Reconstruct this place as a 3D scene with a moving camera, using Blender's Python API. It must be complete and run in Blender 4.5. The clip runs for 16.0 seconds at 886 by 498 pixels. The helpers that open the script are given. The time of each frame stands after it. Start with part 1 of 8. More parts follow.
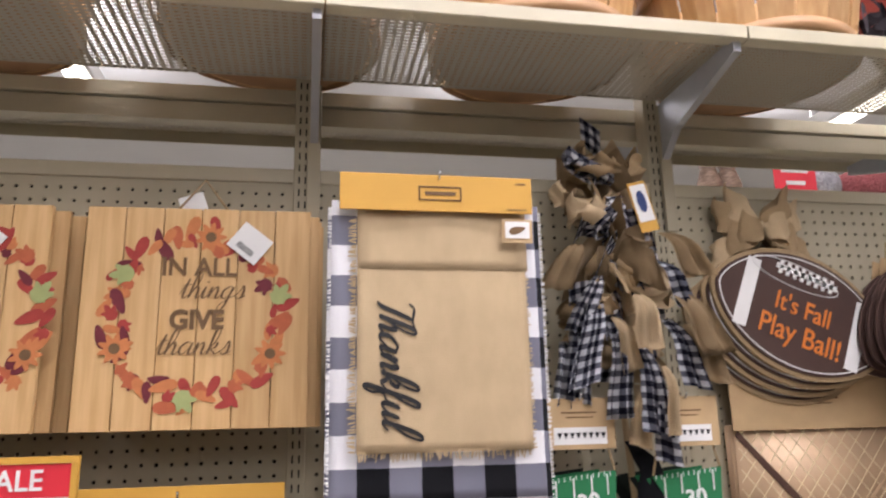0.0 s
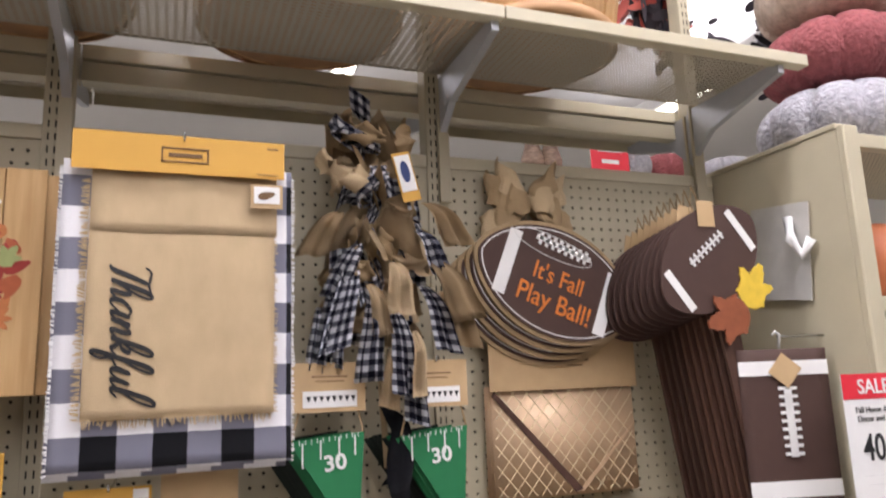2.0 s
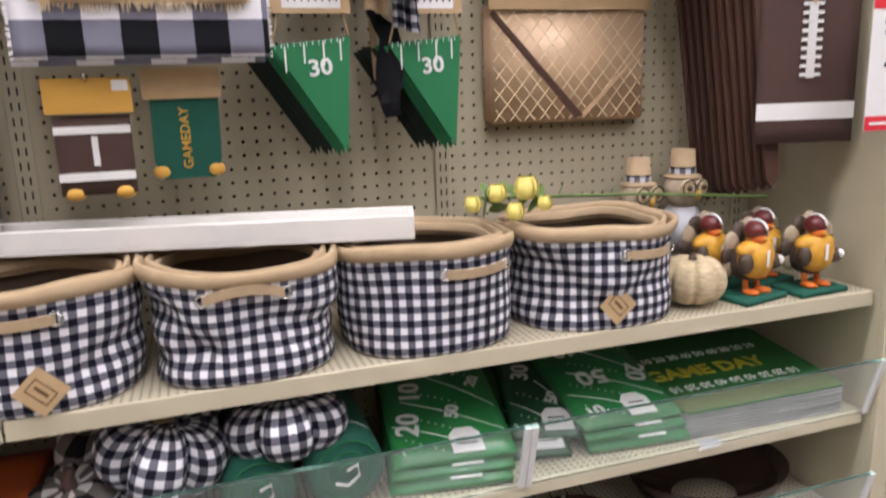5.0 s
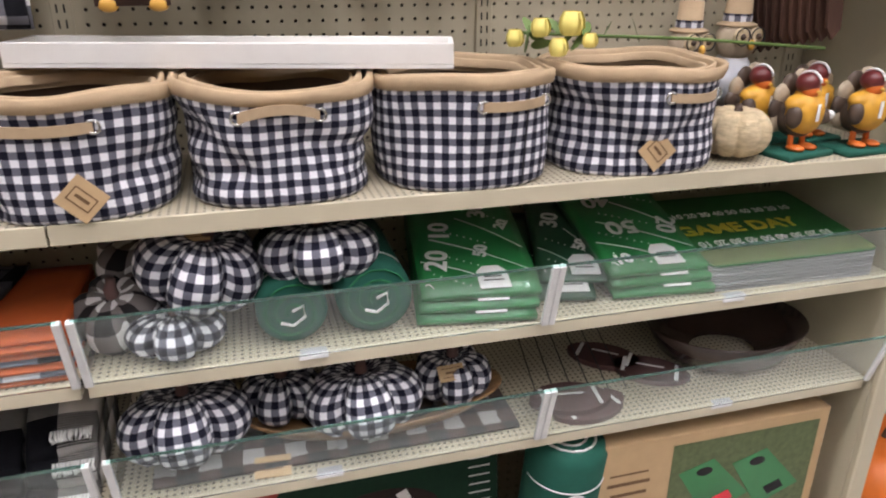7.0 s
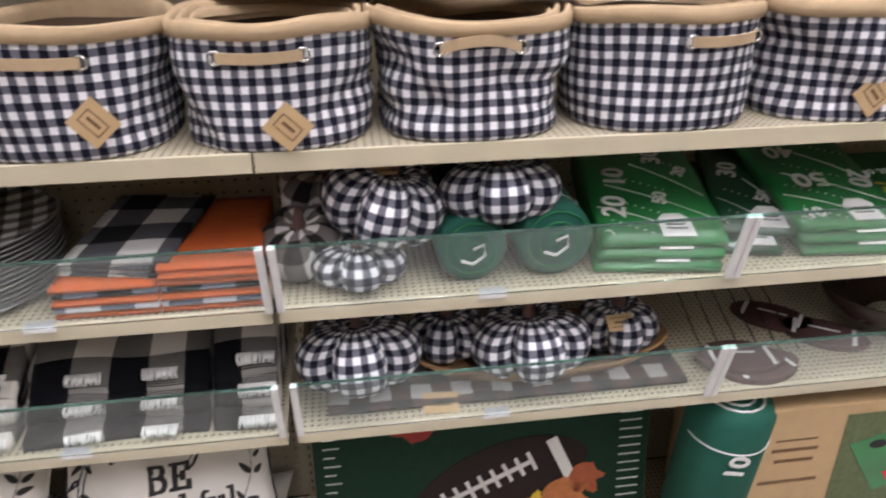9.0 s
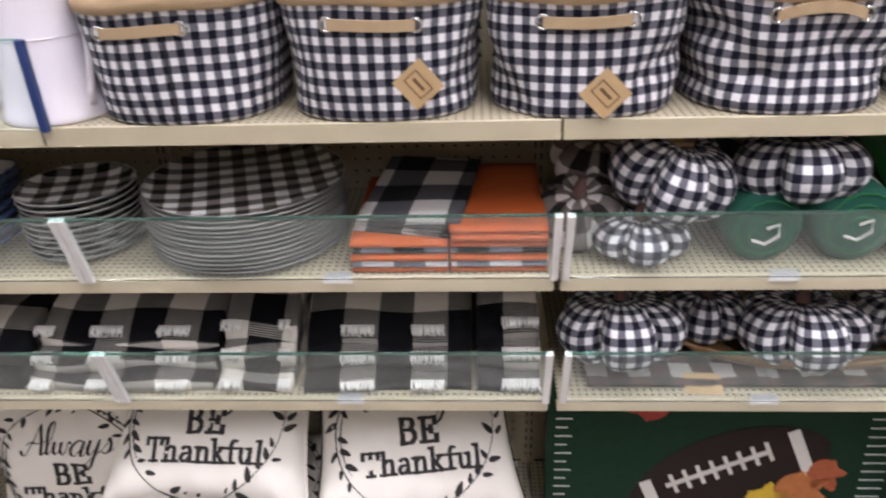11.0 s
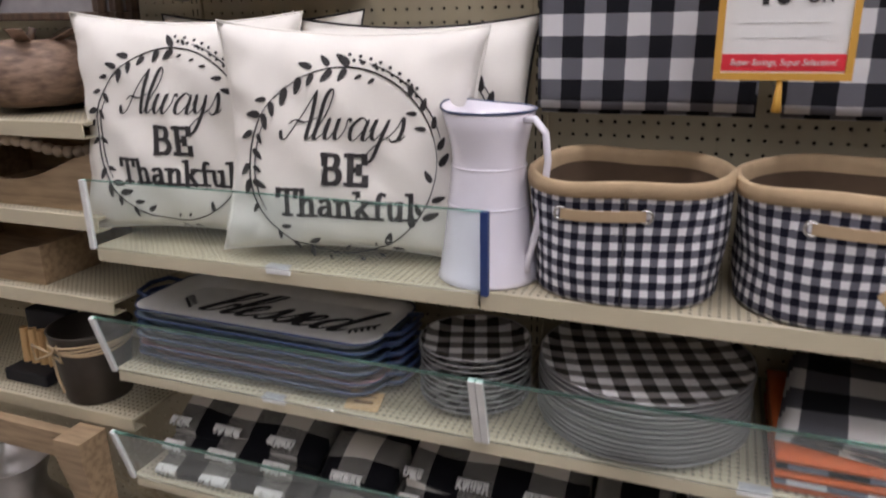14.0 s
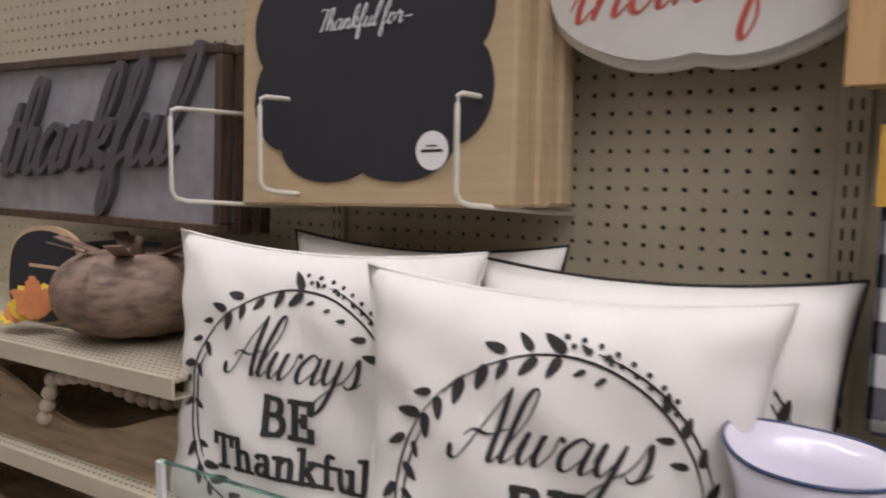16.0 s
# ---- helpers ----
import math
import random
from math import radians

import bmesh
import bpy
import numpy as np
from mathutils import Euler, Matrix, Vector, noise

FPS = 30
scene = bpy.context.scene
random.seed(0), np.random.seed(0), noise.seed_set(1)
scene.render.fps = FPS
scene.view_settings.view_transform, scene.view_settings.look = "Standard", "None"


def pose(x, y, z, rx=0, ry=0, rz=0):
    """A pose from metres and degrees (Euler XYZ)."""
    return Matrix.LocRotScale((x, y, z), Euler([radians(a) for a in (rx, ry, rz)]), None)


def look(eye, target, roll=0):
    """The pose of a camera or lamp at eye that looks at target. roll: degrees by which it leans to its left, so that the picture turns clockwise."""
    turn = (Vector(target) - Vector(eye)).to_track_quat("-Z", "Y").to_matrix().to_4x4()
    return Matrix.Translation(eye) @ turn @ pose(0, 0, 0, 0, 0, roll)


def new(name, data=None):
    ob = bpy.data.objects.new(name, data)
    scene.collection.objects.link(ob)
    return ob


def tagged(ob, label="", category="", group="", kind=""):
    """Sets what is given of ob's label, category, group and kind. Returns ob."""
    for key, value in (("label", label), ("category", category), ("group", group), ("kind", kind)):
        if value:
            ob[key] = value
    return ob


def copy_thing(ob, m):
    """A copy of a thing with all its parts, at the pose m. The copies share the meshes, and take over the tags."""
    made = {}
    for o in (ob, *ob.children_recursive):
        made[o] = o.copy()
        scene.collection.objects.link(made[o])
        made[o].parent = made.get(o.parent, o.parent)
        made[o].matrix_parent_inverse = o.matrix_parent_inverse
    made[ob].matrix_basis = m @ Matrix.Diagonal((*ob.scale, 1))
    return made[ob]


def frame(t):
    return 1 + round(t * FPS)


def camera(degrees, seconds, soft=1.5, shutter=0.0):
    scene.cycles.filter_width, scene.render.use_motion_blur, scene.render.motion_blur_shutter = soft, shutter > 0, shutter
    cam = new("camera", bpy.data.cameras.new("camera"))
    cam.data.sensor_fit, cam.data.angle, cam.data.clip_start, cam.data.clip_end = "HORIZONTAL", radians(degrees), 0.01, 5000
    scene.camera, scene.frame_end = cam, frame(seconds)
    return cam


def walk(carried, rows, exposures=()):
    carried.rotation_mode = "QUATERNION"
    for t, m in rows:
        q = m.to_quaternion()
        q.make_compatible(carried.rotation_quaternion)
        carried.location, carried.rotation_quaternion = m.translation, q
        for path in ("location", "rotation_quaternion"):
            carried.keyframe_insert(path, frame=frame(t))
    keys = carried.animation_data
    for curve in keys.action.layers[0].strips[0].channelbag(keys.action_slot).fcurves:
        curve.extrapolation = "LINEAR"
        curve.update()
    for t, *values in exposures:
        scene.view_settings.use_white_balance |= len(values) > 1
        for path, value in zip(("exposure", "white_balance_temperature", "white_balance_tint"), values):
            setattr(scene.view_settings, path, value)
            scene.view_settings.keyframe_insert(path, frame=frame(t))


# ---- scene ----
cam = camera(63.3, 16.0, soft=2.0, shutter=0.5)
PATH = [
    (0, (0.02, 0.107, 1.678), (0.381, 2.02, 2.136), -1.3),
    (0.5, (0.06, 0.072, 1.691), (0.471, 1.965, 2.189), -0.9),
    (1, (0.12, 0.049, 1.699), (0.652, 1.909, 2.207), -1.6),
    (1.5, (0.183, 0.035, 1.689), (0.839, 1.866, 2.152), -2.3),
    (2, (0.22, 0.04, 1.664), (0.922, 1.877, 2.029), -2.2),
    (2.5, (0.252, 0.046, 1.641), (0.951, 1.9, 1.912), -2.6),
    (3, (0.273, 0.058, 1.608), (0.967, 1.931, 1.718), -2.9),
    (3.5, (0.288, 0.053, 1.568), (0.954, 1.937, 1.491), -2.7),
    (4, (0.284, 0.072, 1.535), (0.928, 1.955, 1.344), -2.1),
    (4.5, (0.291, 0.079, 1.517), (0.928, 1.952, 1.228), -2.4),
    (5, (0.296, 0.082, 1.481), (0.901, 1.941, 1.059), -2.0),
    (7.5, (0.267, 0.078, 1.413), (0.725, 1.863, 0.634), 0.4),
    (8, (0.246, 0.086, 1.402), (0.64, 1.884, 0.62), 0.3),
    (10.5, (-0.071, 0.153, 1.382), (-0.078, 1.882, 0.376), -1.9),
    (11, (-0.123, 0.138, 1.386), (-0.218, 1.903, 0.451), -1.9),
    (11.5, (-0.189, 0.132, 1.402), (-0.406, 1.899, 0.49), -2.8),
    (12, (-0.261, 0.121, 1.408), (-0.613, 1.886, 0.535), -3.2),
    (12.5, (-0.333, 0.101, 1.417), (-0.833, 1.863, 0.613), -3.2),
    (13, (-0.383, 0.091, 1.43), (-0.957, 1.86, 0.693), -2.2),
    (13.5, (-0.426, 0.091, 1.448), (-1.073, 1.862, 0.781), -1.7),
    (14, (-0.442, 0.157, 1.466), (-1.131, 1.931, 0.851), -1.1),
    (14.5, (-0.466, 0.281, 1.497), (-1.228, 2.041, 0.929), 0.7),
    (15, (-0.513, 0.398, 1.514), (-1.481, 2.084, 1.043), 0.3),
    (15.5, (-0.64, 0.489, 1.564), (-1.603, 2.218, 1.276), -0.7),
    (16, (-0.755, 0.519, 1.574), (-1.744, 2.244, 1.365), 0.9),
]
EXPOSURES = [(0.0, -0.02), (2.5, -0.08), (5.0, -0.08), (8.0, -0.05), (11.0, 0.0), (12.5, 0.0), (13.5, -0.37), (14.5, -0.86), (15.0, -0.9), (16.0, -0.85)]
walk(cam, [(t, look(eye, target, roll)) for t, eye, target, roll in PATH], EXPOSURES)

# ---- light ----
world = bpy.data.worlds.new("store_air")
scene.world = world
world.use_nodes = True
world.node_tree.nodes["Background"].inputs[0].default_value = (0.97, 0.95, 1.0, 1)
world.node_tree.nodes["Background"].inputs[1].default_value = 0.05


# ---- materials ----
def nodes_of(name):
    m = bpy.data.materials.new(name)
    m.use_nodes = True
    nt = m.node_tree
    return m, nt, nt.nodes["Principled BSDF"]


def add_noise(nt, scale, detail=4.0, coord="Object", stretch=(1, 1, 1)):
    tc = nt.nodes.new("ShaderNodeTexCoord")
    mp = nt.nodes.new("ShaderNodeMapping")
    mp.inputs["Scale"].default_value = stretch
    nz = nt.nodes.new("ShaderNodeTexNoise")
    nz.inputs["Scale"].default_value = scale
    nz.inputs["Detail"].default_value = detail
    nt.links.new(tc.outputs[coord], mp.inputs["Vector"])
    nt.links.new(mp.outputs["Vector"], nz.inputs["Vector"])
    return nz


def add_bump(nt, bsdf, src, strength, dist=0.001):
    b = nt.nodes.new("ShaderNodeBump")
    b.inputs["Strength"].default_value = strength
    b.inputs["Distance"].default_value = dist
    nt.links.new(src, b.inputs["Height"])
    nt.links.new(b.outputs["Normal"], bsdf.inputs["Normal"])


def vary(nt, bsdf, base, nz, amount, random=0.0):
    """Base colour with noise at one scale and a shift by object."""
    mix = nt.nodes.new("ShaderNodeMix")
    mix.data_type = "RGBA"
    lo = [c * (1 - amount) for c in base[:3]] + [1]
    hi = [min(1, c * (1 + amount)) for c in base[:3]] + [1]
    mix.inputs[6].default_value, mix.inputs[7].default_value = lo, hi
    nt.links.new(nz.outputs["Fac"], mix.inputs[0])
    out = mix.outputs[2]
    if random:
        info = nt.nodes.new("ShaderNodeObjectInfo")
        hsv = nt.nodes.new("ShaderNodeHueSaturation")
        mr = nt.nodes.new("ShaderNodeMapRange")
        mr.inputs["To Min"].default_value, mr.inputs["To Max"].default_value = 1 - random, 1 + random
        nt.links.new(info.outputs["Random"], mr.inputs["Value"])
        nt.links.new(mr.outputs["Result"], hsv.inputs["Value"])
        nt.links.new(out, hsv.inputs["Color"])
        out = hsv.outputs["Color"]
    nt.links.new(out, bsdf.inputs["Base Color"])
    return out


def plain(name, base, rough=0.6, metal=0.0, scale=30, amount=0.12, bump=0.15, fine=400, random=0.0, stretch=(1, 1, 1), coat=0.0, deep=0.001):
    m, nt, b = nodes_of(name)
    vary(nt, b, base, add_noise(nt, scale, 5, stretch=stretch), amount, random)
    b.inputs["Roughness"].default_value, b.inputs["Metallic"].default_value = rough, metal
    b.inputs["Coat Weight"].default_value = coat
    if bump:
        add_bump(nt, b, add_noise(nt, fine, 3, stretch=stretch).outputs["Fac"], bump, deep)
    return m


def check(name, period, dark, mid, light, rough=0.9, bump=0.35, weave=900, waver=0.12, picks=0.0):
    """Woven check on UV metres: dark where both bands cross, light where neither runs."""
    m, nt, b = nodes_of(name)
    uv = nt.nodes.new("ShaderNodeTexCoord")
    nz = add_noise(nt, 60, 2)
    sub = nt.nodes.new("ShaderNodeVectorMath")
    sub.operation = "MULTIPLY_ADD"
    sub.inputs[1].default_value = (period * waver,) * 3
    nt.links.new(nz.outputs["Color"], sub.inputs[0])
    nt.links.new(uv.outputs["UV"], sub.inputs[2])
    sep = nt.nodes.new("ShaderNodeSeparateXYZ")
    nt.links.new(sub.outputs[0], sep.inputs[0])
    bands = []
    for axis in ("X", "Y"):
        mul = nt.nodes.new("ShaderNodeMath")
        mul.operation = "MULTIPLY"
        mul.inputs[1].default_value = 1 / period
        fr = nt.nodes.new("ShaderNodeMath")
        fr.operation = "FRACT"
        gt = nt.nodes.new("ShaderNodeMath")
        gt.operation = "GREATER_THAN"
        gt.inputs[1].default_value = 0.5
        nt.links.new(sep.outputs[axis], mul.inputs[0])
        nt.links.new(mul.outputs[0], fr.inputs[0])
        nt.links.new(fr.outputs[0], gt.inputs[0])
        bands.append(gt)
    add = nt.nodes.new("ShaderNodeMath")
    add.operation = "ADD"
    nt.links.new(bands[0].outputs[0], add.inputs[0])
    nt.links.new(bands[1].outputs[0], add.inputs[1])
    half = nt.nodes.new("ShaderNodeMath")
    half.operation = "MULTIPLY"
    half.inputs[1].default_value = 0.5
    nt.links.new(add.outputs[0], half.inputs[0])
    ramp = nt.nodes.new("ShaderNodeValToRGB")
    ramp.color_ramp.interpolation = "CONSTANT"
    el = ramp.color_ramp.elements
    el[0].position, el[0].color = 0, (*light, 1)
    el[1].position, el[1].color = 0.75, (*dark, 1)
    e = el.new(0.25)
    e.color = (*mid, 1)
    nt.links.new(half.outputs[0], ramp.inputs[0])
    grain = add_noise(nt, weave, 2, "UV")
    mix = nt.nodes.new("ShaderNodeMix")
    mix.data_type, mix.blend_type = "RGBA", "MULTIPLY"
    mix.inputs[0].default_value = 0.14
    colour = ramp.outputs[0]
    if picks:
        # single dark threads run through the half-tone bands
        near = nt.nodes.new("ShaderNodeMath")
        near.operation = "COMPARE"
        near.inputs[1].default_value, near.inputs[2].default_value = 0.5, 0.1
        nt.links.new(half.outputs[0], near.inputs[0])
        saw = nt.nodes.new("ShaderNodeMath")
        saw.operation = "PINGPONG"
        saw.inputs[1].default_value = picks
        nt.links.new(sep.outputs["Y"], saw.inputs[0])
        over = nt.nodes.new("ShaderNodeMath")
        over.operation = "GREATER_THAN"
        over.inputs[1].default_value = picks * 0.5
        nt.links.new(saw.outputs[0], over.inputs[0])
        both = nt.nodes.new("ShaderNodeMath")
        both.operation = "MULTIPLY"
        nt.links.new(near.outputs[0], both.inputs[0])
        nt.links.new(over.outputs[0], both.inputs[1])
        thread = nt.nodes.new("ShaderNodeMix")
        thread.data_type = "RGBA"
        thread.inputs[7].default_value = (*dark, 1)
        nt.links.new(both.outputs[0], thread.inputs[0])
        nt.links.new(colour, thread.inputs[6])
        colour = thread.outputs[2]
    nt.links.new(colour, mix.inputs[6])
    nt.links.new(grain.outputs["Color"], mix.inputs[7])
    nt.links.new(mix.outputs[2], b.inputs["Base Color"])
    b.inputs["Roughness"].default_value = rough
    b.inputs["Sheen Weight"].default_value = 0.03
    b.inputs["Specular IOR Level"].default_value = 0.5 if rough < 0.5 else 0.12
    add_bump(nt, b, grain.outputs["Fac"], bump)
    return m


def woven(name, base, scale=700, rough=0.95, amount=0.3, bump=0.5):
    """Coarse cloth: two crossed thread waves over slow stains."""
    m, nt, b = nodes_of(name)
    tc = nt.nodes.new("ShaderNodeTexCoord")
    heights = []
    for direction in ("X", "Z"):
        w = nt.nodes.new("ShaderNodeTexWave")
        w.bands_direction = direction
        w.inputs["Scale"].default_value = scale / 6.0
        w.inputs["Distortion"].default_value = 2.5
        w.inputs["Detail Scale"].default_value = 1.5
        nt.links.new(tc.outputs["Object"], w.inputs["Vector"])
        heights.append(w)
    mul = nt.nodes.new("ShaderNodeMath")
    mul.operation = "ADD"
    nt.links.new(heights[0].outputs["Fac"], mul.inputs[0])
    nt.links.new(heights[1].outputs["Fac"], mul.inputs[1])
    slow = add_noise(nt, 16, 6, stretch=(1.6, 1, 1))
    mean = nt.nodes.new("ShaderNodeMath")
    mean.operation = "MULTIPLY_ADD"
    mean.inputs[1].default_value = 0.22
    nt.links.new(mul.outputs[0], mean.inputs[0])
    nt.links.new(slow.outputs["Fac"], mean.inputs[2])
    mix = nt.nodes.new("ShaderNodeMix")
    mix.data_type = "RGBA"
    mix.inputs[6].default_value = [c * (1 - amount) for c in base] + [1]
    mix.inputs[7].default_value = [min(1, c * (1 + amount)) for c in base] + [1]
    nt.links.new(mean.outputs[0], mix.inputs[0])
    nt.links.new(mix.outputs[2], b.inputs["Base Color"])
    b.inputs["Roughness"].default_value = rough
    add_bump(nt, b, mul.outputs[0], bump)
    return m


def planked(name, base, dark, rough=0.6, scale=6, stretch=(14, 14, 1), random=0.08):
    m, nt, b = nodes_of(name)
    nz = add_noise(nt, scale, 8, stretch=stretch)
    ramp = nt.nodes.new("ShaderNodeValToRGB")
    ramp.color_ramp.elements[0].position, ramp.color_ramp.elements[0].color = 0.35, (*dark, 1)
    ramp.color_ramp.elements[1].position, ramp.color_ramp.elements[1].color = 0.62, (*base, 1)
    nt.links.new(nz.outputs["Fac"], ramp.inputs[0])
    info = nt.nodes.new("ShaderNodeObjectInfo")
    mr = nt.nodes.new("ShaderNodeMapRange")
    mr.inputs["To Min"].default_value, mr.inputs["To Max"].default_value = 1 - random, 1 + random
    hsv = nt.nodes.new("ShaderNodeHueSaturation")
    nt.links.new(info.outputs["Random"], mr.inputs["Value"])
    nt.links.new(mr.outputs["Result"], hsv.inputs["Value"])
    nt.links.new(ramp.outputs[0], hsv.inputs["Color"])
    nt.links.new(hsv.outputs["Color"], b.inputs["Base Color"])
    b.inputs["Roughness"].default_value = rough
    add_bump(nt, b, nz.outputs["Fac"], 0.2)
    return m


def perforated(name, base, pitch, radius, see_through):
    """Sheet steel with a grid of holes, cut through or only coloured dark, on object metres."""
    m, nt, b = nodes_of(name)
    nz = add_noise(nt, 12, 5)
    colour = vary(nt, b, base, nz, 0.1)
    b.inputs["Roughness"].default_value = 0.45
    tc = nt.nodes.new("ShaderNodeTexCoord")
    sep = nt.nodes.new("ShaderNodeSeparateXYZ")
    nt.links.new(tc.outputs["Object"], sep.inputs[0])
    sq = []
    for axis, p in (("X", pitch[0]), ("Y", pitch[1])):
        pp = nt.nodes.new("ShaderNodeMath")
        pp.operation = "PINGPONG"
        pp.inputs[1].default_value = p / 2
        dv = nt.nodes.new("ShaderNodeMath")
        dv.operation = "DIVIDE"
        dv.inputs[1].default_value = radius[0] if axis == "X" else radius[1]
        pw = nt.nodes.new("ShaderNodeMath")
        pw.operation = "POWER"
        pw.inputs[1].default_value = 2
        nt.links.new(sep.outputs[axis], pp.inputs[0])
        nt.links.new(pp.outputs[0], dv.inputs[0])
        nt.links.new(dv.outputs[0], pw.inputs[0])
        sq.append(pw)
    ad = nt.nodes.new("ShaderNodeMath")
    ad.operation = "ADD"
    nt.links.new(sq[0].outputs[0], ad.inputs[0])
    nt.links.new(sq[1].outputs[0], ad.inputs[1])
    lt = nt.nodes.new("ShaderNodeMath")
    lt.operation = "LESS_THAN"
    lt.inputs[1].default_value = 1.0
    nt.links.new(ad.outputs[0], lt.inputs[0])
    inv = nt.nodes.new("ShaderNodeMath")
    inv.operation = "SUBTRACT"
    inv.inputs[0].default_value = 1.0
    nt.links.new(lt.outputs[0], inv.inputs[1])
    if see_through:
        nt.links.new(inv.outputs[0], b.inputs["Alpha"])
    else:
        # closed sheet: the shade inside each hole is painted as a dark dot
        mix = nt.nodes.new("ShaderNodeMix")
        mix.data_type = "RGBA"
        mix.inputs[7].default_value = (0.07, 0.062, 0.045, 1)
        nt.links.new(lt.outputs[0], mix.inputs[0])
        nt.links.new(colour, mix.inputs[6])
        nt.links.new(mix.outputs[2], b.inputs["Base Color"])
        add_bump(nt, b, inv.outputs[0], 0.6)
    return m


def glass(name, tint):
    m, nt, b = nodes_of(name)
    b.inputs["Base Color"].default_value = (*tint, 1)
    b.inputs["Roughness"].default_value = 0.02
    b.inputs["Transmission Weight"].default_value = 1.0
    b.inputs["IOR"].default_value = 1.45
    # a thin dusty film whose grey-green colour also stands in for reflected haze
    film = nt.nodes.new("ShaderNodeBsdfDiffuse")
    film.inputs["Color"].default_value = (0.42, 0.46, 0.44, 1)
    film_noise = add_noise(nt, 9, 4)
    amount = nt.nodes.new("ShaderNodeMapRange")
    amount.inputs[3].default_value, amount.inputs[4].default_value = 0.0, 0.10
    nt.links.new(film_noise.outputs["Fac"], amount.inputs[0])
    out = next(n for n in nt.nodes if n.type == "OUTPUT_MATERIAL")
    mixed = nt.nodes.new("ShaderNodeMixShader")
    nt.links.new(amount.outputs[0], mixed.inputs[0])
    nt.links.new(b.outputs[0], mixed.inputs[1])
    nt.links.new(film.outputs[0], mixed.inputs[2])
    nt.links.new(mixed.outputs[0], out.inputs["Surface"])
    return m


def glow(name, colour, strength):
    m, nt, b = nodes_of(name)
    b.inputs["Emission Color"].default_value = (*colour, 1)
    b.inputs["Emission Strength"].default_value = strength
    return m


BEIGE = (0.46, 0.405, 0.265)
M_BOARD = plain("beige_pegboard", (0.46, 0.41, 0.29), 0.55, scale=7, amount=0.10, bump=0.08, fine=250)
M_STEEL = plain("cream_steel", (0.54, 0.485, 0.345), 0.4, scale=14, amount=0.08, bump=0.05)
M_GREYSTEEL = plain("grey_steel", (0.42, 0.43, 0.45), 0.4, metal=0.3, scale=20, amount=0.1, bump=0.05)
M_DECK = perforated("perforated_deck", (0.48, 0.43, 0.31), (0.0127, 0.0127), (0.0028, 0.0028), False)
M_TOPDECK = perforated("perforated_top_deck", (0.44, 0.39, 0.295), (0.0165, 0.0115), (0.0062, 0.0024), True)
M_DARKBACK = plain("dark_hole_backing", (0.05, 0.042, 0.03), 0.9)
M_SLOT = plain("slot_black", (0.01, 0.01, 0.01), 0.9, bump=0)
M_FLOOR = plain("floor_tile_vinyl", (0.44, 0.42, 0.39), 0.3, scale=4, amount=0.08, bump=0.03)
M_PAINT = plain("white_wall_paint", (0.8, 0.78, 0.74), 0.8, scale=2, amount=0.05, bump=0.05)
M_LAMP = glow("lamp_tube", (1.0, 0.94, 0.84), 6.0)
M_GLASS = glass("shelf_glass", (0.93, 0.985, 0.965))
M_GLASSEDGE = glass("glass_edge", (0.35, 0.72, 0.6))
M_CLIP = plain("clear_plastic_clip", (0.72, 0.72, 0.70), 0.25, scale=80, bump=0)
NAVY, WHITE = (0.010, 0.010, 0.020), (0.84, 0.83, 0.85)
M_GING = check("gingham_small", 0.0225, NAVY, (0.15, 0.15, 0.18), WHITE)
M_GING_FINE = check("gingham_ribbon", 0.022, NAVY, (0.14, 0.14, 0.17), (0.72, 0.72, 0.75))
M_BUFF = check("buffalo_cloth", 0.102, (0.010, 0.010, 0.012), (0.20, 0.20, 0.25), (0.82, 0.81, 0.83), waver=0.03)
M_BUFF_MID = check("buffalo_towel", 0.068, (0.012, 0.012, 0.015), (0.16, 0.16, 0.18), (0.75, 0.74, 0.75), waver=0.04)
M_PLATE = check("buffalo_glaze", 0.044, (0.010, 0.009, 0.009), (0.21, 0.195, 0.185), (0.82, 0.81, 0.80), rough=0.25, waver=0.03, bump=0.0)
M_TAN = plain("tan_felt", (0.43, 0.315, 0.19), 0.95, scale=40, amount=0.18, bump=0.4, fine=600)
M_LINING = plain("brown_lining", (0.10, 0.065, 0.04), 0.95, scale=30, amount=0.25, bump=0.3)
M_KRAFT = plain("kraft_card", (0.52, 0.36, 0.19), 0.8, scale=30, amount=0.12, bump=0.1)
M_KRAFTDARK = plain("kraft_print", (0.16, 0.09, 0.04), 0.8, bump=0)
M_EYELET = plain("nickel_eyelet", (0.6, 0.6, 0.58), 0.25, metal=1.0, bump=0)
M_BURLAP = woven("burlap", (0.50, 0.375, 0.225), amount=0.2)
M_BURLAPDARK = woven("burlap_ribbon", (0.34, 0.24, 0.13), amount=0.35)
M_GOLD = plain("mustard_card", (0.62, 0.34, 0.055), 0.6, scale=20, amount=0.06, bump=0.05)
M_INK = plain("black_ink", (0.012, 0.011, 0.012), 0.7, bump=0)
M_WHITE = plain("white_card", (0.78, 0.77, 0.75), 0.6, scale=40, amount=0.04, bump=0.03)
M_WHITEPAINT = plain("white_paint_wood", (0.78, 0.76, 0.71), 0.5, scale=25, amount=0.06, bump=0.12, fine=120)
M_PINE = planked("pine_plank", (0.66, 0.43, 0.20), (0.56, 0.34, 0.14))
M_DARKWOOD = planked("dark_wood", (0.10, 0.06, 0.035), (0.05, 0.03, 0.02))
M_BROWN = plain("football_brown", (0.065, 0.032, 0.024), 0.75, scale=25, amount=0.15, bump=0.1)
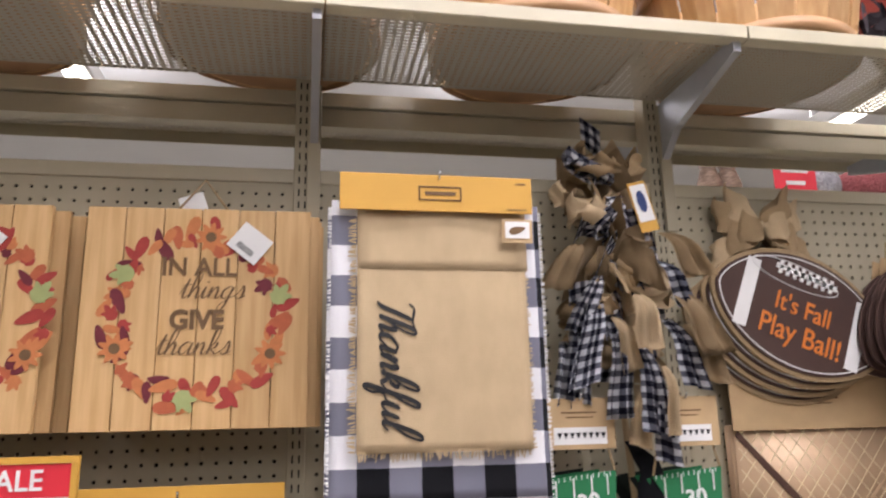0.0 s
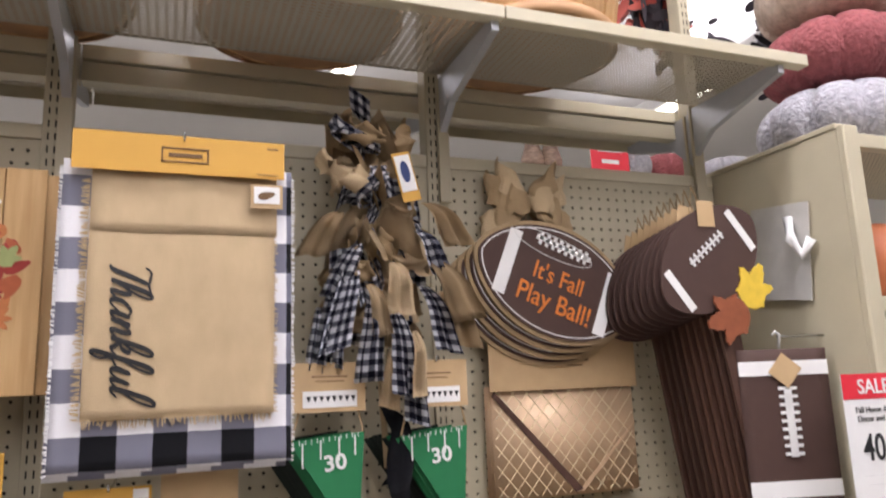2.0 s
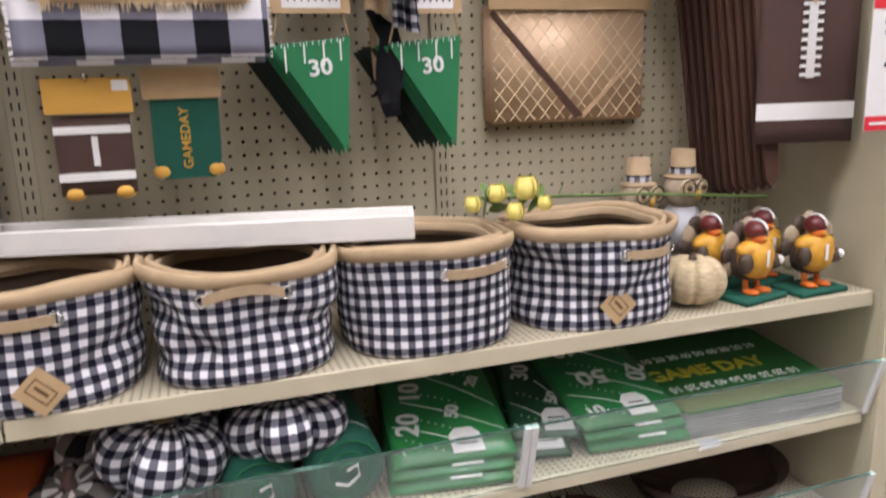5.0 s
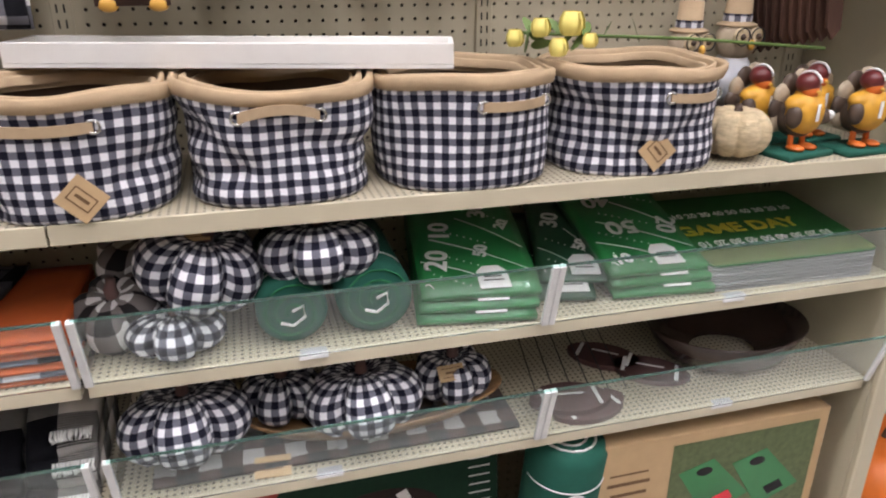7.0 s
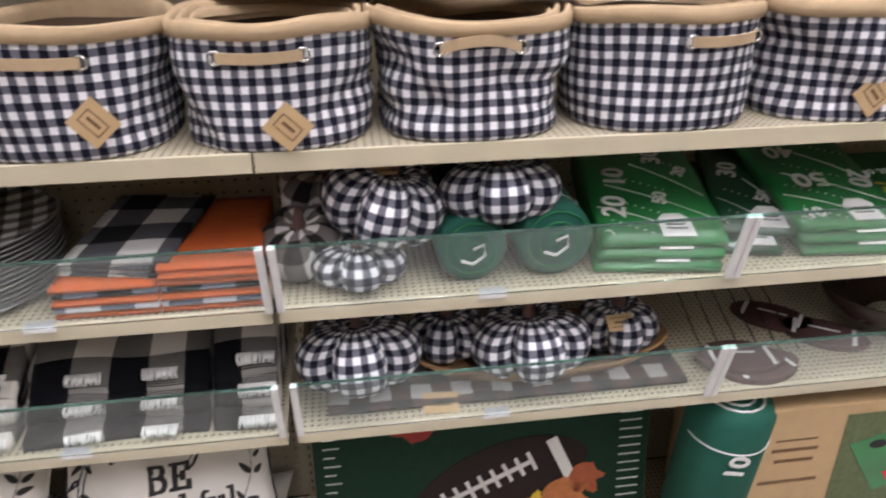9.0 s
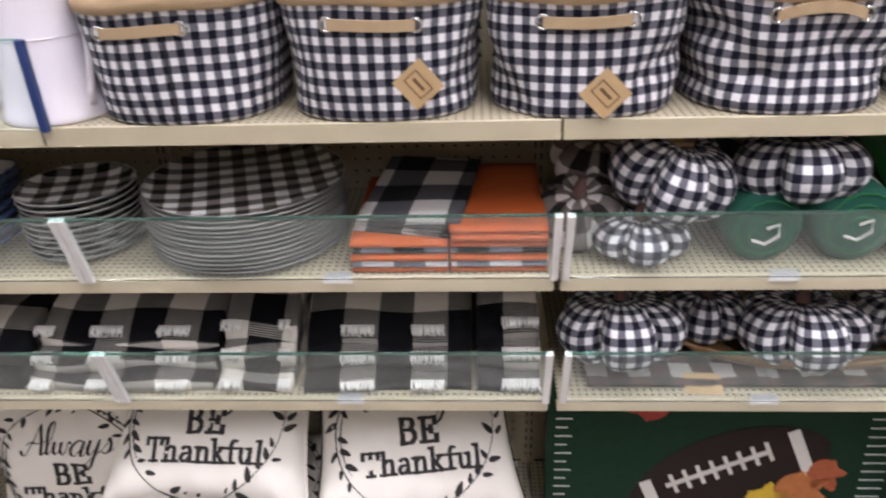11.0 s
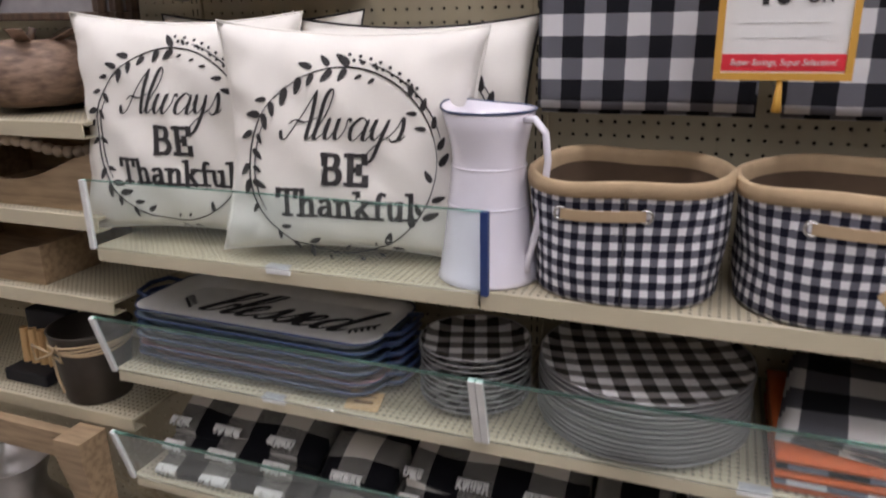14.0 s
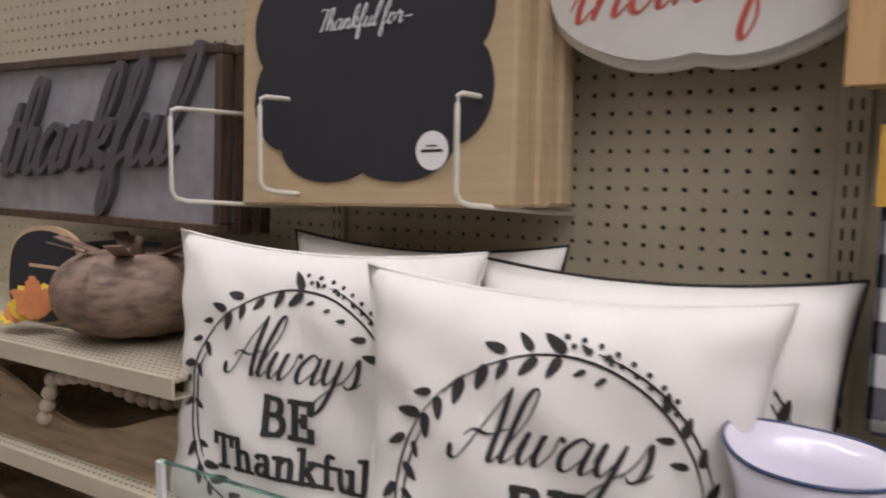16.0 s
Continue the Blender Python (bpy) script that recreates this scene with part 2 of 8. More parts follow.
M_BROWN2 = plain("stake_brown", (0.085, 0.038, 0.024), 0.7, scale=30, amount=0.2, bump=0.1, random=0.3, stretch=(8, 8, 1))
M_ORANGE = plain("orange_ink", (0.70, 0.20, 0.03), 0.7, bump=0)
M_RED = plain("sale_red", (0.72, 0.03, 0.05), 0.5, scale=60, amount=0.04, bump=0)
M_GREEN = plain("pennant_green", (0.015, 0.17, 0.06), 0.8, scale=40, amount=0.1, bump=0.25, fine=700)
M_DKGREEN = plain("dark_green_cloth", (0.006, 0.085, 0.055), 0.85, scale=40, amount=0.15, bump=0.3, fine=500)
M_COTTON = woven("white_cotton", (0.85, 0.82, 0.76), scale=1500, amount=0.05, bump=0.2)
M_PRINT = plain("charcoal_print", (0.035, 0.032, 0.032), 0.85, scale=200, amount=0.5, bump=0)
M_ENAMEL = plain("white_enamel", (0.80, 0.77, 0.84), 0.18, scale=6, amount=0.03, bump=0.0, coat=0.5)
M_NAVYRIM = plain("navy_rim", (0.03, 0.05, 0.12), 0.3, bump=0)
M_BLUE = plain("blue_tape", (0.018, 0.04, 0.15), 0.4, bump=0)


# ---- building tools ----
def thing(name, m, label, category, group=""):
    ob = new(name)
    ob.empty_display_size = 0.05
    ob.matrix_basis = m
    return tagged(ob, label, category, group)


def part(name, bm, material, parent, label="", smooth=False):
    """Links a bmesh as one mesh object under a thing, a part or, with no parent, at top level."""
    me = bpy.data.meshes.new(name)
    bmesh.ops.recalc_face_normals(bm, faces=bm.faces)
    bm.to_mesh(me)
    bm.free()
    return put(name, me, material, parent, label, smooth)


def put(name, me, material, parent, label="", smooth=False):
    if material and not me.materials:
        me.materials.append(material)
    if smooth:
        me.shade_smooth()
    ob = new(name, me)
    ob.parent = parent
    if label:
        ob["label"] = label
    return ob


def box(x0, x1, y0, y1, z0, z1, bevel=0.0, bm=None, seg=1):
    b = bmesh.new()
    bmesh.ops.create_cube(b, size=1)
    for v in b.verts:
        v.co = Vector(((x0 + x1) / 2 + v.co.x * (x1 - x0), (y0 + y1) / 2 + v.co.y * (y1 - y0), (z0 + z1) / 2 + v.co.z * (z1 - z0)))
    if bevel:
        bmesh.ops.bevel(b, geom=list(b.edges), offset=bevel, segments=seg, affect="EDGES")
    if bm is None:
        return b
    return merge(bm, b)


def merge(bm, other):
    me = bpy.data.meshes.new("tmp")
    other.to_mesh(me)
    other.free()
    bm.from_mesh(me)
    bpy.data.meshes.remove(me)
    return bm


def moved(bm, m):
    bmesh.ops.transform(bm, matrix=m, verts=list(bm.verts))
    return bm


def structure(name, bm, material, label=""):
    ob = part(name, bm, material, None)
    return tagged(ob, label, kind="structure")


def loft(rings, closed=True, cap0=False, cap1=False, u0=0.0):
    """A skin over rings of equal length, with UV in metres."""
    bm = bmesh.new()
    uv = bm.loops.layers.uv.new("UVMap")
    vs = [[bm.verts.new(p) for p in ring] for ring in rings]
    n = len(rings[0])
    mid = rings[len(rings) // 2]
    us = [u0]
    for i in range(n):
        us.append(us[-1] + (Vector(mid[(i + 1) % n]) - Vector(mid[i])).length)
    v_at = [0.0]
    for a, b in zip(rings, rings[1:]):
        v_at.append(v_at[-1] + sum((Vector(q) - Vector(p)).length for p, q in zip(a, b)) / n)
    for r in range(len(rings) - 1):
        for i in range(n if closed else n - 1):
            j = (i + 1) % n
            try:
                f = bm.faces.new((vs[r][i], vs[r][j], vs[r + 1][j], vs[r + 1][i]))
            except ValueError:
                continue
            for lp, (uu, vv) in zip(f.loops, ((us[i], v_at[r]), (us[i + 1], v_at[r]), (us[i + 1], v_at[r + 1]), (us[i], v_at[r + 1]))):
                lp[uv].uv = (uu, vv)
    for flag, ring in ((cap0, vs[0]), (cap1, vs[-1])):
        if flag:
            f = bm.faces.new(ring)
            for lp in f.loops:
                lp[uv].uv = lp.vert.co.xy
    return bm


def lathe(profile, n=40, sx=1.0, sy=1.0):
    """A turned shape from (radius, height) pairs."""
    return loft([[(sx * r * math.cos(2 * math.pi * i / n), sy * r * math.sin(2 * math.pi * i / n), z) for i in range(n)] for r, z in profile])


def sheet(x0, x1, z0, z1, y, thick, nx=1, nz=1, bend=None, uv0=(0, 0)):
    """An upright slab facing -y with UV in metres; bend(x, z) gives a push in y."""
    bm = bmesh.new()
    uv = bm.loops.layers.uv.new("UVMap")
    grids = []
    for side in (0, 1):
        rows = []
        for k in range(nz + 1):
            row = []
            for i in range(nx + 1):
                x, z = x0 + (x1 - x0) * i / nx, z0 + (z1 - z0) * k / nz
                row.append(bm.verts.new((x, y + side * thick + (bend(x, z) if bend else 0), z)))
            rows.append(row)
        grids.append(rows)
        for k in range(nz):
            for i in range(nx):
                q = [rows[k][i], rows[k][i + 1], rows[k + 1][i + 1], rows[k + 1][i]]
                bm.faces.new(q if side == 0 else q[::-1])
    a, b = grids
    rim = [(0, i) for i in range(nx)] + [(k, nx) for k in range(nz)] + [(nz, i) for i in range(nx, 0, -1)] + [(k, 0) for k in range(nz, 0, -1)]
    for p, q in zip(rim, rim[1:] + rim[:1]):
        bm.faces.new((a[p[0]][p[1]], b[p[0]][p[1]], b[q[0]][q[1]], a[q[0]][q[1]]))
    for f in bm.faces:
        for lp in f.loops:
            lp[uv].uv = (lp.vert.co.x + uv0[0], lp.vert.co.z + uv0[1])
    return bm


def outline(pts, y0, y1, bm=None):
    """A flat shape in x, z given depth from y0 (front) to y1."""
    bm = bm or bmesh.new()
    f0 = [bm.verts.new((x, y0, z)) for x, z in pts]
    f1 = [bm.verts.new((x, y1, z)) for x, z in pts]
    bm.faces.new(f0)
    bm.faces.new(f1[::-1])
    for i in range(len(pts)):
        j = (i + 1) % len(pts)
        bm.faces.new((f0[i], f1[i], f1[j], f0[j]))
    return bm


def tube(points, radius, n=8, closed=False):
    """A round bar along points."""
    pts = [Vector(p) for p in points]
    rings = []
    for i, p in enumerate(pts):
        a = pts[i - 1] if i or closed else p
        b = pts[(i + 1) % len(pts)] if i < len(pts) - 1 or closed else p
        d = (b - a).normalized()
        side = d.cross(Vector((0.13, 0.31, 0.94))).normalized()
        up = d.cross(side)
        r = radius(i / max(1, len(pts) - 1)) if callable(radius) else radius
        rings.append([p + r * (math.cos(2 * math.pi * k / n) * side + math.sin(2 * math.pi * k / n) * up) for k in range(n)])
    if closed:
        rings.append(rings[0])
    return loft(rings, True, not closed, not closed)


def letters(text, size, x=0.0, z=0.0, y=0.0, shear=0.0, bold=0.0, wide=1.0, turn=0.0, thick=0.0005, align="CENTER", on=None, bm=None):
    """Lettering that faces -y; on(x, z) gives the surface's y."""
    cu = bpy.data.curves.new("lettering", "FONT")
    cu.body, cu.size, cu.shear, cu.offset, cu.align_x, cu.align_y = text, size, shear, bold, align, "CENTER"
    cu.extrude, cu.resolution_u = thick, 4
    ob = bpy.data.objects.new("lettering", cu)
    me = bpy.data.meshes.new_from_object(ob)
    bpy.data.objects.remove(ob)
    bpy.data.curves.remove(cu)
    b = bmesh.new()
    b.from_mesh(me)
    bpy.data.meshes.remove(me)
    if on:
        # cut into narrow bands, so that long strokes follow a curved cloth
        for axis in (0, 1):
            lo, hi = min(v.co[axis] for v in b.verts), max(v.co[axis] for v in b.verts)
            for i in range(1, int((hi - lo) / 0.010) + 1):
                at, no = Vector((0, 0, 0)), Vector((0, 0, 0))
                at[axis], no[axis] = lo + 0.010 * i, 1.0
                bmesh.ops.bisect_plane(b, geom=list(b.verts) + list(b.edges) + list(b.faces), plane_co=at, plane_no=no)
    c, s = math.cos(radians(turn)), math.sin(radians(turn))
    for v in b.verts:
        px, pz, d = v.co.x * wide, v.co.y, v.co.z
        qx, qz = x + c * px - s * pz, z + s * px + c * pz
        v.co = Vector((qx, (on(qx, qz) if on else y) - d - 0.0004, qz))
    return merge(bm, b) if bm else b


# ---- brush script and slab lettering, drawn stroke by stroke ----
def tall_loop(x, h):
    return [(x - 0.1, 0.15), (x + 0.32, 0.55 * h), (x + 0.40, 0.9 * h), (x + 0.25, h), (x + 0.08, 0.8 * h), (x, 0.3)]


def bowl_of():
    return [(0.76, 0.82), (0.46, 1.0), (0.10, 0.62), (0.10, 0.14), (0.34, 0.0), (0.66, 0.45), (0.80, 0.95)]


HUMP = [(0.10, 0.05), (0.28, 0.68), (0.48, 0.97), (0.59, 0.62), (0.57, 0.15), (0.68, 0.0), (0.93, 0.3)]
TAIL = [(0.70, 0.98), (0.57, 0.0), (0.42, -0.8), (0.16, -1.0), (0.06, -0.7), (0.40, -0.2), (0.90, 0.25)]
SCRIPT = {}
SCRIPT["a"] = (1.02, [bowl_of(), [(0.80, 0.95), (0.72, 0.2), (0.85, 0.0), (1.10, 0.3)]])
SCRIPT["d"] = (1.02, [bowl_of(), [(0.98, 2.1), (0.80, 1.0), (0.72, 0.2), (0.85, 0.0), (1.10, 0.3)]])
SCRIPT["g"] = (0.95, [bowl_of(), TAIL])
SCRIPT["l"] = (0.48, [tall_loop(0.1, 2.2) + [(0.12, 0.08), (0.25, 0.0), (0.50, 0.3)]])
SCRIPT["b"] = (0.86, [tall_loop(0.1, 2.2) + [(0.12, 0.08), (0.30, 0.0), (0.56, 0.3), (0.60, 0.82), (0.74, 0.7), (0.95, 0.74)]])
SCRIPT["h"] = (0.90, [tall_loop(0.1, 2.1) + [(0.08, 0.0)], HUMP])
SCRIPT["n"] = (0.90, [[(-0.05, 0.3), (0.14, 0.95), (0.13, 0.5), (0.10, 0.0)], HUMP])
SCRIPT["k"] = (0.88, [tall_loop(0.1, 2.1) + [(0.08, 0.0)], [(0.10, 0.35), (0.36, 0.92), (0.58, 0.86), (0.48, 0.55), (0.20, 0.45), (0.45, 0.2), (0.62, 0.0), (0.90, 0.3)]])
SCRIPT["w"] = (1.22, [[(-0.05, 0.3), (0.14, 0.95), (0.10, 0.2), (0.28, 0.0), (0.50, 0.4), (0.62, 0.95), (0.56, 0.25), (0.72, 0.0), (1.0, 0.45), (1.06, 0.95), (1.24, 0.82)]])
SCRIPT["u"] = (0.94, [[(-0.05, 0.3), (0.12, 0.95), (0.10, 0.2), (0.30, 0.0), (0.55, 0.4), (0.66, 0.95)], [(0.66, 0.95), (0.60, 0.2), (0.72, 0.0), (0.98, 0.3)]])
SCRIPT["y"] = (0.88, [[(-0.05, 0.4), (0.12, 0.95), (0.10, 0.3), (0.30, 0.05), (0.55, 0.45), (0.70, 0.98)], TAIL])
SCRIPT["s"] = (0.72, [[(-0.05, 0.1), (0.28, 0.6), (0.42, 1.08), (0.56, 0.6), (0.50, 0.15), (0.25, 0.0), (0.08, 0.16)], [(0.45, 0.08), (0.6, 0.1), (0.78, 0.3)]])
SCRIPT["e"] = (0.68, [[(-0.05, 0.2), (0.30, 0.45), (0.48, 0.8), (0.32, 1.0), (0.12, 0.7), (0.12, 0.2), (0.35, 0.0), (0.74, 0.3)]])
SCRIPT["f"] = (0.56, [[(0.0, 0.2), (0.34, 1.2), (0.42, 1.95), (0.26, 2.1), (0.13, 1.6), (0.08, 0.3), (0.04, -0.7), (0.20, -1.0), (0.32, -0.6), (0.20, 0.0), (0.60, 0.3)]])
SCRIPT["t"] = (0.55, [[(-0.05, 0.3), (0.15, 1.0), (0.30, 1.65)], [(0.30, 1.65), (0.22, 0.8), (0.20, 0.2), (0.32, 0.0), (0.58, 0.3)], [(0.0, 1.05), (0.28, 1.1), (0.56, 1.14)]])
SCRIPT["i"] = (0.44, [[(-0.05, 0.3), (0.12, 0.95), (0.10, 0.2), (0.22, 0.0), (0.46, 0.3)], [(0.17, 1.42), (0.19, 1.36), (0.2, 1.3)]])
SCRIPT["o"] = (0.80, [[(0.50, 0.95), (0.2, 0.9), (0.08, 0.4), (0.30, 0.0), (0.60, 0.35), (0.55, 0.85), (0.42, 0.95), (0.85, 0.85)]])
SCRIPT["r"] = (0.72, [[(-0.05, 0.3), (0.16, 0.95), (0.24, 1.12), (0.34, 0.86), (0.55, 0.9), (0.50, 0.2), (0.60, 0.0), (0.78, 0.3)]])
SCRIPT["A"] = (1.28, [[(-0.25, 0.35), (-0.1, -0.02), (0.15, 0.05), (0.50, 0.95), (0.95, 2.15)], [(0.95, 2.15), (1.0, 1.0), (1.04, 0.12), (1.18, 0.0), (1.36, 0.35)], [(0.05, 0.62), (0.3, 0.82), (0.75, 0.72), (1.30, 0.95)]])
SCRIPT["T"] = (0.98, [[(-0.05, 1.75), (0.15, 2.05), (0.80, 1.93), (1.35, 2.1)], [(0.75, 1.95), (0.62, 1.0), (0.52, 0.15), (0.32, -0.05)]])
SCRIPT["-"] = (1.1, [[(0.1, 0.5), (0.5, 0.52), (1.0, 0.55)]])
SCRIPT[" "] = (0.5, [])
FOOT = [(0.0, 0.0), (0.34, 0.0)]
SLAB = {}
SLAB["B"] = (1.08, [[(0.18, 0), (0.18, 1.5)], [(0, 1.5), (0.5, 1.5), (0.72, 1.42), (0.78, 1.15), (0.66, 0.86), (0.4, 0.8)], [(0.2, 0.8), (0.55, 0.8), (0.82, 0.66), (0.86, 0.3), (0.7, 0.05), (0.4, 0.0), (0.0, 0.0)]])
SLAB["E"] = (1.08, [[(0.18, 0), (0.18, 1.5)], [(0, 1.5), (0.84, 1.5), (0.84, 1.15)], [(0.18, 0.77), (0.58, 0.77)], [(0.58, 0.95), (0.58, 0.6)], [(0, 0), (0.88, 0), (0.88, 0.38)]])
SLAB["T"] = (1.05, [[(0.5, 0), (0.5, 1.5)], [(0.04, 1.12), (0.04, 1.5), (0.96, 1.5), (0.96, 1.12)], [(0.3, 0), (0.7, 0)]])
SLAB["h"] = (0.96, [[(0.17, 0), (0.17, 1.5)], [(0, 1.5), (0.17, 1.5)], FOOT, [(0.17, 0.66), (0.34, 0.9), (0.52, 0.96), (0.66, 0.84), (0.69, 0.5), (0.69, 0.0)], [(0.54, 0), (0.88, 0)]])
SLAB["n"] = (0.96, [[(0.17, 0), (0.17, 0.96)], [(0, 0.96), (0.17, 0.96)], FOOT, [(0.17, 0.66), (0.34, 0.9), (0.52, 0.96), (0.66, 0.84), (0.69, 0.5), (0.69, 0.0)], [(0.54, 0), (0.88, 0)]])
SLAB["a"] = (0.86, [[(0.1, 0.8), (0.24, 0.95), (0.45, 0.96), (0.58, 0.8), (0.6, 0.4), (0.62, 0.05), (0.8, 0.0)], [(0.58, 0.56), (0.26, 0.52), (0.09, 0.28), (0.2, 0.03), (0.42, 0.06), (0.58, 0.28)]])
SLAB["k"] = (0.94, [[(0.17, 0), (0.17, 1.5)], [(0, 1.5), (0.17, 1.5)], FOOT, [(0.17, 0.36), (0.64, 0.94)], [(0.48, 0.96), (0.84, 0.96)], [(0.34, 0.56), (0.70, 0.0)], [(0.54, 0), (0.9, 0)]])
SLAB["f"] = (0.60, [[(0.22, 0.0), (0.22, 0.9), (0.24, 1.25), (0.36, 1.47), (0.6, 1.42)], [(0.02, 0.95), (0.52, 0.95)], [(0.04, 0), (0.44, 0)]])
SLAB["u"] = (0.96, [[(0.0, 0.96), (0.17, 0.96)], [(0.17, 0.96), (0.17, 0.4), (0.24, 0.08), (0.42, 0.0), (0.58, 0.12), (0.68, 0.36)], [(0.5, 0.96), (0.68, 0.96), (0.68, 0), (0.86, 0)]])
SLAB["l"] = (0.46, [[(0.19, 0), (0.19, 1.5)], [(0, 1.5), (0.19, 1.5)], [(0, 0), (0.4, 0)]])


def smooth_line(pts, steps=6):
    out = []
    for i in range(len(pts) - 1):
        p0, p1, p2, p3 = pts[max(0, i - 1)], pts[i], pts[i + 1], pts[min(len(pts) - 1, i + 2)]
        for k in range(steps):
            t = k / steps
            out.append(tuple(0.5 * (2 * b + (c - a) * t + (2 * a - 5 * b + 4 * c - d) * t * t + (3 * b - a - 3 * c + d) * t ** 3) for a, b, c, d in zip(p0, p1, p2, p3)))
    return out + [pts[-1]]


def written(text, size, x=0.0, z=0.0, y=0.0, slant=0.0, thick=0.16, thin=0.05, wide=1.0, turn=0.0, deep=0.0003, on=None, font=None, gap=0.0):
    """Words from pen strokes that face -y: size is the height of a small letter, the middle of the word lies at x, z."""
    font = SCRIPT if font is None else font
    total = sum(font[c][0] + gap for c in text)
    ct, st = math.cos(radians(turn)), math.sin(radians(turn))
    bm, at, order = bmesh.new(), -total / 2, 0
    for ch in text:
        step, strokes = font[ch]
        for line in strokes:
            runs = [smooth_line(line)] if len(line) >= 5 or font is SCRIPT else [[a, b] for a, b in zip(line, line[1:])]
            for run in runs:
                order += 1
                rows = []
                for i, (px, pz) in enumerate(run):
                    a, b = run[max(0, i - 1)], run[min(len(run) - 1, i + 1)]
                    dx, dz = b[0] - a[0], b[1] - a[1]
                    ln = math.hypot(dx, dz) or 1.0
                    dx, dz = dx / ln, dz / ln
                    w = thin + (thick - thin) * max(0.0, -dz) ** 1.2 if font is SCRIPT else thick
                    if font is SCRIPT:
                        w *= min(1.0, 0.45 + 0.25 * min(i, len(run) - 1 - i))
                    elif abs(dz) < 0.35:
                        w *= 0.72
                    if len(run) == 2:
                        px, pz = px + (0.5 if i else -0.5) * thin * dx, pz + (0.5 if i else -0.5) * thin * dz
                    row = []
                    for sg, back in ((1, 0), (-1, 0), (-1, 1), (1, 1)):
                        ux, uz = (at + px - sg * w / 2 * dz) * wide + slant * (pz + sg * w / 2 * dx), pz + sg * w / 2 * dx - 0.5
                        qx, qz = x + size * (ct * ux - st * uz), z + size * (st * ux + ct * uz)
                        base = on(qx, qz) if on else y
                        row.append((qx, base - 0.0004 - (0 if back else deep + 0.00002 * (order % 7) + 0.00012 * i / len(run)), qz))
                    rows.append(row)
                merge(bm, loft(rows, True, True, True))
        at += step + gap
    return bm


def ellipse(cx, cz, a, b, n=40, turn=0.0, power=1.0):
    c, s = math.cos(radians(turn)), math.sin(radians(turn))
    out = []
    for i in range(n):
        t = 2 * math.pi * i / n
        x, z = a * math.cos(t), b * math.copysign(abs(math.sin(t)) ** power, math.sin(t))
        out.append((cx + c * x - s * z, cz + s * x + c * z))
    return out


# ---- the store shell ----
BACK, FRONT, SEC = 1.5, 1.13, 0.762
END_R = 2 * SEC
structure("floor", box(-9, 9, -8, 11, -0.05, 0.0), M_FLOOR, "pale polished vinyl store floor")
structure("ceiling", box(-9, 9, -8, 11, 4.6, 4.7), M_PAINT, "white painted store ceiling")
structure("wall_north", box(-9, 9, 11, 11.1, 0, 4.6), M_PAINT, "white painted store wall")
structure("wall_south", box(-9, 9, -8.1, -8, 0, 4.6), M_PAINT, "white painted store wall")
structure("wall_east", box(9, 9.1, -8, 11, 0, 4.6), M_PAINT, "white painted store wall")
# unseen wall, added to cut low light and bounce into the shelves
structure("wall_light_blocker", box(-6, 6, -1.75, -1.45, 0, 2.15), plain("light_blocker_brown", (0.16, 0.125, 0.09), 0.8, scale=5, amount=0.4), "unseen brown wall added to block low light")
structure("wall_west", box(-9.1, -9, -8, 11, 0, 4.6), M_PAINT, "white painted store wall")


def strip_light(x, y, length, turned):
    ob = thing("ceiling_light", pose(x, y, 4.0, 0, 0, turned), "white strip light with glowing tubes on the ceiling", "ceiling light", "ceiling strip lights")
    part("housing", box(-0.10, 0.10, -length / 2, length / 2, 0.05, 0.18, 0.01), M_WHITE, ob)
    for dy in (-length / 3, length / 3):
        part("hanger_wire", tube([(0, dy, 0.179), (0, dy, 0.605)], 0.004, 6), M_CLIP, ob, "thin hanging wire")
    for dx in (-0.05, 0.05):
        part("tube", tube([(dx, -length / 2 + 0.03, 0.03), (dx, 0, 0.03), (dx, length / 2 - 0.03, 0.03)], 0.019, 8), M_LAMP, ob, "glowing white tube")
    lamp = bpy.data.lights.new("strip_lamp", "AREA")
    lamp.shape, lamp.size, lamp.size_y, lamp.energy, lamp.color = "RECTANGLE", 0.25, length, LAMP_W, (0.925, 0.895, 1.0)
    new("strip_lamp", lamp).matrix_basis = pose(x, y, 4.02, 0, 0, turned)
    # added upward fill lamp that whitens the ceiling
    up = lamp.copy()
    up.energy = LAMP_W * 0.62
    new("strip_lamp", up).matrix_basis = pose(x, y, 4.19, 180, 0, turned)


LAMP_W = 57
for lx, ly, turned in ((1.7, -0.9, 0), (0.2, -1.3, 0), (4.6, -1.0, 0), (1.4, 4.6, 0), (-1.6, 4.6, 0), (4.4, 4.6, 0), (-4.6, 4.6, 0), (-1.9, 0.72, 90), (0.9, 0.55, 90), (-5.0, 0.7, 90), (1.0, -4.6, 0), (-4.0, -4.6, 0)):
    strip_light(lx, ly, 2.4, turned)


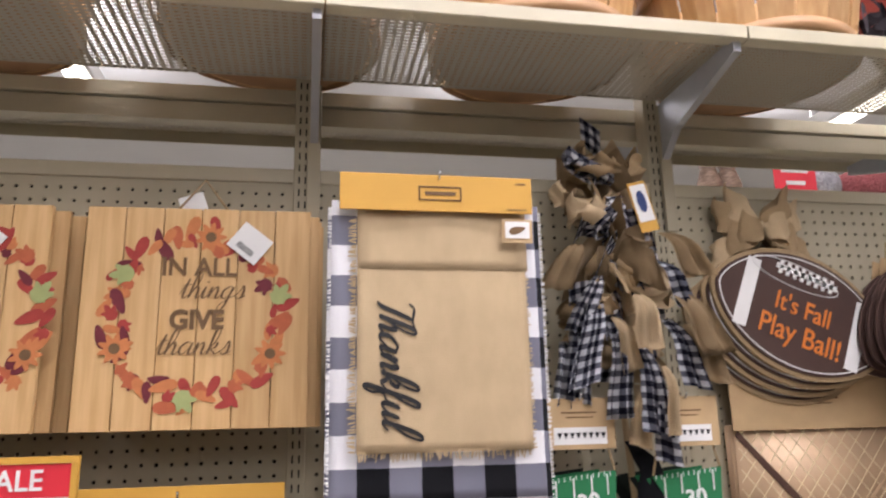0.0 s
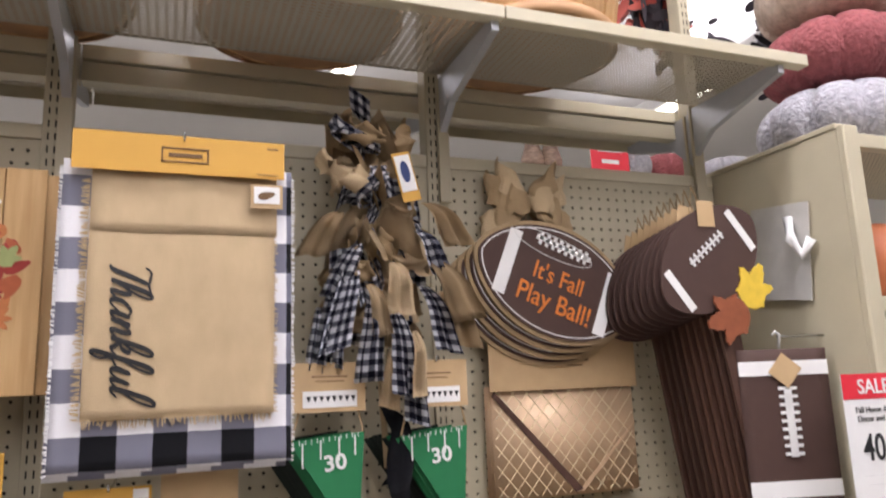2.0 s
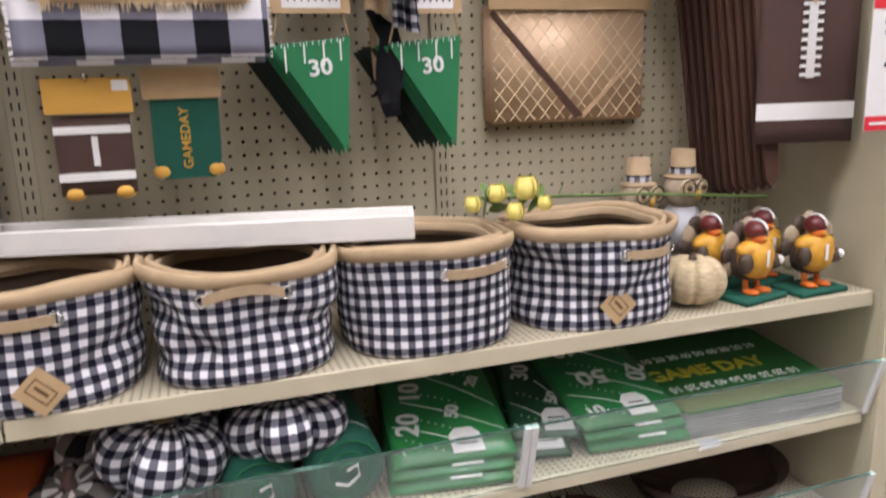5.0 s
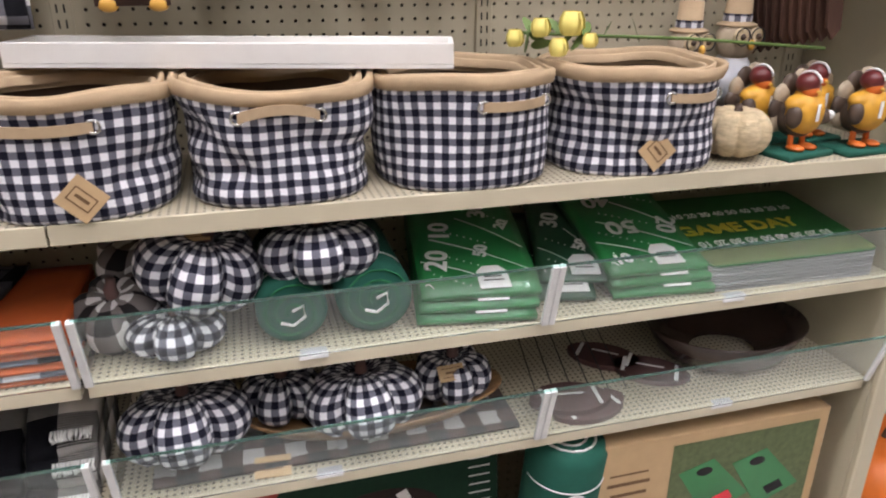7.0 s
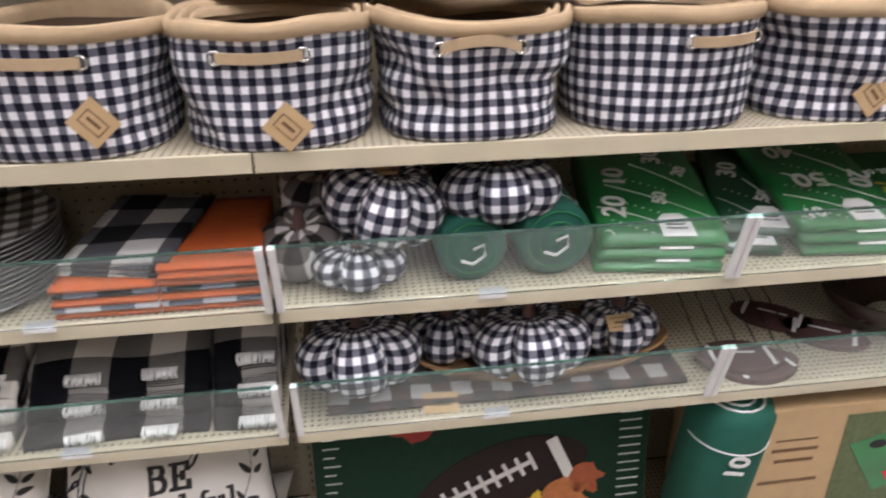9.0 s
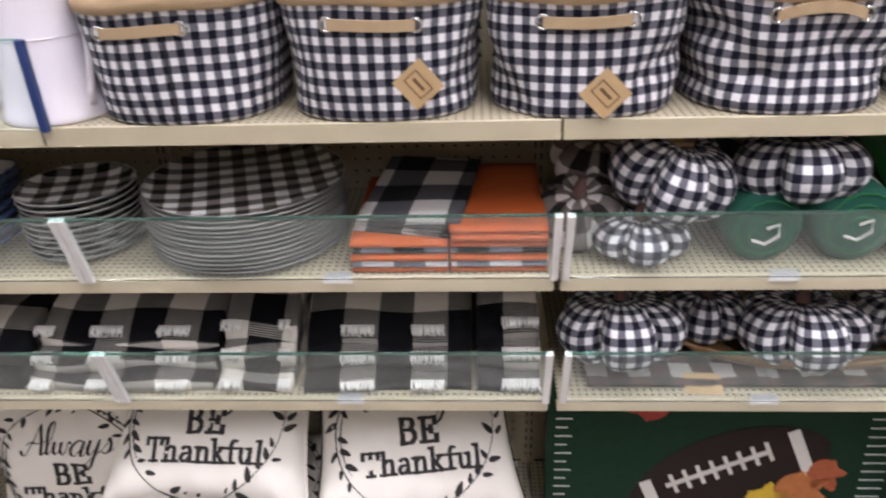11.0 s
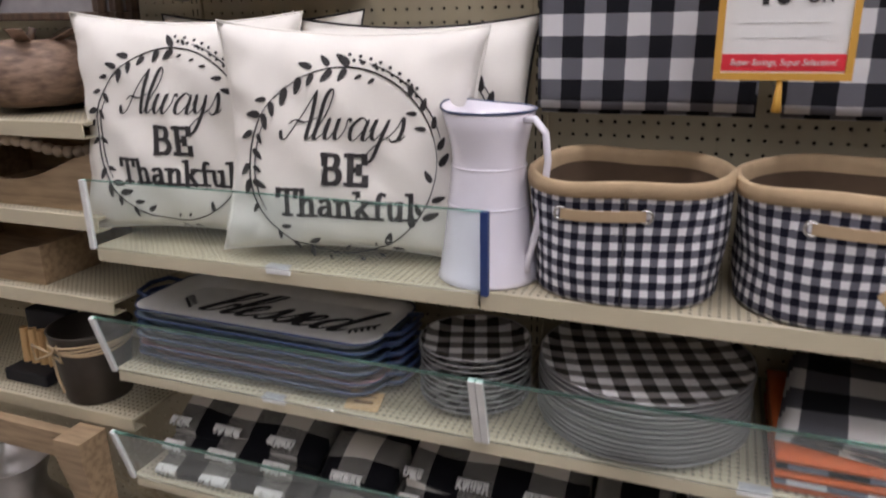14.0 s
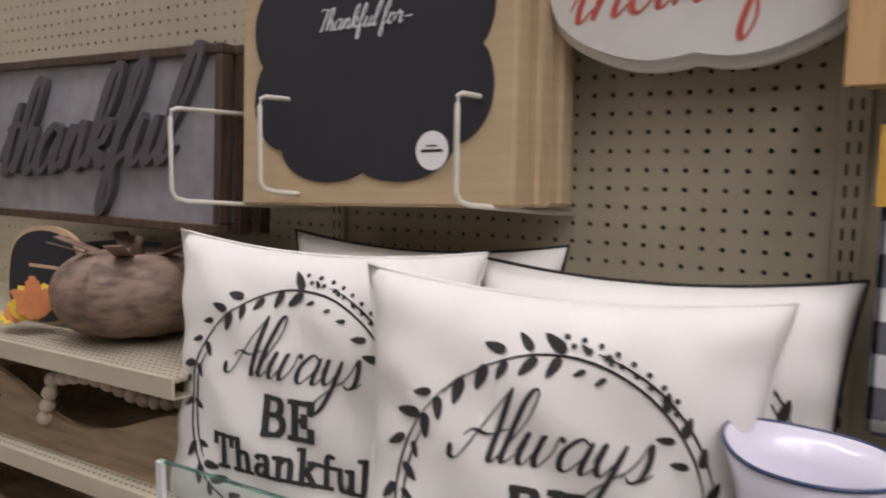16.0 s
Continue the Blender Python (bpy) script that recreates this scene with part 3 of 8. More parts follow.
# ---- the shelving ----
def pegboard(name, x0, x1, z0, z1):
    """Hardboard with real round holes on a 25.4 mm grid."""
    step, r, n = 0.0254, 0.0036, 8
    nx, nz = int((x1 - x0) / step), int((z1 - z0) / step)
    mx, mz = (x1 - x0 - nx * step) / 2, (z1 - z0 - nz * step) / 2
    verts, faces = [], []
    for k in range(nz):
        for i in range(nx):
            cx, cz = x0 + mx + (i + 0.5) * step, z0 + mz + (k + 0.5) * step
            base = len(verts)
            for a in range(n):
                t = math.pi / 4 * a
                verts.append((cx + r * math.cos(t), BACK, cz + r * math.sin(t)))
            h = step / 2
            for dx, dz in ((h, 0), (h, h), (0, h), (-h, h), (-h, 0), (-h, -h), (0, -h), (h, -h)):
                verts.append((cx + dx, BACK, cz + dz))
            for a in range(n):
                verts.append((cx + r * math.cos(math.pi / 4 * a), BACK + 0.005, cz + r * math.sin(math.pi / 4 * a)))
            for a in range(n):
                b = (a + 1) % n
                faces.append((base + a, base + b, base + 8 + b, base + 8 + a))
                faces.append((base + b, base + a, base + 16 + a, base + 16 + b))
    for xa, xb, za, zb in ((x0, x0 + mx, z0, z1), (x1 - mx, x1, z0, z1), (x0 + mx, x1 - mx, z0, z0 + mz), (x0 + mx, x1 - mx, z1 - mz, z1)):
        base = len(verts)
        verts += [(xa, BACK, za), (xb, BACK, za), (xb, BACK, zb), (xa, BACK, zb)]
        faces.append((base, base + 1, base + 2, base + 3))
    me = bpy.data.meshes.new(name)
    me.from_pydata(verts, [], faces)
    ob = put(name, me, M_BOARD, None)
    return tagged(ob, "beige pegboard back panel with round punched holes", "pegboard", kind="structure")


TOP_BOARD = 2.168
pegboard("pegboard_1", -END_R, -SEC, 0.062, TOP_BOARD - 0.03)
pegboard("pegboard_2", -SEC, 0, 0.062, TOP_BOARD - 0.03)
pegboard("pegboard_3", 0, SEC, 0.062, TOP_BOARD - 0.03)
pegboard("pegboard_4", SEC, END_R + 0.02, 0.062, TOP_BOARD - 0.03)
pegboard("pegboard_5", -2 * END_R, -END_R, 0.062, TOP_BOARD - 0.03)
# added dark sheet: its colour gives the pegboard holes their shade
structure("wall_hole_backing", box(-2 * END_R, END_R + 0.02, BACK + 0.009, BACK + 0.045, 0.0, TOP_BOARD - 0.03), M_DARKBACK, "dark sheet added behind the pegboard holes for their shade")
structure("trim_top_rail", box(-2 * END_R, END_R + 0.02, BACK - 0.0035, BACK + 0.05, TOP_BOARD - 0.03, TOP_BOARD, 0.002), M_STEEL, "beige steel top rail of the pegboard")


def upright(x, top):
    ob = thing("upright", pose(x, BACK, 0), "beige slotted steel shelf upright", "shelf upright", "slotted uprights")
    part("post", box(-0.017, 0.017, -0.006, 0.04, 0.0, top, 0.002), M_BOARD, ob)
    verts, faces = [], []
    for k in range(int((top - 0.1) / 0.0254)):
        for dx in (-0.0075, 0.0045):
            z, b = 0.08 + k * 0.0254, len(verts)
            verts += [(dx, -0.0066, z), (dx + 0.003, -0.0066, z), (dx + 0.003, -0.0066, z + 0.014), (dx, -0.0066, z + 0.014)]
            faces.append((b, b + 1, b + 2, b + 3))
    me = bpy.data.meshes.new("slot_row")
    me.from_pydata(verts, [], faces)
    tagged(put("slot_row", me, M_SLOT, ob, "two rows of dark slots"), kind="stuff")
    return ob


for ux in (-2 * END_R, -END_R, -SEC, 0, SEC, END_R - 0.018):
    upright(ux, 2.95 if ux > -0.1 else TOP_BOARD + 0.3)


def shelf(name, x0, x1, top, front, back=BACK - 0.004, mat_deck=None, lip=0.03):
    ob = thing(name, pose((x0 + x1) / 2, front, top), "cream steel shelf with a perforated deck", "shelf", "steel shelves")
    w = (x1 - x0) / 2 - 0.0015
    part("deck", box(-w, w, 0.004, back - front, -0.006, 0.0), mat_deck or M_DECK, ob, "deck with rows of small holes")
    part("lip", box(-w, w, 0.0, 0.0035, -lip, 0.001, 0.0012), M_STEEL, ob)
    part("return_flange", box(-w, w, 0.0035, 0.03, -lip, -lip + 0.002), M_STEEL, ob)
    return ob


S1, S2, S3 = 1.066, 0.812, 0.565
shelf("shelf", -END_R, -SEC, S1, FRONT)
shelf("shelf", -SEC, 0, S1, FRONT)
shelf("shelf", 0, END_R + 0.018, S1, FRONT)
shelf("shelf", -END_R, 0, S2, FRONT)
shelf("shelf", 0.008, END_R + 0.018, S2, FRONT)
shelf("shelf", -END_R, 0, S3, FRONT)
shelf("shelf", 0.014, END_R + 0.018, S3, FRONT)
shelf("base_shelf", -END_R, 0, 0.06, FRONT - 0.05)
shelf("base_shelf", 0.004, END_R + 0.018, 0.06, FRONT - 0.05)
structure("baseboard", box(-END_R, END_R, FRONT + 0.0, FRONT + 0.02, 0.0, 0.028), M_STEEL, "cream steel kick plate")


def glass_front(x0, x1, top, height=0.128, clip=None, lean=15.0, clip_mat=None, label="clear glass bin front with a green edge on a steel shelf"):
    ob = thing("glass_bin_front", pose((x0 + x1) / 2, FRONT - 0.004, top, lean), label, "glass front", "glass bin fronts")
    w = (x1 - x0) / 2 - 0.003
    pane = part("pane", box(-w, w, -0.005, 0.0, 0.0, height), M_GLASS, ob)
    pane.visible_shadow = False
    part("top_edge", box(-w, w, -0.0053, 0.0003, height + 0.0001, height + 0.0022), M_GLASSEDGE, ob, "green polished glass edge").visible_shadow = False
    for cx in (-w, w) if clip is None else (-w, clip - (x0 + x1) / 2, w):
        part("clip", box(cx - 0.006, cx + 0.006, -0.008, 0.003, -0.003, height + 0.001, 0.001), (clip_mat if clip_mat and cx > 0 else M_CLIP), ob, "narrow edge clip")
        if clip is not None and abs(cx) < w - 0.1:
            part("clip", box(cx + 0.007, cx + 0.019, -0.008, 0.003, -0.003, height + 0.001, 0.001), M_CLIP, ob, "pale plastic clip")
    return ob


glass_front(-END_R, 0, S2, clip=-SEC)
glass_front(0.012, END_R + 0.015, S2, clip=SEC)
glass_front(-END_R, -0.004, S3, clip=-SEC)
glass_front(0.02, END_R + 0.015, S3, clip=SEC)

glass_front(-END_R, -SEC + 0.014, S1, clip_mat=M_BLUE, lean=0.0, label="clear glass bin front with blue taped end clips")

# top shelf, its mirror on the far side of the panel, and brackets
TOPZ = 2.368
for x0, x1 in ((-END_R, -SEC), (-SEC, 0.035), (0.035, 0.80), (0.80, END_R + 0.04)):
    shelf("top_shelf", x0, x1, TOPZ, 1.175, BACK - 0.008, M_TOPDECK, 0.026)
    far = shelf("top_shelf", x0, x1, TOPZ - 0.006, 1.548, 1.79, M_TOPDECK, 0.03)
    part("cross_beam", box(-(x1 - x0) / 2 + 0.002, (x1 - x0) / 2 - 0.002, 0.006, 0.04, -0.075, -0.034), M_BOARD, far, "beige steel beam")
    part("rear_lip", box(-(x1 - x0) / 2 + 0.002, (x1 - x0) / 2 - 0.002, 0.2425, 0.246, -0.034, 0.001), M_STEEL, far)


def bracket(x, y_tip, z, flip=1):
    ob = thing("shelf_bracket", pose(x, BACK, z), "grey steel shelf bracket hooked on an upright", "shelf bracket", "shelf brackets")
    d = (y_tip - BACK) * 1.0
    bm = bmesh.new()
    prof = [(0.0, -0.02), (d, -0.02), (d, -0.045), (d * 0.25, -0.10), (0.0, -0.16)]
    a = [bm.verts.new((-0.008, p, q)) for p, q in prof]
    b = [bm.verts.new((0.008, p, q)) for p, q in prof]
    bm.faces.new(a)
    bm.faces.new(b[::-1])
    for i in range(5):
        bm.faces.new((a[i], a[(i + 1) % 5], b[(i + 1) % 5], b[i]))
    part("arm", bm, M_GREYSTEEL, ob)
    part("hook_plate", box(-0.013, 0.013, -0.012 * flip - 0.004, -0.012 * flip + 0.004, -0.31, -0.02, 0.001), M_BOARD, ob, "beige hook plate")
    return ob


for bx in (0.022, SEC + 0.022, END_R - 0.03):
    bracket(bx, 1.19, TOPZ)
    bracket(bx, 1.77, TOPZ - 0.012, -1)

# end panel
endp = thing("end_panel", pose(END_R + 0.022, 0, 0), "cream steel end panel of the shelving", "end panel")
part("sheet", box(0.002, 0.018, FRONT - 0.012, BACK + 0.03, 0.0, 2.17, 0.002), M_STEEL, endp)
part("front_post", box(0.0, 0.045, FRONT - 0.03, FRONT - 0.0125, 0.0, 2.175, 0.003), M_STEEL, endp)
part("top_cap", box(-0.002, 0.024, FRONT - 0.012, BACK + 0.03, 2.1705, 2.183, 0.002), M_STEEL, endp)


# ---- gingham baskets ----
def basket(x, half, seed, tag=None, handle=True, floppy=0.0, nested=False, y=1.264, depth=0.138, tall=0.182, seam=None, bow=0.0, handle_x=0.0, handle_z=0.0, creases=(), sag=0.0):
    ob = thing("fabric_basket", pose(x, y, S1 + 0.0005), "black and white gingham fabric basket with a tan felt rim", "basket", "gingham baskets")
    rnd = random.Random(seed)
    ph = [rnd.uniform(0, 6.3) for _ in range(6)]
    n = 96

    def at(t, v, grow=0.0):
        """A point of the wall at the angle t and the height v from 0 to 1."""
        a, b = half * (0.94 + 0.06 * v) + grow, depth * (0.985 + 0.015 * v) + grow
        bulge = math.sin(math.pi * v)
        wob = (0.004 + 0.010 * floppy) * (math.sin(3 * t + ph[0] + 2 * v) + 0.7 * math.sin(5 * t + ph[1] - 3 * v)) * bulge
        fold = -0.016 * floppy * math.exp(-((v - 0.55 + 0.15 * math.sin(2 * t + ph[2])) / 0.10) ** 2) * (0.6 + 0.4 * math.sin(t * 2 + ph[3]))
        p = 2.6
        c, s = math.cos(t), math.sin(t)
        for u0, v0, u1, v1, sink, broad in creases:
            # a soft crease of the cloth between two places of the front
            if s < 0.2:
                ex, ez, qx, qz = (u1 - u0) * half, (v1 - v0) * tall, (c - u0) * half, (v - v0) * tall
                k = max(0.0, min(1.0, (qx * ex + qz * ez) / (ex * ex + ez * ez)))
                far2 = (qx - k * ex) ** 2 + (qz - k * ez) ** 2
                fold -= sink * math.exp(-far2 / broad ** 2) * min(1.0, 4 * (0.88 - min(v, 0.88)))
        k = (abs(c) ** p + abs(s) ** p) ** (-1 / p)
        z = tall * v + 0.003 * math.sin(2 * t + ph[4]) * v + 0.002 * math.sin(5 * t + ph[5]) * v - sag * v ** 3 * math.exp(-(c / 0.55) ** 2) * (1 if s < 0 else 0.3)
        return ((a * k + wob + fold) * c, (b * k + wob + fold) * s, z)

    ang = [2 * math.pi * i / n for i in range(n)]
    rings = [[at(t, v, -0.006 if v == 0 else 0) for t in ang] for v in [0, 0.03] + [0.07 + 0.045 * k for k in range(19)] + [0.97]]
    part("wall", loft(rings, cap0=True, u0=rnd.uniform(0, 0.02)), M_GING, ob, smooth=True)
    rim = [[at(t, v, g) for t in ang] for v, g in ((0.875, 0.001), (0.88, 0.004), (0.94, 0.0055), (0.99, 0.004), (1.005, 0.0), (0.99, -0.005), (0.93, -0.0065), (0.86, -0.006))]
    part("rim", loft(rim), M_TAN, ob, "soft tan felt rim", smooth=True)
    inner = [[at(t, v, -0.005) for t in ang] for v in (0.9, 0.8, 0.7, 0.6, 0.5, 0.4, 0.3, 0.2, 0.06)]
    part("lining", loft(inner, cap1=True), M_LINING, ob, "dark brown lining", smooth=True)
    if nested:
        for g, v0 in ((-0.012, 0.99), (-0.024, 0.95)):
            r2 = [[(p[0], p[1] + 0.004, p[2]) for p in (at(t, v, gg) for t in ang)] for v, gg in ((v0 - 0.12, g), (v0, g), (v0 + 0.012, g - 0.004), (v0, g - 0.008), (v0 - 0.07, g - 0.008))]
            part("nested_rim", loft(r2), M_TAN, ob, "rim of a second basket nested inside", smooth=True)
    if handle:
        pts = []
        hw, zc = 0.058, 0.745 + handle_z
        for i in range(11):
            u = -1 + i / 5
            t = -math.pi / 2 + (u * hw + handle_x) / half
            q = Vector(at(t, zc, 0.004 + 0.006 * (1 - u * u)))
            q.z += bow * (1 - u * u)
            pts.append(q)
        strap = bmesh.new()
        rows = [[strap.verts.new(q + Vector((0, dy, dz))) for dy, dz in ((-0.002, -0.0075), (-0.002, 0.0075), (0.002, 0.0075), (0.002, -0.0075))] for q in pts]
        for a, b in zip(rows, rows[1:]):
            for k in range(4):
                strap.faces.new((a[k], a[(k + 1) % 4], b[(k + 1) % 4], b[k]))
        strap.faces.new(rows[0])
        strap.faces.new(rows[-1])
        part("handle", strap, M_TAN, ob, "short tan strap handle")
        for q in (pts[0], pts[-1]):
            ring = [(q.x + 0.009 * math.cos(a) , q.y - 0.001, q.z + 0.009 * math.sin(a)) for a in [k * math.pi / 6 for k in range(12)]]
            part("eyelet", tube(ring, 0.0024, 6, True), M_EYELET, ob, "nickel eyelet", smooth=True)
    if seam is not None:
        part("seam", tube([Vector(at(-math.pi / 2 + seam / half, v, 0.0005)) for v in (0.02, 0.2, 0.4, 0.6, 0.86)], 0.0012, 5), M_INK, ob, "dark stitched side seam")
    if tag:
        tx, tz, turn = tag
        t = -math.pi / 2 + tx / half
        q = Vector(at(t, tz / tall, 0.003))
        card = moved(box(-0.026, 0.026, -0.0008, 0.0008, -0.026, 0.026), pose(q.x, q.y - 0.003, q.z, 0, 45 + turn, 0))
        tg = part("price_tag", card, M_KRAFT, ob, "kraft paper price tag turned on its corner")
        marks = bmesh.new()
        for dx0, dx1, dz0, dz1 in ((-0.018, 0.018, 0.010, 0.0118), (-0.018, 0.018, -0.0118, -0.010), (-0.018, -0.0162, -0.0118, 0.0118), (0.0162, 0.018, -0.0118, 0.0118), (-0.011, 0.011, -0.002, 0.003)):
            box(dx0, dx1, -0.0014, -0.0009, dz0, dz1, bm=marks)
        part("print", moved(marks, pose(q.x, q.y - 0.003, q.z, 0, 45 + turn, 0)), M_KRAFTDARK, tg, "dark printed frame")
    return ob


basket(-0.562, 0.146, 1, seam=0.01, handle_x=-0.02, floppy=0.1)
basket(-0.262, 0.150, 2, tag=(0.06, 0.055, 4), floppy=0.1, creases=((0.95, 0.6, 0.7, 0.2, 0.008, 0.02),))
basket(0.036, 0.146, 3, tag=(0.02, 0.038, 0), floppy=0.15, nested=True, handle_x=-0.01, sag=0.006, creases=((-0.95, 0.45, -0.7, 0.1, 0.012, 0.02), (0.98, 0.5, 0.55, 0.3, 0.008, 0.018)))
basket(0.332, 0.151, 4, floppy=0.35, bow=0.012, handle_z=0.03, sag=0.012, nested=True, creases=((-0.95, 0.75, -0.45, 0.32, 0.022, 0.026), (-0.45, 0.32, -0.9, 0.2, 0.012, 0.02), (0.3, 0.5, 1.0, 0.42, 0.012, 0.018), (0.45, 0.32, 1.0, 0.2, 0.008, 0.014)))
basket(0.640, 0.153, 5, floppy=0.05, nested=True, seam=0.075, handle_x=0.055)
basket(0.962, 0.160, 6, tag=(-0.01, 0.045, 3), floppy=0.3, handle_x=0.055, nested=True, creases=((-0.9, 0.7, -0.3, 0.2, 0.020, 0.028), (-0.95, 0.4, -0.6, 0.1, 0.012, 0.02), (0.3, 0.45, -0.1, 0.25, 0.008, 0.018)))


# ---- shared shapes ----
def lobed(radius, height, lobes, depth=0.14, n=72, rings=14, dent=0.35, uvk=1.0):
    """A pumpkin body with lobes and sunken poles, its base at z = 0."""
    out = []
    for k in range(rings + 1):
        f = math.pi * (0.04 + 0.92 * k / rings)
        row = []
        for i in range(n):
            t = 2 * math.pi * i / n
            cut = 1 - depth * (1 - abs(math.sin(lobes * t / 2))) ** 2.4
            r = radius * math.sin(f) ** 0.75 * cut
            z = -math.cos(f) * height / 2
            z *= 1 - dent * math.exp(-(r / (0.42 * radius)) ** 2) * 0.75
            row.append((r * math.cos(t), r * math.sin(t), z + height / 2))
        out.append(row)
    return loft(out, cap0=True, cap1=True)


def pumpkin(m, label, radius, height, lobes, body, stem, group="", depth=0.14, stem_h=0.03, stem_r=0.008, name="pumpkin"):
    ob = thing(name, m, label, "pumpkin", group)
    part("body", lobed(radius, height, lobes, depth), body, ob, smooth=True)
    top = height * 0.86
    part("stem", tube([(0, 0, top - 0.02), (0.002, 0, top + stem_h * 0.5), (0.008, 0.004, top + stem_h)], lambda u: stem_r * (1.25 - 0.5 * u), 8), stem, ob, smooth=True)
    return ob


def figure(name, pieces, m, label, category, group=""):
    """A figurine as one mesh, painted in several colours."""
    bm, mats = bmesh.new(), []
    for b, mat in pieces:
        if mat not in mats:
            mats.append(mat)
        for f in b.faces:
            f.material_index = mats.index(mat)
        bmesh.ops.recalc_face_normals(b, faces=b.faces)
        merge(bm, b)
    me = bpy.data.meshes.new(name)
    bm.to_mesh(me)
    bm.free()
    for mat in mats:
        me.materials.append(mat)
    me.shade_smooth()
    ob = new(name, me)
    ob.matrix_basis = m
    return tagged(ob, label, category, group)


def ball(r, at=(0, 0, 0), scale=(1, 1, 1), u=16, v=10):
    b = bmesh.new()
    bmesh.ops.create_uvsphere(b, u_segments=u, v_segments=v, radius=r)
    for w in b.verts:
        w.co = Vector((w.co.x * scale[0] + at[0], w.co.y * scale[1] + at[1], w.co.z * scale[2] + at[2]))
    return b


def leaf_pts(cx, cz, size, turn, kind="leaf"):
    out = []
    if kind == "maple":
        lobes = ((0, 1.0, 0.30), (52, 0.86, 0.26), (-52, 0.86, 0.26), (112, 0.62, 0.30), (-112, 0.62, 0.30), (180, 0.30, 0.5))
        for i in range(72):
            a = 2 * math.pi * i / 72
            r = 0.52
            for at, reach, wide in lobes:
                d = abs((math.degrees(a) - at + 180) % 360 - 180)
                r = max(r, reach * (1 - 0.55 * (d / (wide * 110)) ** 1.1) if d < wide * 110 else 0)
            r *= 1 + (0.05 if i % 2 else -0.04)
            out.append((cx + size * r * math.cos(a + radians(turn)), cz + size * r * math.sin(a + radians(turn))))
    else:
        for i in range(12):
            a = 2 * math.pi * i / 12
            x, z = size * math.cos(a), size * 0.42 * math.sin(a) * (1 - 0.35 * math.cos(a))
            c, s = math.cos(radians(turn)), math.sin(radians(turn))
            out.append((cx + c * x - s * z, cz + s * x + c * z))
    return out


def flat_shape(pts, y, on=None, bm=None):
    bm = bm or bmesh.new()
    bm.faces.new([bm.verts.new((x, on(x, z) if on else y, z)) for x, z in pts][::-1])
    return bm


def football_pts(a, b, turn, cx=0.0, cz=0.0, n=44):
    out, c, s = [], math.cos(radians(turn)), math.sin(radians(turn))
    for i in range(n):
        t = 2 * math.pi * i / n
        x = a * math.cos(t)
        z = b * math.copysign(abs(math.sin(t)) ** 1.25, math.sin(t))
        out.append((cx + c * x - s * z, cz + s * x + c * z))
    return out


def bars(rects, y0, y1, turn=0.0, cx=0.0, cz=0.0):
    """Flat bars (x0, x1, z0, z1) turned round y and set at cx, cz."""
    bm = bmesh.new()
    for x0, x1, z0, z1 in rects:
        box(x0, x1, y0, y1, z0, z1, bm=bm)
    return moved(bm, pose(cx, 0, cz) @ pose(0, 0, 0, 0, -turn, 0))


def peg_hook(parent, x, z, depth, y=0.0):
    part("peg_hook", tube([(x, y + depth, z), (x, y + 0.004, z), (x, y - 0.012, z + 0.002), (x, y - 0.016, z + 0.012)], 0.0022, 6), M_EYELET, parent, "chrome peg hook", smooth=True)


def fringe(x0, x1, z, length, y, step=0.004, seed=0, vertical=False):
    rnd, bm = random.Random(seed), bmesh.new()
    n = int(abs(x1 - x0) / step)
    for i in range(n):
        p = x0 + (x1 - x0) * (i + rnd.random() * 0.6) / n
        l = length * rnd.uniform(0.6, 1.1)
        d = rnd.uniform(-0.3, 0.3) * length
        w = step * 0.35
        if vertical:
            pts = [(z, p - w), (z + l, p + d - w * 0.5), (z + l, p + d + w * 0.5), (z, p + w)]
        else:
            pts = [(p - w, z), (p + w, z), (p + d + w * 0.5, z - l), (p + d - w * 0.5, z - l)]
        outline(pts, y, y + 0.001, bm)
    return bm


# ---- hanging on the pegboard: wooden wreath signs ----
LEAFCOLS = [plain("leaf_rust", (0.46, 0.12, 0.05), 0.8, scale=60, amount=0.25, bump=0), plain("leaf_red", (0.36, 0.045, 0.035), 0.8, scale=60, amount=0.25, bump=0),
            plain("leaf_plum", (0.15, 0.02, 0.03), 0.8, scale=60, amount=0.25, bump=0), plain("leaf_orange", (0.56, 0.20, 0.07), 0.8, scale=60, amount=0.25, bump=0),
            plain("leaf_sage", (0.36, 0.40, 0.16), 0.8, scale=60, amount=0.2, bump=0)]


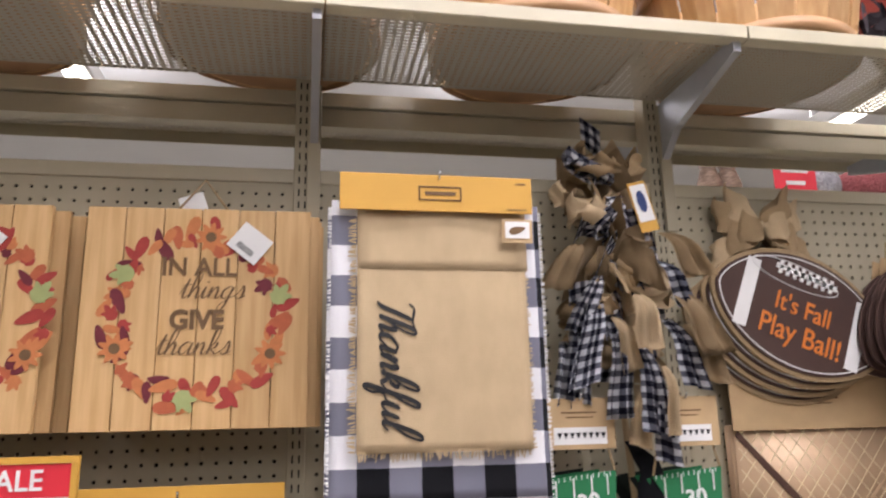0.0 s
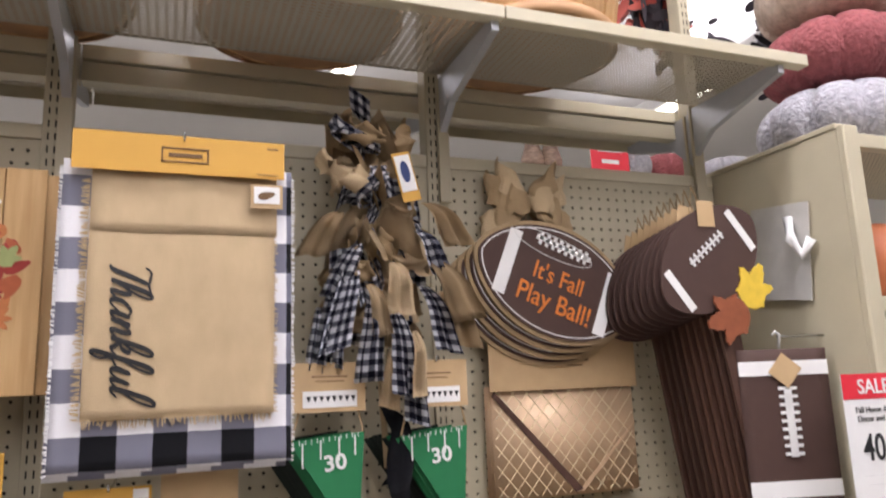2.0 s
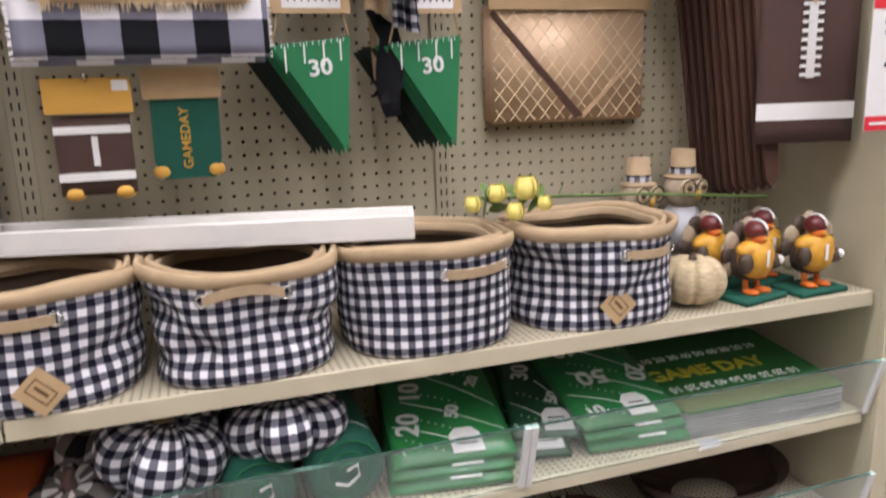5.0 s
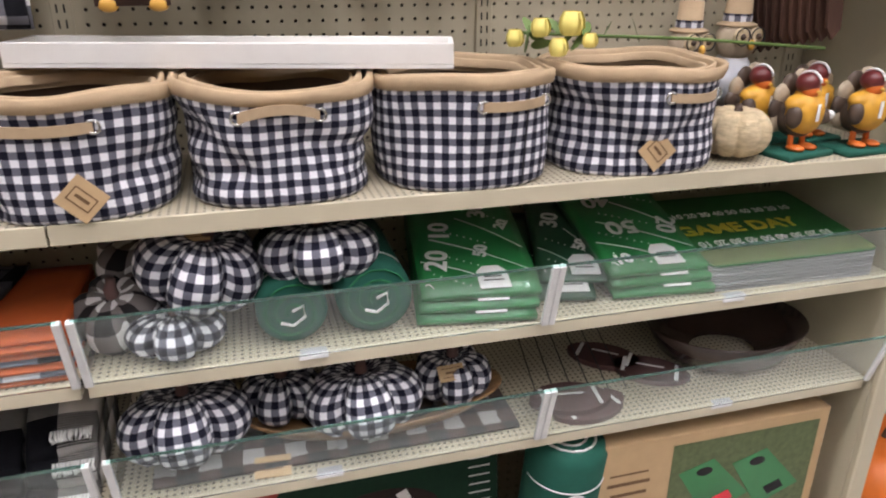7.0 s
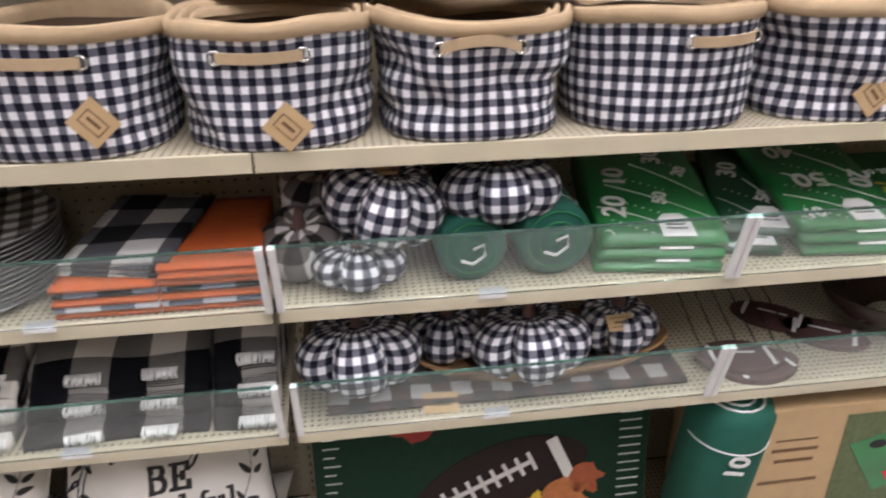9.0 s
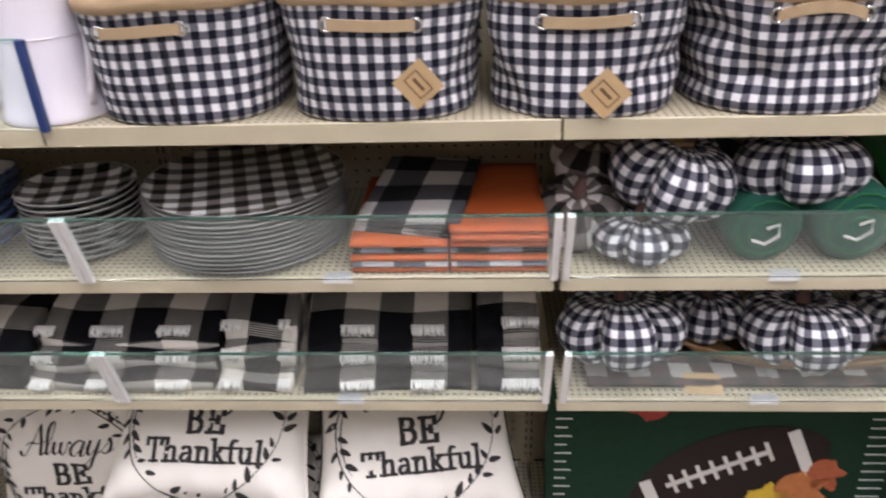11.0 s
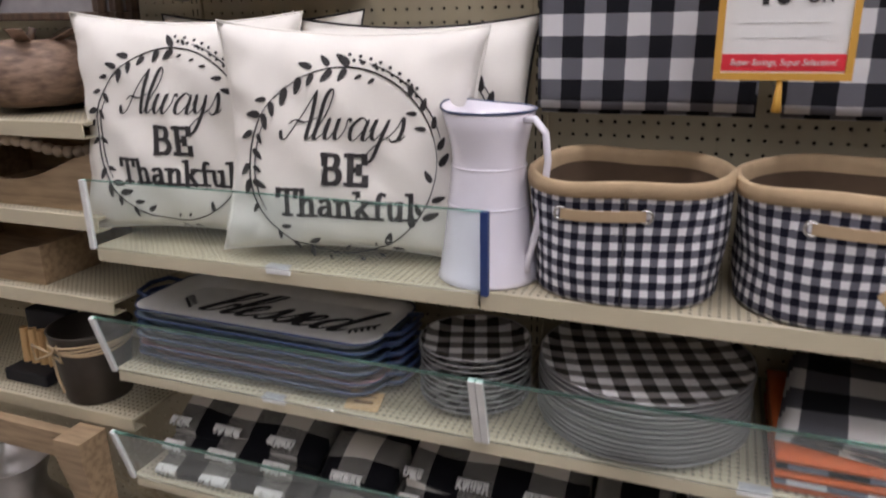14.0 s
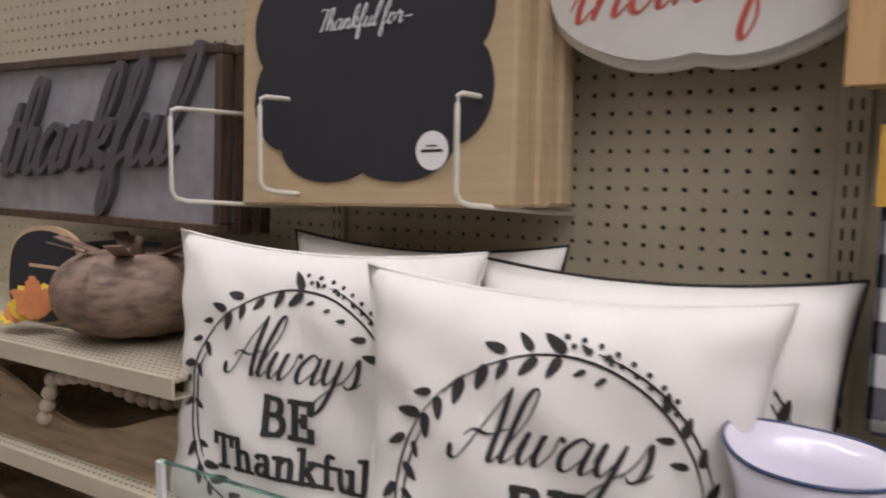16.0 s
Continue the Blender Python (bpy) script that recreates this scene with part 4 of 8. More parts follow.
def wreath_sign(x, seed, back=0.0, printed=True, shift=0.0):
    ob = thing("wooden_sign", pose(x, 1.36 + back, 1.668), "pine plank sign painted with a ring of autumn leaves", "wall sign", "wooden wreath signs")
    rnd = random.Random(seed)
    w, h = 0.371, 0.372
    for i in range(6):
        x0 = -w / 2 + w * i / 6
        part("plank", box(x0 + 0.0008, x0 + w / 6 - 0.0008, 0.0, 0.012, 0.0, h + rnd.uniform(-0.001, 0.001), 0.001), M_PINE, ob)
    for z in (0.07, 0.30):
        part("batten", box(-w / 2 + 0.02, w / 2 - 0.02, 0.0121, 0.024, z - 0.02, z + 0.02, 0.001), M_DARKWOOD, ob)
    if not printed:
        return ob
    groups = [bmesh.new() for _ in LEAFCOLS]
    dark = bmesh.new()
    for a, c in ((1.45, 3), (3.55, 3), (5.8, 3), (2.6, 4), (4.6, 4), (0.25, 4)):
        fx, fz = shift + 0.137 * math.cos(a), 0.186 + 0.137 * math.sin(a)
        if c == 3:
            for q in range(9):
                t = 2 * math.pi * q / 9
                flat_shape(leaf_pts(fx + 0.014 * math.cos(t), fz + 0.014 * math.sin(t), 0.013, math.degrees(t)), -0.0022 - 0.00003 * q, bm=groups[c])
            flat_shape(ellipse(fx, fz, 0.009, 0.009, 12), -0.0027, bm=dark)
        else:
            flat_shape(leaf_pts(fx, fz, 0.027, math.degrees(a) + 40, "maple"), -0.0022, bm=groups[c])
    part("flower_print", dark, M_KRAFTDARK, ob, "dark flower centres")
    for i in range(78):
        a = 2 * math.pi * i / 78 + rnd.uniform(-0.06, 0.06)
        r = 0.137 + rnd.uniform(-0.018, 0.02)
        kind = "maple" if rnd.random() < 0.3 else "leaf"
        c = rnd.choice((0, 0, 1, 1, 2, 3, 0, 3))
        flat_shape(leaf_pts(shift + r * math.cos(a) * 0.98, 0.186 + r * math.sin(a), rnd.uniform(0.013, 0.024), rnd.uniform(0, 360), kind), -0.0006 - 0.00012 * i / 12, bm=groups[c])
    for b, mat in zip(groups, LEAFCOLS):
        tagged(part("leaf_print", b, mat, ob, "painted autumn leaves"), kind="stuff")
    for text, tx, z in (("things", 0.022, 0.226), ("thanks", -0.004, 0.132)):
        part("lettering", written(text, 0.0205, tx, z, -0.0012, 0.3, 0.16, 0.07, 1.15), M_KRAFTDARK, ob, "dark brown script word")
    for text, size, tx, z, sh, bold in (("IN ALL", 0.044, 0.0, 0.268, 0, 0.0008), ("GIVE", 0.044, 0.0, 0.178, 0, 0.0016)):
        part("lettering", letters(text, size, tx, z, -0.0012, sh, bold, 0.95), M_KRAFTDARK, ob, "dark brown painted words")
    part("twine", tube([(-0.05, 0.01, h - 0.01), (0.0, 0.02, h + 0.06), (0.05, 0.01, h - 0.01)], 0.0022, 6), M_BURLAPDARK, ob, "twine hanger")
    tagm = pose(0.082, -0.004, 0.312, 0, 38, 0)
    lab = part("price_label", moved(box(-0.03, 0.03, -0.0006, 0.0006, -0.026, 0.026), tagm), M_WHITE, ob, "white price label turned on its corner")
    part("barcode", moved(bars([(-0.016 + k * 0.003, -0.0145 + k * 0.003, -0.018, -0.008) for k in range(11)], -0.0012, -0.0007), tagm), M_INK, lab, "black bar code")
    part("price_label", moved(box(-0.022, 0.022, -0.0006, 0.0006, -0.016, 0.02), pose(-0.02, 0.03, h + 0.015, 0, -20, 0)), M_WHITE, ob, "white swing label")
    return ob


wreath_sign(-0.166, 5)
for k in range(3):
    wreath_sign(-0.150 + 0.004 * k, 6 + k, 0.032 + 0.032 * k, False)
wreath_sign(-0.590, 12, 0.0, True, 0.045)
for k in range(3):
    wreath_sign(-0.572 + 0.016 * k, 13 + k, 0.032 + 0.032 * k, False)

# ---- burlap and buffalo check table runner ----
runner = thing("table_runner", pose(0.235, 1.26, 1.548), "burlap table runner over black check cloth on mustard card", "table runner")
ripple = lambda x, z: 0.002 * math.sin(31 * x + 9 * z) + 0.002 * math.sin(17 * z)
part("check_cloth", sheet(-0.182, 0.176, 0.0, 0.49, 0.014, 0.006, 24, 24, ripple, (0.086, 0.045)), M_BUFF, runner, "black and white buffalo check cloth", True)
part("check_cloth", sheet(-0.188, 0.168, -0.008, 0.48, 0.023, 0.012, 12, 12, ripple, (0.101, 0.05)), M_BUFF, runner, "folded check cloth behind", True)
part("burlap_cloth", sheet(-0.140, 0.146, 0.078, 0.475, 0.006, 0.005, 20, 24, ripple, (0, 0)), M_BURLAP, runner, "tan burlap cloth", True)
part("burlap_fold", sheet(-0.138, 0.150, 0.372, 0.476, 0.0048, 0.0009, 12, 6, ripple, (0, 0)), M_BURLAP, runner, "folded burlap upper layer", True)
part("fringe", fringe(-0.138, 0.144, 0.082, 0.016, 0.008, 0.004, 1), M_BURLAP, runner, "frayed burlap fringe")
part("fringe", fringe(0.08, 0.38, 0.142, 0.01, 0.008, 0.005, 2, True), M_BURLAP, runner, "frayed burlap edge")
part("fringe", fringe(0.08, 0.46, -0.142, -0.012, 0.008, 0.005, 3, True), M_BURLAP, runner, "frayed burlap edge")
part("fringe", fringe(0.0, 0.48, 0.176, 0.006, 0.016, 0.006, 4, True), M_WHITE, runner, "white cloth selvedge")
part("fringe", fringe(0.0, 0.48, -0.182, -0.006, 0.016, 0.006, 5, True), M_WHITE, runner, "white cloth selvedge")
card = part("header_card", box(-0.170, 0.161, -0.004, -0.002, 0.47, 0.535, 0.0008), M_GOLD, runner, "mustard header card")
part("logo_frame", bars([(-0.038, 0.036, 0.489, 0.4915), (-0.038, 0.036, 0.512, 0.5145), (-0.038, -0.0355, 0.489, 0.5145), (0.0335, 0.036, 0.489, 0.5145), (-0.027, 0.026, 0.4985, 0.505)], -0.0052, -0.0042), M_KRAFTDARK, card, "dark printed label frame")
part("price_print", bars([(0.132, 0.15, 0.522, 0.5245), (0.115, 0.15, 0.476, 0.4775)], -0.005, -0.0042), M_KRAFTDARK, card)
part("lettering", written("Thankful", 0.0285, -0.088, 0.222, 0.0035, 0.35, 0.26, 0.13, 1.12, -88, on=lambda px, pz: 0.0052 + ripple(px, pz)), M_INK, runner, "black brush-script word printed down the cloth")
photo = part("photo_label", box(0.105, 0.158, -0.006, -0.004, 0.418, 0.459), M_KRAFT, runner, "small kraft photo label")
part("photo_print", box(0.110, 0.153, -0.0072, -0.0064, 0.426, 0.455), M_WHITE, photo, "white picture area")
part("photo_print", outline(leaf_pts(0.131, 0.440, 0.015, 15), -0.0082, -0.0074), M_KRAFTDARK, photo, "brown picture of a folded cloth")
peg_hook(runner, -0.003, 0.526, 0.235)

# ---- rag garland ----
garland = thing("rag_garland", pose(0.59, 1.40, 1.49), "hanging rag garland of burlap and black gingham strips", "garland")
rg = random.Random(11)


def rag(p, ang, length, width, curl, droop):
    """A cloth strip tied at its middle and falling to one side."""
    n, rows = 8, []
    for i in range(n + 1):
        s = i / n * length
        out = s * math.cos(droop * i / n) * 0.8
        q = Vector((p[0] + out * math.cos(ang), p[1] - abs(out * math.sin(ang)) * 0.55 - 0.01 * math.sin(curl * s * 30), p[2] - s * math.sin(droop * (0.35 + 0.65 * i / n)) + 0.006 * math.sin(curl * 40 * s)))
        wd = width * (0.35 + 0.65 * min(1, i / 2.0)) * (1 + 0.12 * math.sin(9 * s * curl))
        tw = curl * s * 5
        side = Vector((-math.sin(ang) * 0.3 + 0.75 * math.sin(droop) , 0.45 * math.sin(tw) - 0.2, math.cos(droop) * 0.8)).normalized()
        rows.append([q - side * wd / 2, q + Vector((0, -0.006 * math.sin(math.pi * i / n), 0)), q + side * wd / 2])
    bm = loft(rows, closed=False)
    bmesh.ops.solidify(bm, geom=list(bm.faces), thickness=0.0012)
    return bm


part("cord", tube([(-0.02, 0.0, 0.70), (-0.005, 0.0, 0.45), (0.01, 0.0, 0.2), (0.02, 0.0, 0.02)], 0.006, 6), M_BURLAPDARK, garland, "twine core")
for level in range(9):
    z = 0.645 - level * 0.045
    cx = -0.012 + 0.003 * level
    reach = 0.085 + 0.045 * math.sin(math.pi * min(1, level / 8))
    for k in range(5):
        ging = (k + level) % 3 == 0
        ang = math.pi * (k + 0.5) / 5 + rg.uniform(-0.3, 0.3)
        part("rag_strip", rag((cx + rg.uniform(-0.015, 0.015), rg.uniform(-0.03, 0.01), z + rg.uniform(-0.015, 0.015)), ang, reach * rg.uniform(0.8, 1.2), rg.uniform(0.05, 0.08), rg.uniform(-2, 2), rg.uniform(-0.2, 0.6)),
             M_GING_FINE if ging else (M_BURLAP if rg.random() < 0.4 else M_BURLAPDARK), garland, "gingham cloth strip" if ging else "frayed burlap strip", True)


def hanging_rag(x, y, z, length, width, lean, seed):
    """A wide cloth end that hangs down in soft pleats and flares towards its cut edge."""
    rr = random.Random(seed)
    ph, rows = rr.uniform(0, 6), []
    for i in range(9):
        v = i / 8
        wd = width * (0.35 + 0.65 * v ** 0.6)
        rows.append([(x + lean * v * length + wd * d / 2, y - 0.028 * math.sin(math.pi * min(1, v * 1.4) * 0.75) + 0.009 * math.sin(5.5 * d + ph) * (0.4 + v), z - length * v * (1 + 0.06 * d * math.sin(ph)) + 0.012 * math.sin(math.pi * v)) for d in (-1, -0.66, -0.33, 0, 0.33, 0.66, 1)])
    bm = loft(rows, closed=False)
    bmesh.ops.solidify(bm, geom=list(bm.faces), thickness=0.0012)
    return bm


for hx, hy, hz, hl, hw, hlean, kind in ((-0.085, -0.04, 0.36, 0.150, 0.055, -0.12, 0), (-0.055, -0.055, 0.40, 0.165, 0.060, -0.25, 0), (-0.02, -0.065, 0.33, 0.150, 0.060, -0.1, 0), (0.025, -0.06, 0.31, 0.160, 0.055, 0.1, 0),
                                        (0.09, -0.045, 0.36, 0.130, 0.055, 0.35, 0), (0.055, -0.05, 0.25, 0.150, 0.048, 0.05, 0), (-0.04, -0.05, 0.44, 0.11, 0.05, -0.5, 0), (0.07, -0.06, 0.47, 0.09, 0.05, 0.5, 0),
                                        (-0.11, -0.03, 0.32, 0.12, 0.045, -0.1, 0), (0.02, -0.08, 0.40, 0.10, 0.050, 0.05, 1), (0.10, -0.065, 0.41, 0.12, 0.075, 0.55, 2), (0.135, -0.045, 0.35, 0.11, 0.07, 0.3, 2),
                                        (0.055, -0.085, 0.27, 0.12, 0.035, 0.0, 1), (-0.03, -0.075, 0.36, 0.10, 0.035, 0.2, 1), (0.02, -0.05, 0.24, 0.11, 0.04, -0.1, 2), (-0.08, -0.05, 0.50, 0.09, 0.06, -0.6, 2), (0.10, -0.04, 0.53, 0.09, 0.06, 0.7, 2)):
    part("rag_end", hanging_rag(hx, hy, hz, hl, hw, hlean, int(1000 * (hx + hz))), (M_GING_FINE, M_BURLAP, M_BURLAPDARK)[kind], garland, ("gingham cloth end", "pale burlap end", "brown burlap end")[kind], True)
part("rag_strip", rag((-0.02, -0.01, 0.70), 1.9, 0.06, 0.05, 0.5, -0.9), M_GING_FINE, garland, "gingham tip", True)
part("rag_strip", rag((0.0, -0.02, 0.66), 1.2, 0.07, 0.06, 0.5, -0.3), M_BURLAP, garland, "burlap knot strip", True)
M_BLACKCLOTH = plain("black_cloth", (0.012, 0.012, 0.016), 0.95, bump=0.4)
for k in range(5):
    part("rag_strip", rag((0.005 + 0.012 * k, -0.02, 0.14 - 0.008 * k), 0.4 + 0.45 * k, 0.15, 0.035, rg.uniform(-1, 1), 1.45), M_BLACKCLOTH, garland, "long dark hanging strip", True)
for k in range(22):
    side = 1 if rg.random() < 0.5 else -1
    zz, reach = rg.uniform(0.28, 0.66), rg.uniform(0.045, 0.105)
    tall, deep, ph = rg.uniform(0.014, 0.030), rg.uniform(0.015, 0.035), rg.uniform(0, 6)
    rows = []
    for i in range(25):
        t = 2 * math.pi * i / 24
        out = (1 - math.cos(t)) / 2
        wide = tall * (0.25 + 0.75 * math.sin(t / 2) ** 0.8)
        rows.append([(side * (0.004 + reach * out) + 0.009 * math.sin(4 * t + 3 * d + ph), -0.02 - deep * math.sin(t) * (1 - 0.4 * d * d) - 0.008 * math.sin(5 * d + ph), wide * d * (1 + 0.3 * math.sin(3 * t + ph)) + 0.010 * math.sin(3 * t + ph + d) * out) for d in (-1, -0.55, -0.1, 0.3, 0.7, 1)])
    part("rag_loop", moved(loft(rows, closed=False), pose(rg.uniform(-0.02, 0.035), rg.uniform(-0.045, 0.0), zz, rg.uniform(-30, 30), side * rg.uniform(-30, 65), side * rg.uniform(-10, 45))), (M_BURLAPDARK, M_BURLAP, M_BURLAPDARK, M_GING_FINE, M_BURLAPDARK)[k % 5], garland, "looped cloth bow", True)
swing = part("swing_tag", moved(box(-0.019, 0.019, -0.001, 0.001, -0.05, 0.05), pose(0.055, -0.06, 0.575, 0, -14, 0)), M_GOLD, garland, "mustard swing tag")
part("tag_picture", moved(box(-0.016, 0.016, -0.0022, -0.0012, -0.03, 0.044), pose(0.055, -0.06, 0.575, 0, -14, 0)), M_WHITE, swing)
part("tag_print", moved(outline(ellipse(0, 0.01, 0.009, 0.022), -0.003, -0.0024), pose(0.055, -0.06, 0.575, 0, -14, 0)), M_BLUE, swing, "blue printed shape")


# ---- football door signs ----
def football_sign(m, front, label):
    ob = thing("football_sign", m, label, "door sign", "football door signs")
    turn = -22
    part("burlap_back", outline(football_pts(0.205, 0.128, turn), 0.003, 0.011), M_BURLAPDARK, ob, "burlap edge")
    face = part("face", outline(football_pts(0.196, 0.118, turn), -0.001, 0.0028), M_BROWN, ob, "dark brown painted face")
    ring = bmesh.new()
    a, b = football_pts(0.190, 0.1125, turn), football_pts(0.187, 0.110, turn)
    va, vb = [ring.verts.new((x, -0.0016, z)) for x, z in a], [ring.verts.new((x, -0.0016, z)) for x, z in b]
    for i in range(len(a)):
        j = (i + 1) % len(a)
        ring.faces.new((va[i], vb[i], vb[j], va[j]))
    part("outline_print", ring, M_WHITE, face, "thin white outline")
    if front:
        part("stripe", bars([(-0.142, -0.112, -0.073, 0.073)], -0.0022, -0.0012, turn), M_WHITE, face, "white stripe")
        part("stripe", bars([(0.112, 0.142, -0.073, 0.073)], -0.0022, -0.0012, turn), M_WHITE, face, "white stripe")
        part("lace", bars([(-0.085, 0.055, 0.058, 0.069)] + [(-0.078 + 0.0165 * k, -0.070 + 0.0165 * k, 0.049, 0.078) for k in range(8)], -0.0026, -0.0012, turn, 0.012, 0.012), M_WHITE, face, "white lacing")
        loop = [(x, -0.0018, z) for x, z in ellipse(-0.004, 0.078, 0.1, 0.024, 30, turn)]
        part("lace_outline", tube(loop, 0.0012, 4, True), M_WHITE, face, "white line round the lacing")
        for text, x, z, size in (("It's Fall", 0.0, 0.008, 0.053), ("Play Ball!", 0.006, -0.048, 0.060)):
            c, s = math.cos(radians(turn)), math.sin(radians(turn))
            part("lettering", letters(text, size, c * x - s * z, s * x + c * z, -0.0014, 0.0, 0.0004, 0.88, turn), M_ORANGE, face, "orange painted words")
    return ob


for k in range(4):
    football_sign(pose(1.005 - 0.014 * k, 1.405 + 0.014 * k, 1.868 - 0.014 * k), k == 0, "brown football door sign on burlap with orange words" if k == 0 else "brown football door sign stacked behind another")
bow = thing("burlap_bow", pose(0.975, 1.472, 2.005), "crumpled burlap bow with twine on a hanging sign", "bow")
for k in range(10):
    side = 1 if k % 2 else -1
    reach, lift, ph = (0.115, 0.10, 0.085, 0.075, 0.06)[k // 2], (-0.07, 0.035, -0.03, 0.065, 0.0)[k // 2], 1.7 * k
    rows = []
    for i in range(21):
        t = 2 * math.pi * i / 20
        out = (1 - math.cos(t)) / 2
        wide = 0.036 * (0.25 + 0.75 * math.sin(t / 2) ** 0.8)
        rows.append([(side * reach * out + 0.006 * math.sin(4 * t + 3 * d + ph), -0.014 * math.sin(t) - 0.004 * (k // 2), 0.055 + lift * out + wide * d + 0.006 * math.sin(3 * t + ph)) for d in (-1, -0.5, 0, 0.5, 1)])
    part("loop", loft(rows, closed=False), M_BURLAPDARK if k % 3 else M_BURLAP, bow, "", True)
part("twine", tube([(0.01, -0.01, 0.06), (0.05, 0.02, 0.105), (0.10, 0.07, 0.15)], 0.0025, 6), M_BURLAPDARK, bow, "twine end", True)
part("twine", tube([(-0.02, -0.02, -0.02), (0.0, -0.02, 0.07), (0.06, -0.02, -0.03)], 0.003, 6), M_BURLAP, bow, "twine loop", True)

# ---- football yard stakes ----
M_LEAFRUST = plain("rust_felt_leaf", (0.26, 0.075, 0.03), 0.85, scale=60, amount=0.25, bump=0.2)
M_LEAFYEL = plain("yellow_felt_leaf", (0.72, 0.50, 0.05), 0.8, scale=60, amount=0.2, bump=0.2)
for k in range(10):
    st = thing("yard_stake", pose(1.288 - 0.0045 * k, 1.245 + 0.0185 * k, 1.27 - 0.005 * k), "brown wooden football yard stake hanging in a stack", "yard stake", "football yard stakes")
    fb = part("football", outline(football_pts(0.155, 0.102, 38, 0.0, 0.632), 0.0, 0.006), M_BROWN, st, "dark brown wooden football")
    part("stake", outline([(-0.005, 0.585), (0.05, 0.585), (0.112, 0.02), (0.096, 0.0), (0.080, 0.022)], 0.0065, 0.0145), M_BROWN2, st, "long brown wooden stake")
    if k == 0:
        part("stripe", bars([(-0.122, -0.104, -0.052, 0.048)], -0.0012, -0.0002, 38, 0, 0.632), M_WHITE, fb, "white stripe")
        part("stripe", bars([(0.098, 0.116, -0.055, 0.05)], -0.0012, -0.0002, 38, 0, 0.632), M_WHITE, fb, "white stripe")
        part("lace", bars([(-0.052, 0.062, 0.020, 0.025)] + [(-0.048 + 0.0145 * q, -0.0425 + 0.0145 * q, 0.012, 0.033) for q in range(8)], -0.0014, -0.0002, 38, 0, 0.632), M_WHITE, fb, "white lacing")
        part("leaf", outline(leaf_pts(0.098, 0.560, 0.070, 62, "maple"), -0.004, -0.001), M_LEAFYEL, st, "yellow felt leaf")
        part("leaf", outline(leaf_pts(0.040, 0.508, 0.076, 195, "maple"), -0.009, -0.005), M_LEAFRUST, st, "rust felt maple leaf")
        part("price_label", moved(box(-0.022, 0.022, -0.001, 0.0, -0.028, 0.028), pose(-0.005, -0.002, 0.728)), M_KRAFT, st, "kraft label")
    else:
        part("price_label", moved(box(-0.02, 0.02, 0.007, 0.008, -0.02, 0.02), pose(-0.03, 0.0, 0.735, 0, 12, 0)), M_KRAFT, st, "kraft label")
        part("twine", tube([(-0.02, 0.004, 0.74), (-0.01, 0.004, 0.80), (0.02, 0.004, 0.73)], 0.0018, 5), M_BURLAPDARK, st, "twine loop")

# ---- pennant garlands ----
M_PENBACK = plain("dark_pennant", (0.012, 0.02, 0.014), 0.85)
for px, tag2 in ((0.487, 0), (0.688, 1)):
    pen = thing("pennant_banner", pose(px, 1.345, 1.385), "green felt football pennant banner hanging under a kraft card", "pennant banner", "pennant banners")
    crd = part("header_card", box(-0.064 + 0.012 * tag2, 0.068, -0.004, -0.0025, 0.235, 0.322), M_KRAFT, pen, "kraft header card")
    part("card_print", box(-0.046 + 0.01 * tag2, 0.052, -0.005, -0.0042, 0.243, 0.272), M_WHITE, crd, "white picture strip")
    part("card_print", bars([(-0.03, 0.035, 0.296, 0.2985), (-0.022, 0.028, 0.288, 0.290)], -0.0048, -0.0042), M_KRAFTDARK, crd)
    tri = bmesh.new()
    for k in range(8):
        flat_shape([(-0.04 + 0.0115 * k, 0.263), (-0.031 + 0.0115 * k, 0.263), (-0.0355 + 0.0115 * k, 0.252)], -0.0056, bm=tri)
    part("card_print", tri, M_INK, crd, "row of small dark pennants")
    for k in range(9):
        g = M_GREEN if k < 4 else M_PENBACK
        dx, dz, dy = -0.0055 * k, -0.004 * (k % 3), 0.012 * k
        part("pennant", outline([(-0.068 + dx, 0.184 + dz), (0.066 + dx, 0.198 + dz), (0.052 + dx, 0.0 + dz)], dy, dy + 0.002), g, pen, "green felt triangle" if k < 4 else "dark felt triangle behind")
    part("yard_line", bars([(-0.047, -0.0445, 0.140, 0.183), (-0.015, -0.0125, 0.154, 0.187), (0.018, 0.0205, 0.150, 0.190), (0.047, 0.0495, 0.158, 0.193)] + [(-0.062 + 0.0105 * k, -0.0608 + 0.0105 * k, 0.178 + 0.001 * k, 0.186 + 0.001 * k) for k in range(12)], -0.0016, -0.0004), M_WHITE, pen, "white yard lines")
    part("lettering", letters("30", 0.038, 0.012, 0.146, -0.0006, 0, 0.0008, 1.1, 6), M_WHITE, pen, "white number")
    part("twine", tube([(-0.066, 0.0, 0.186), (-0.05, 0.004, 0.24), (0.0, 0.004, 0.31), (0.055, 0.004, 0.24), (0.064, 0.0, 0.198)], 0.002, 6), M_BURLAPDARK, pen, "twine")
    peg_hook(pen, 0.004, 0.318, 0.15)

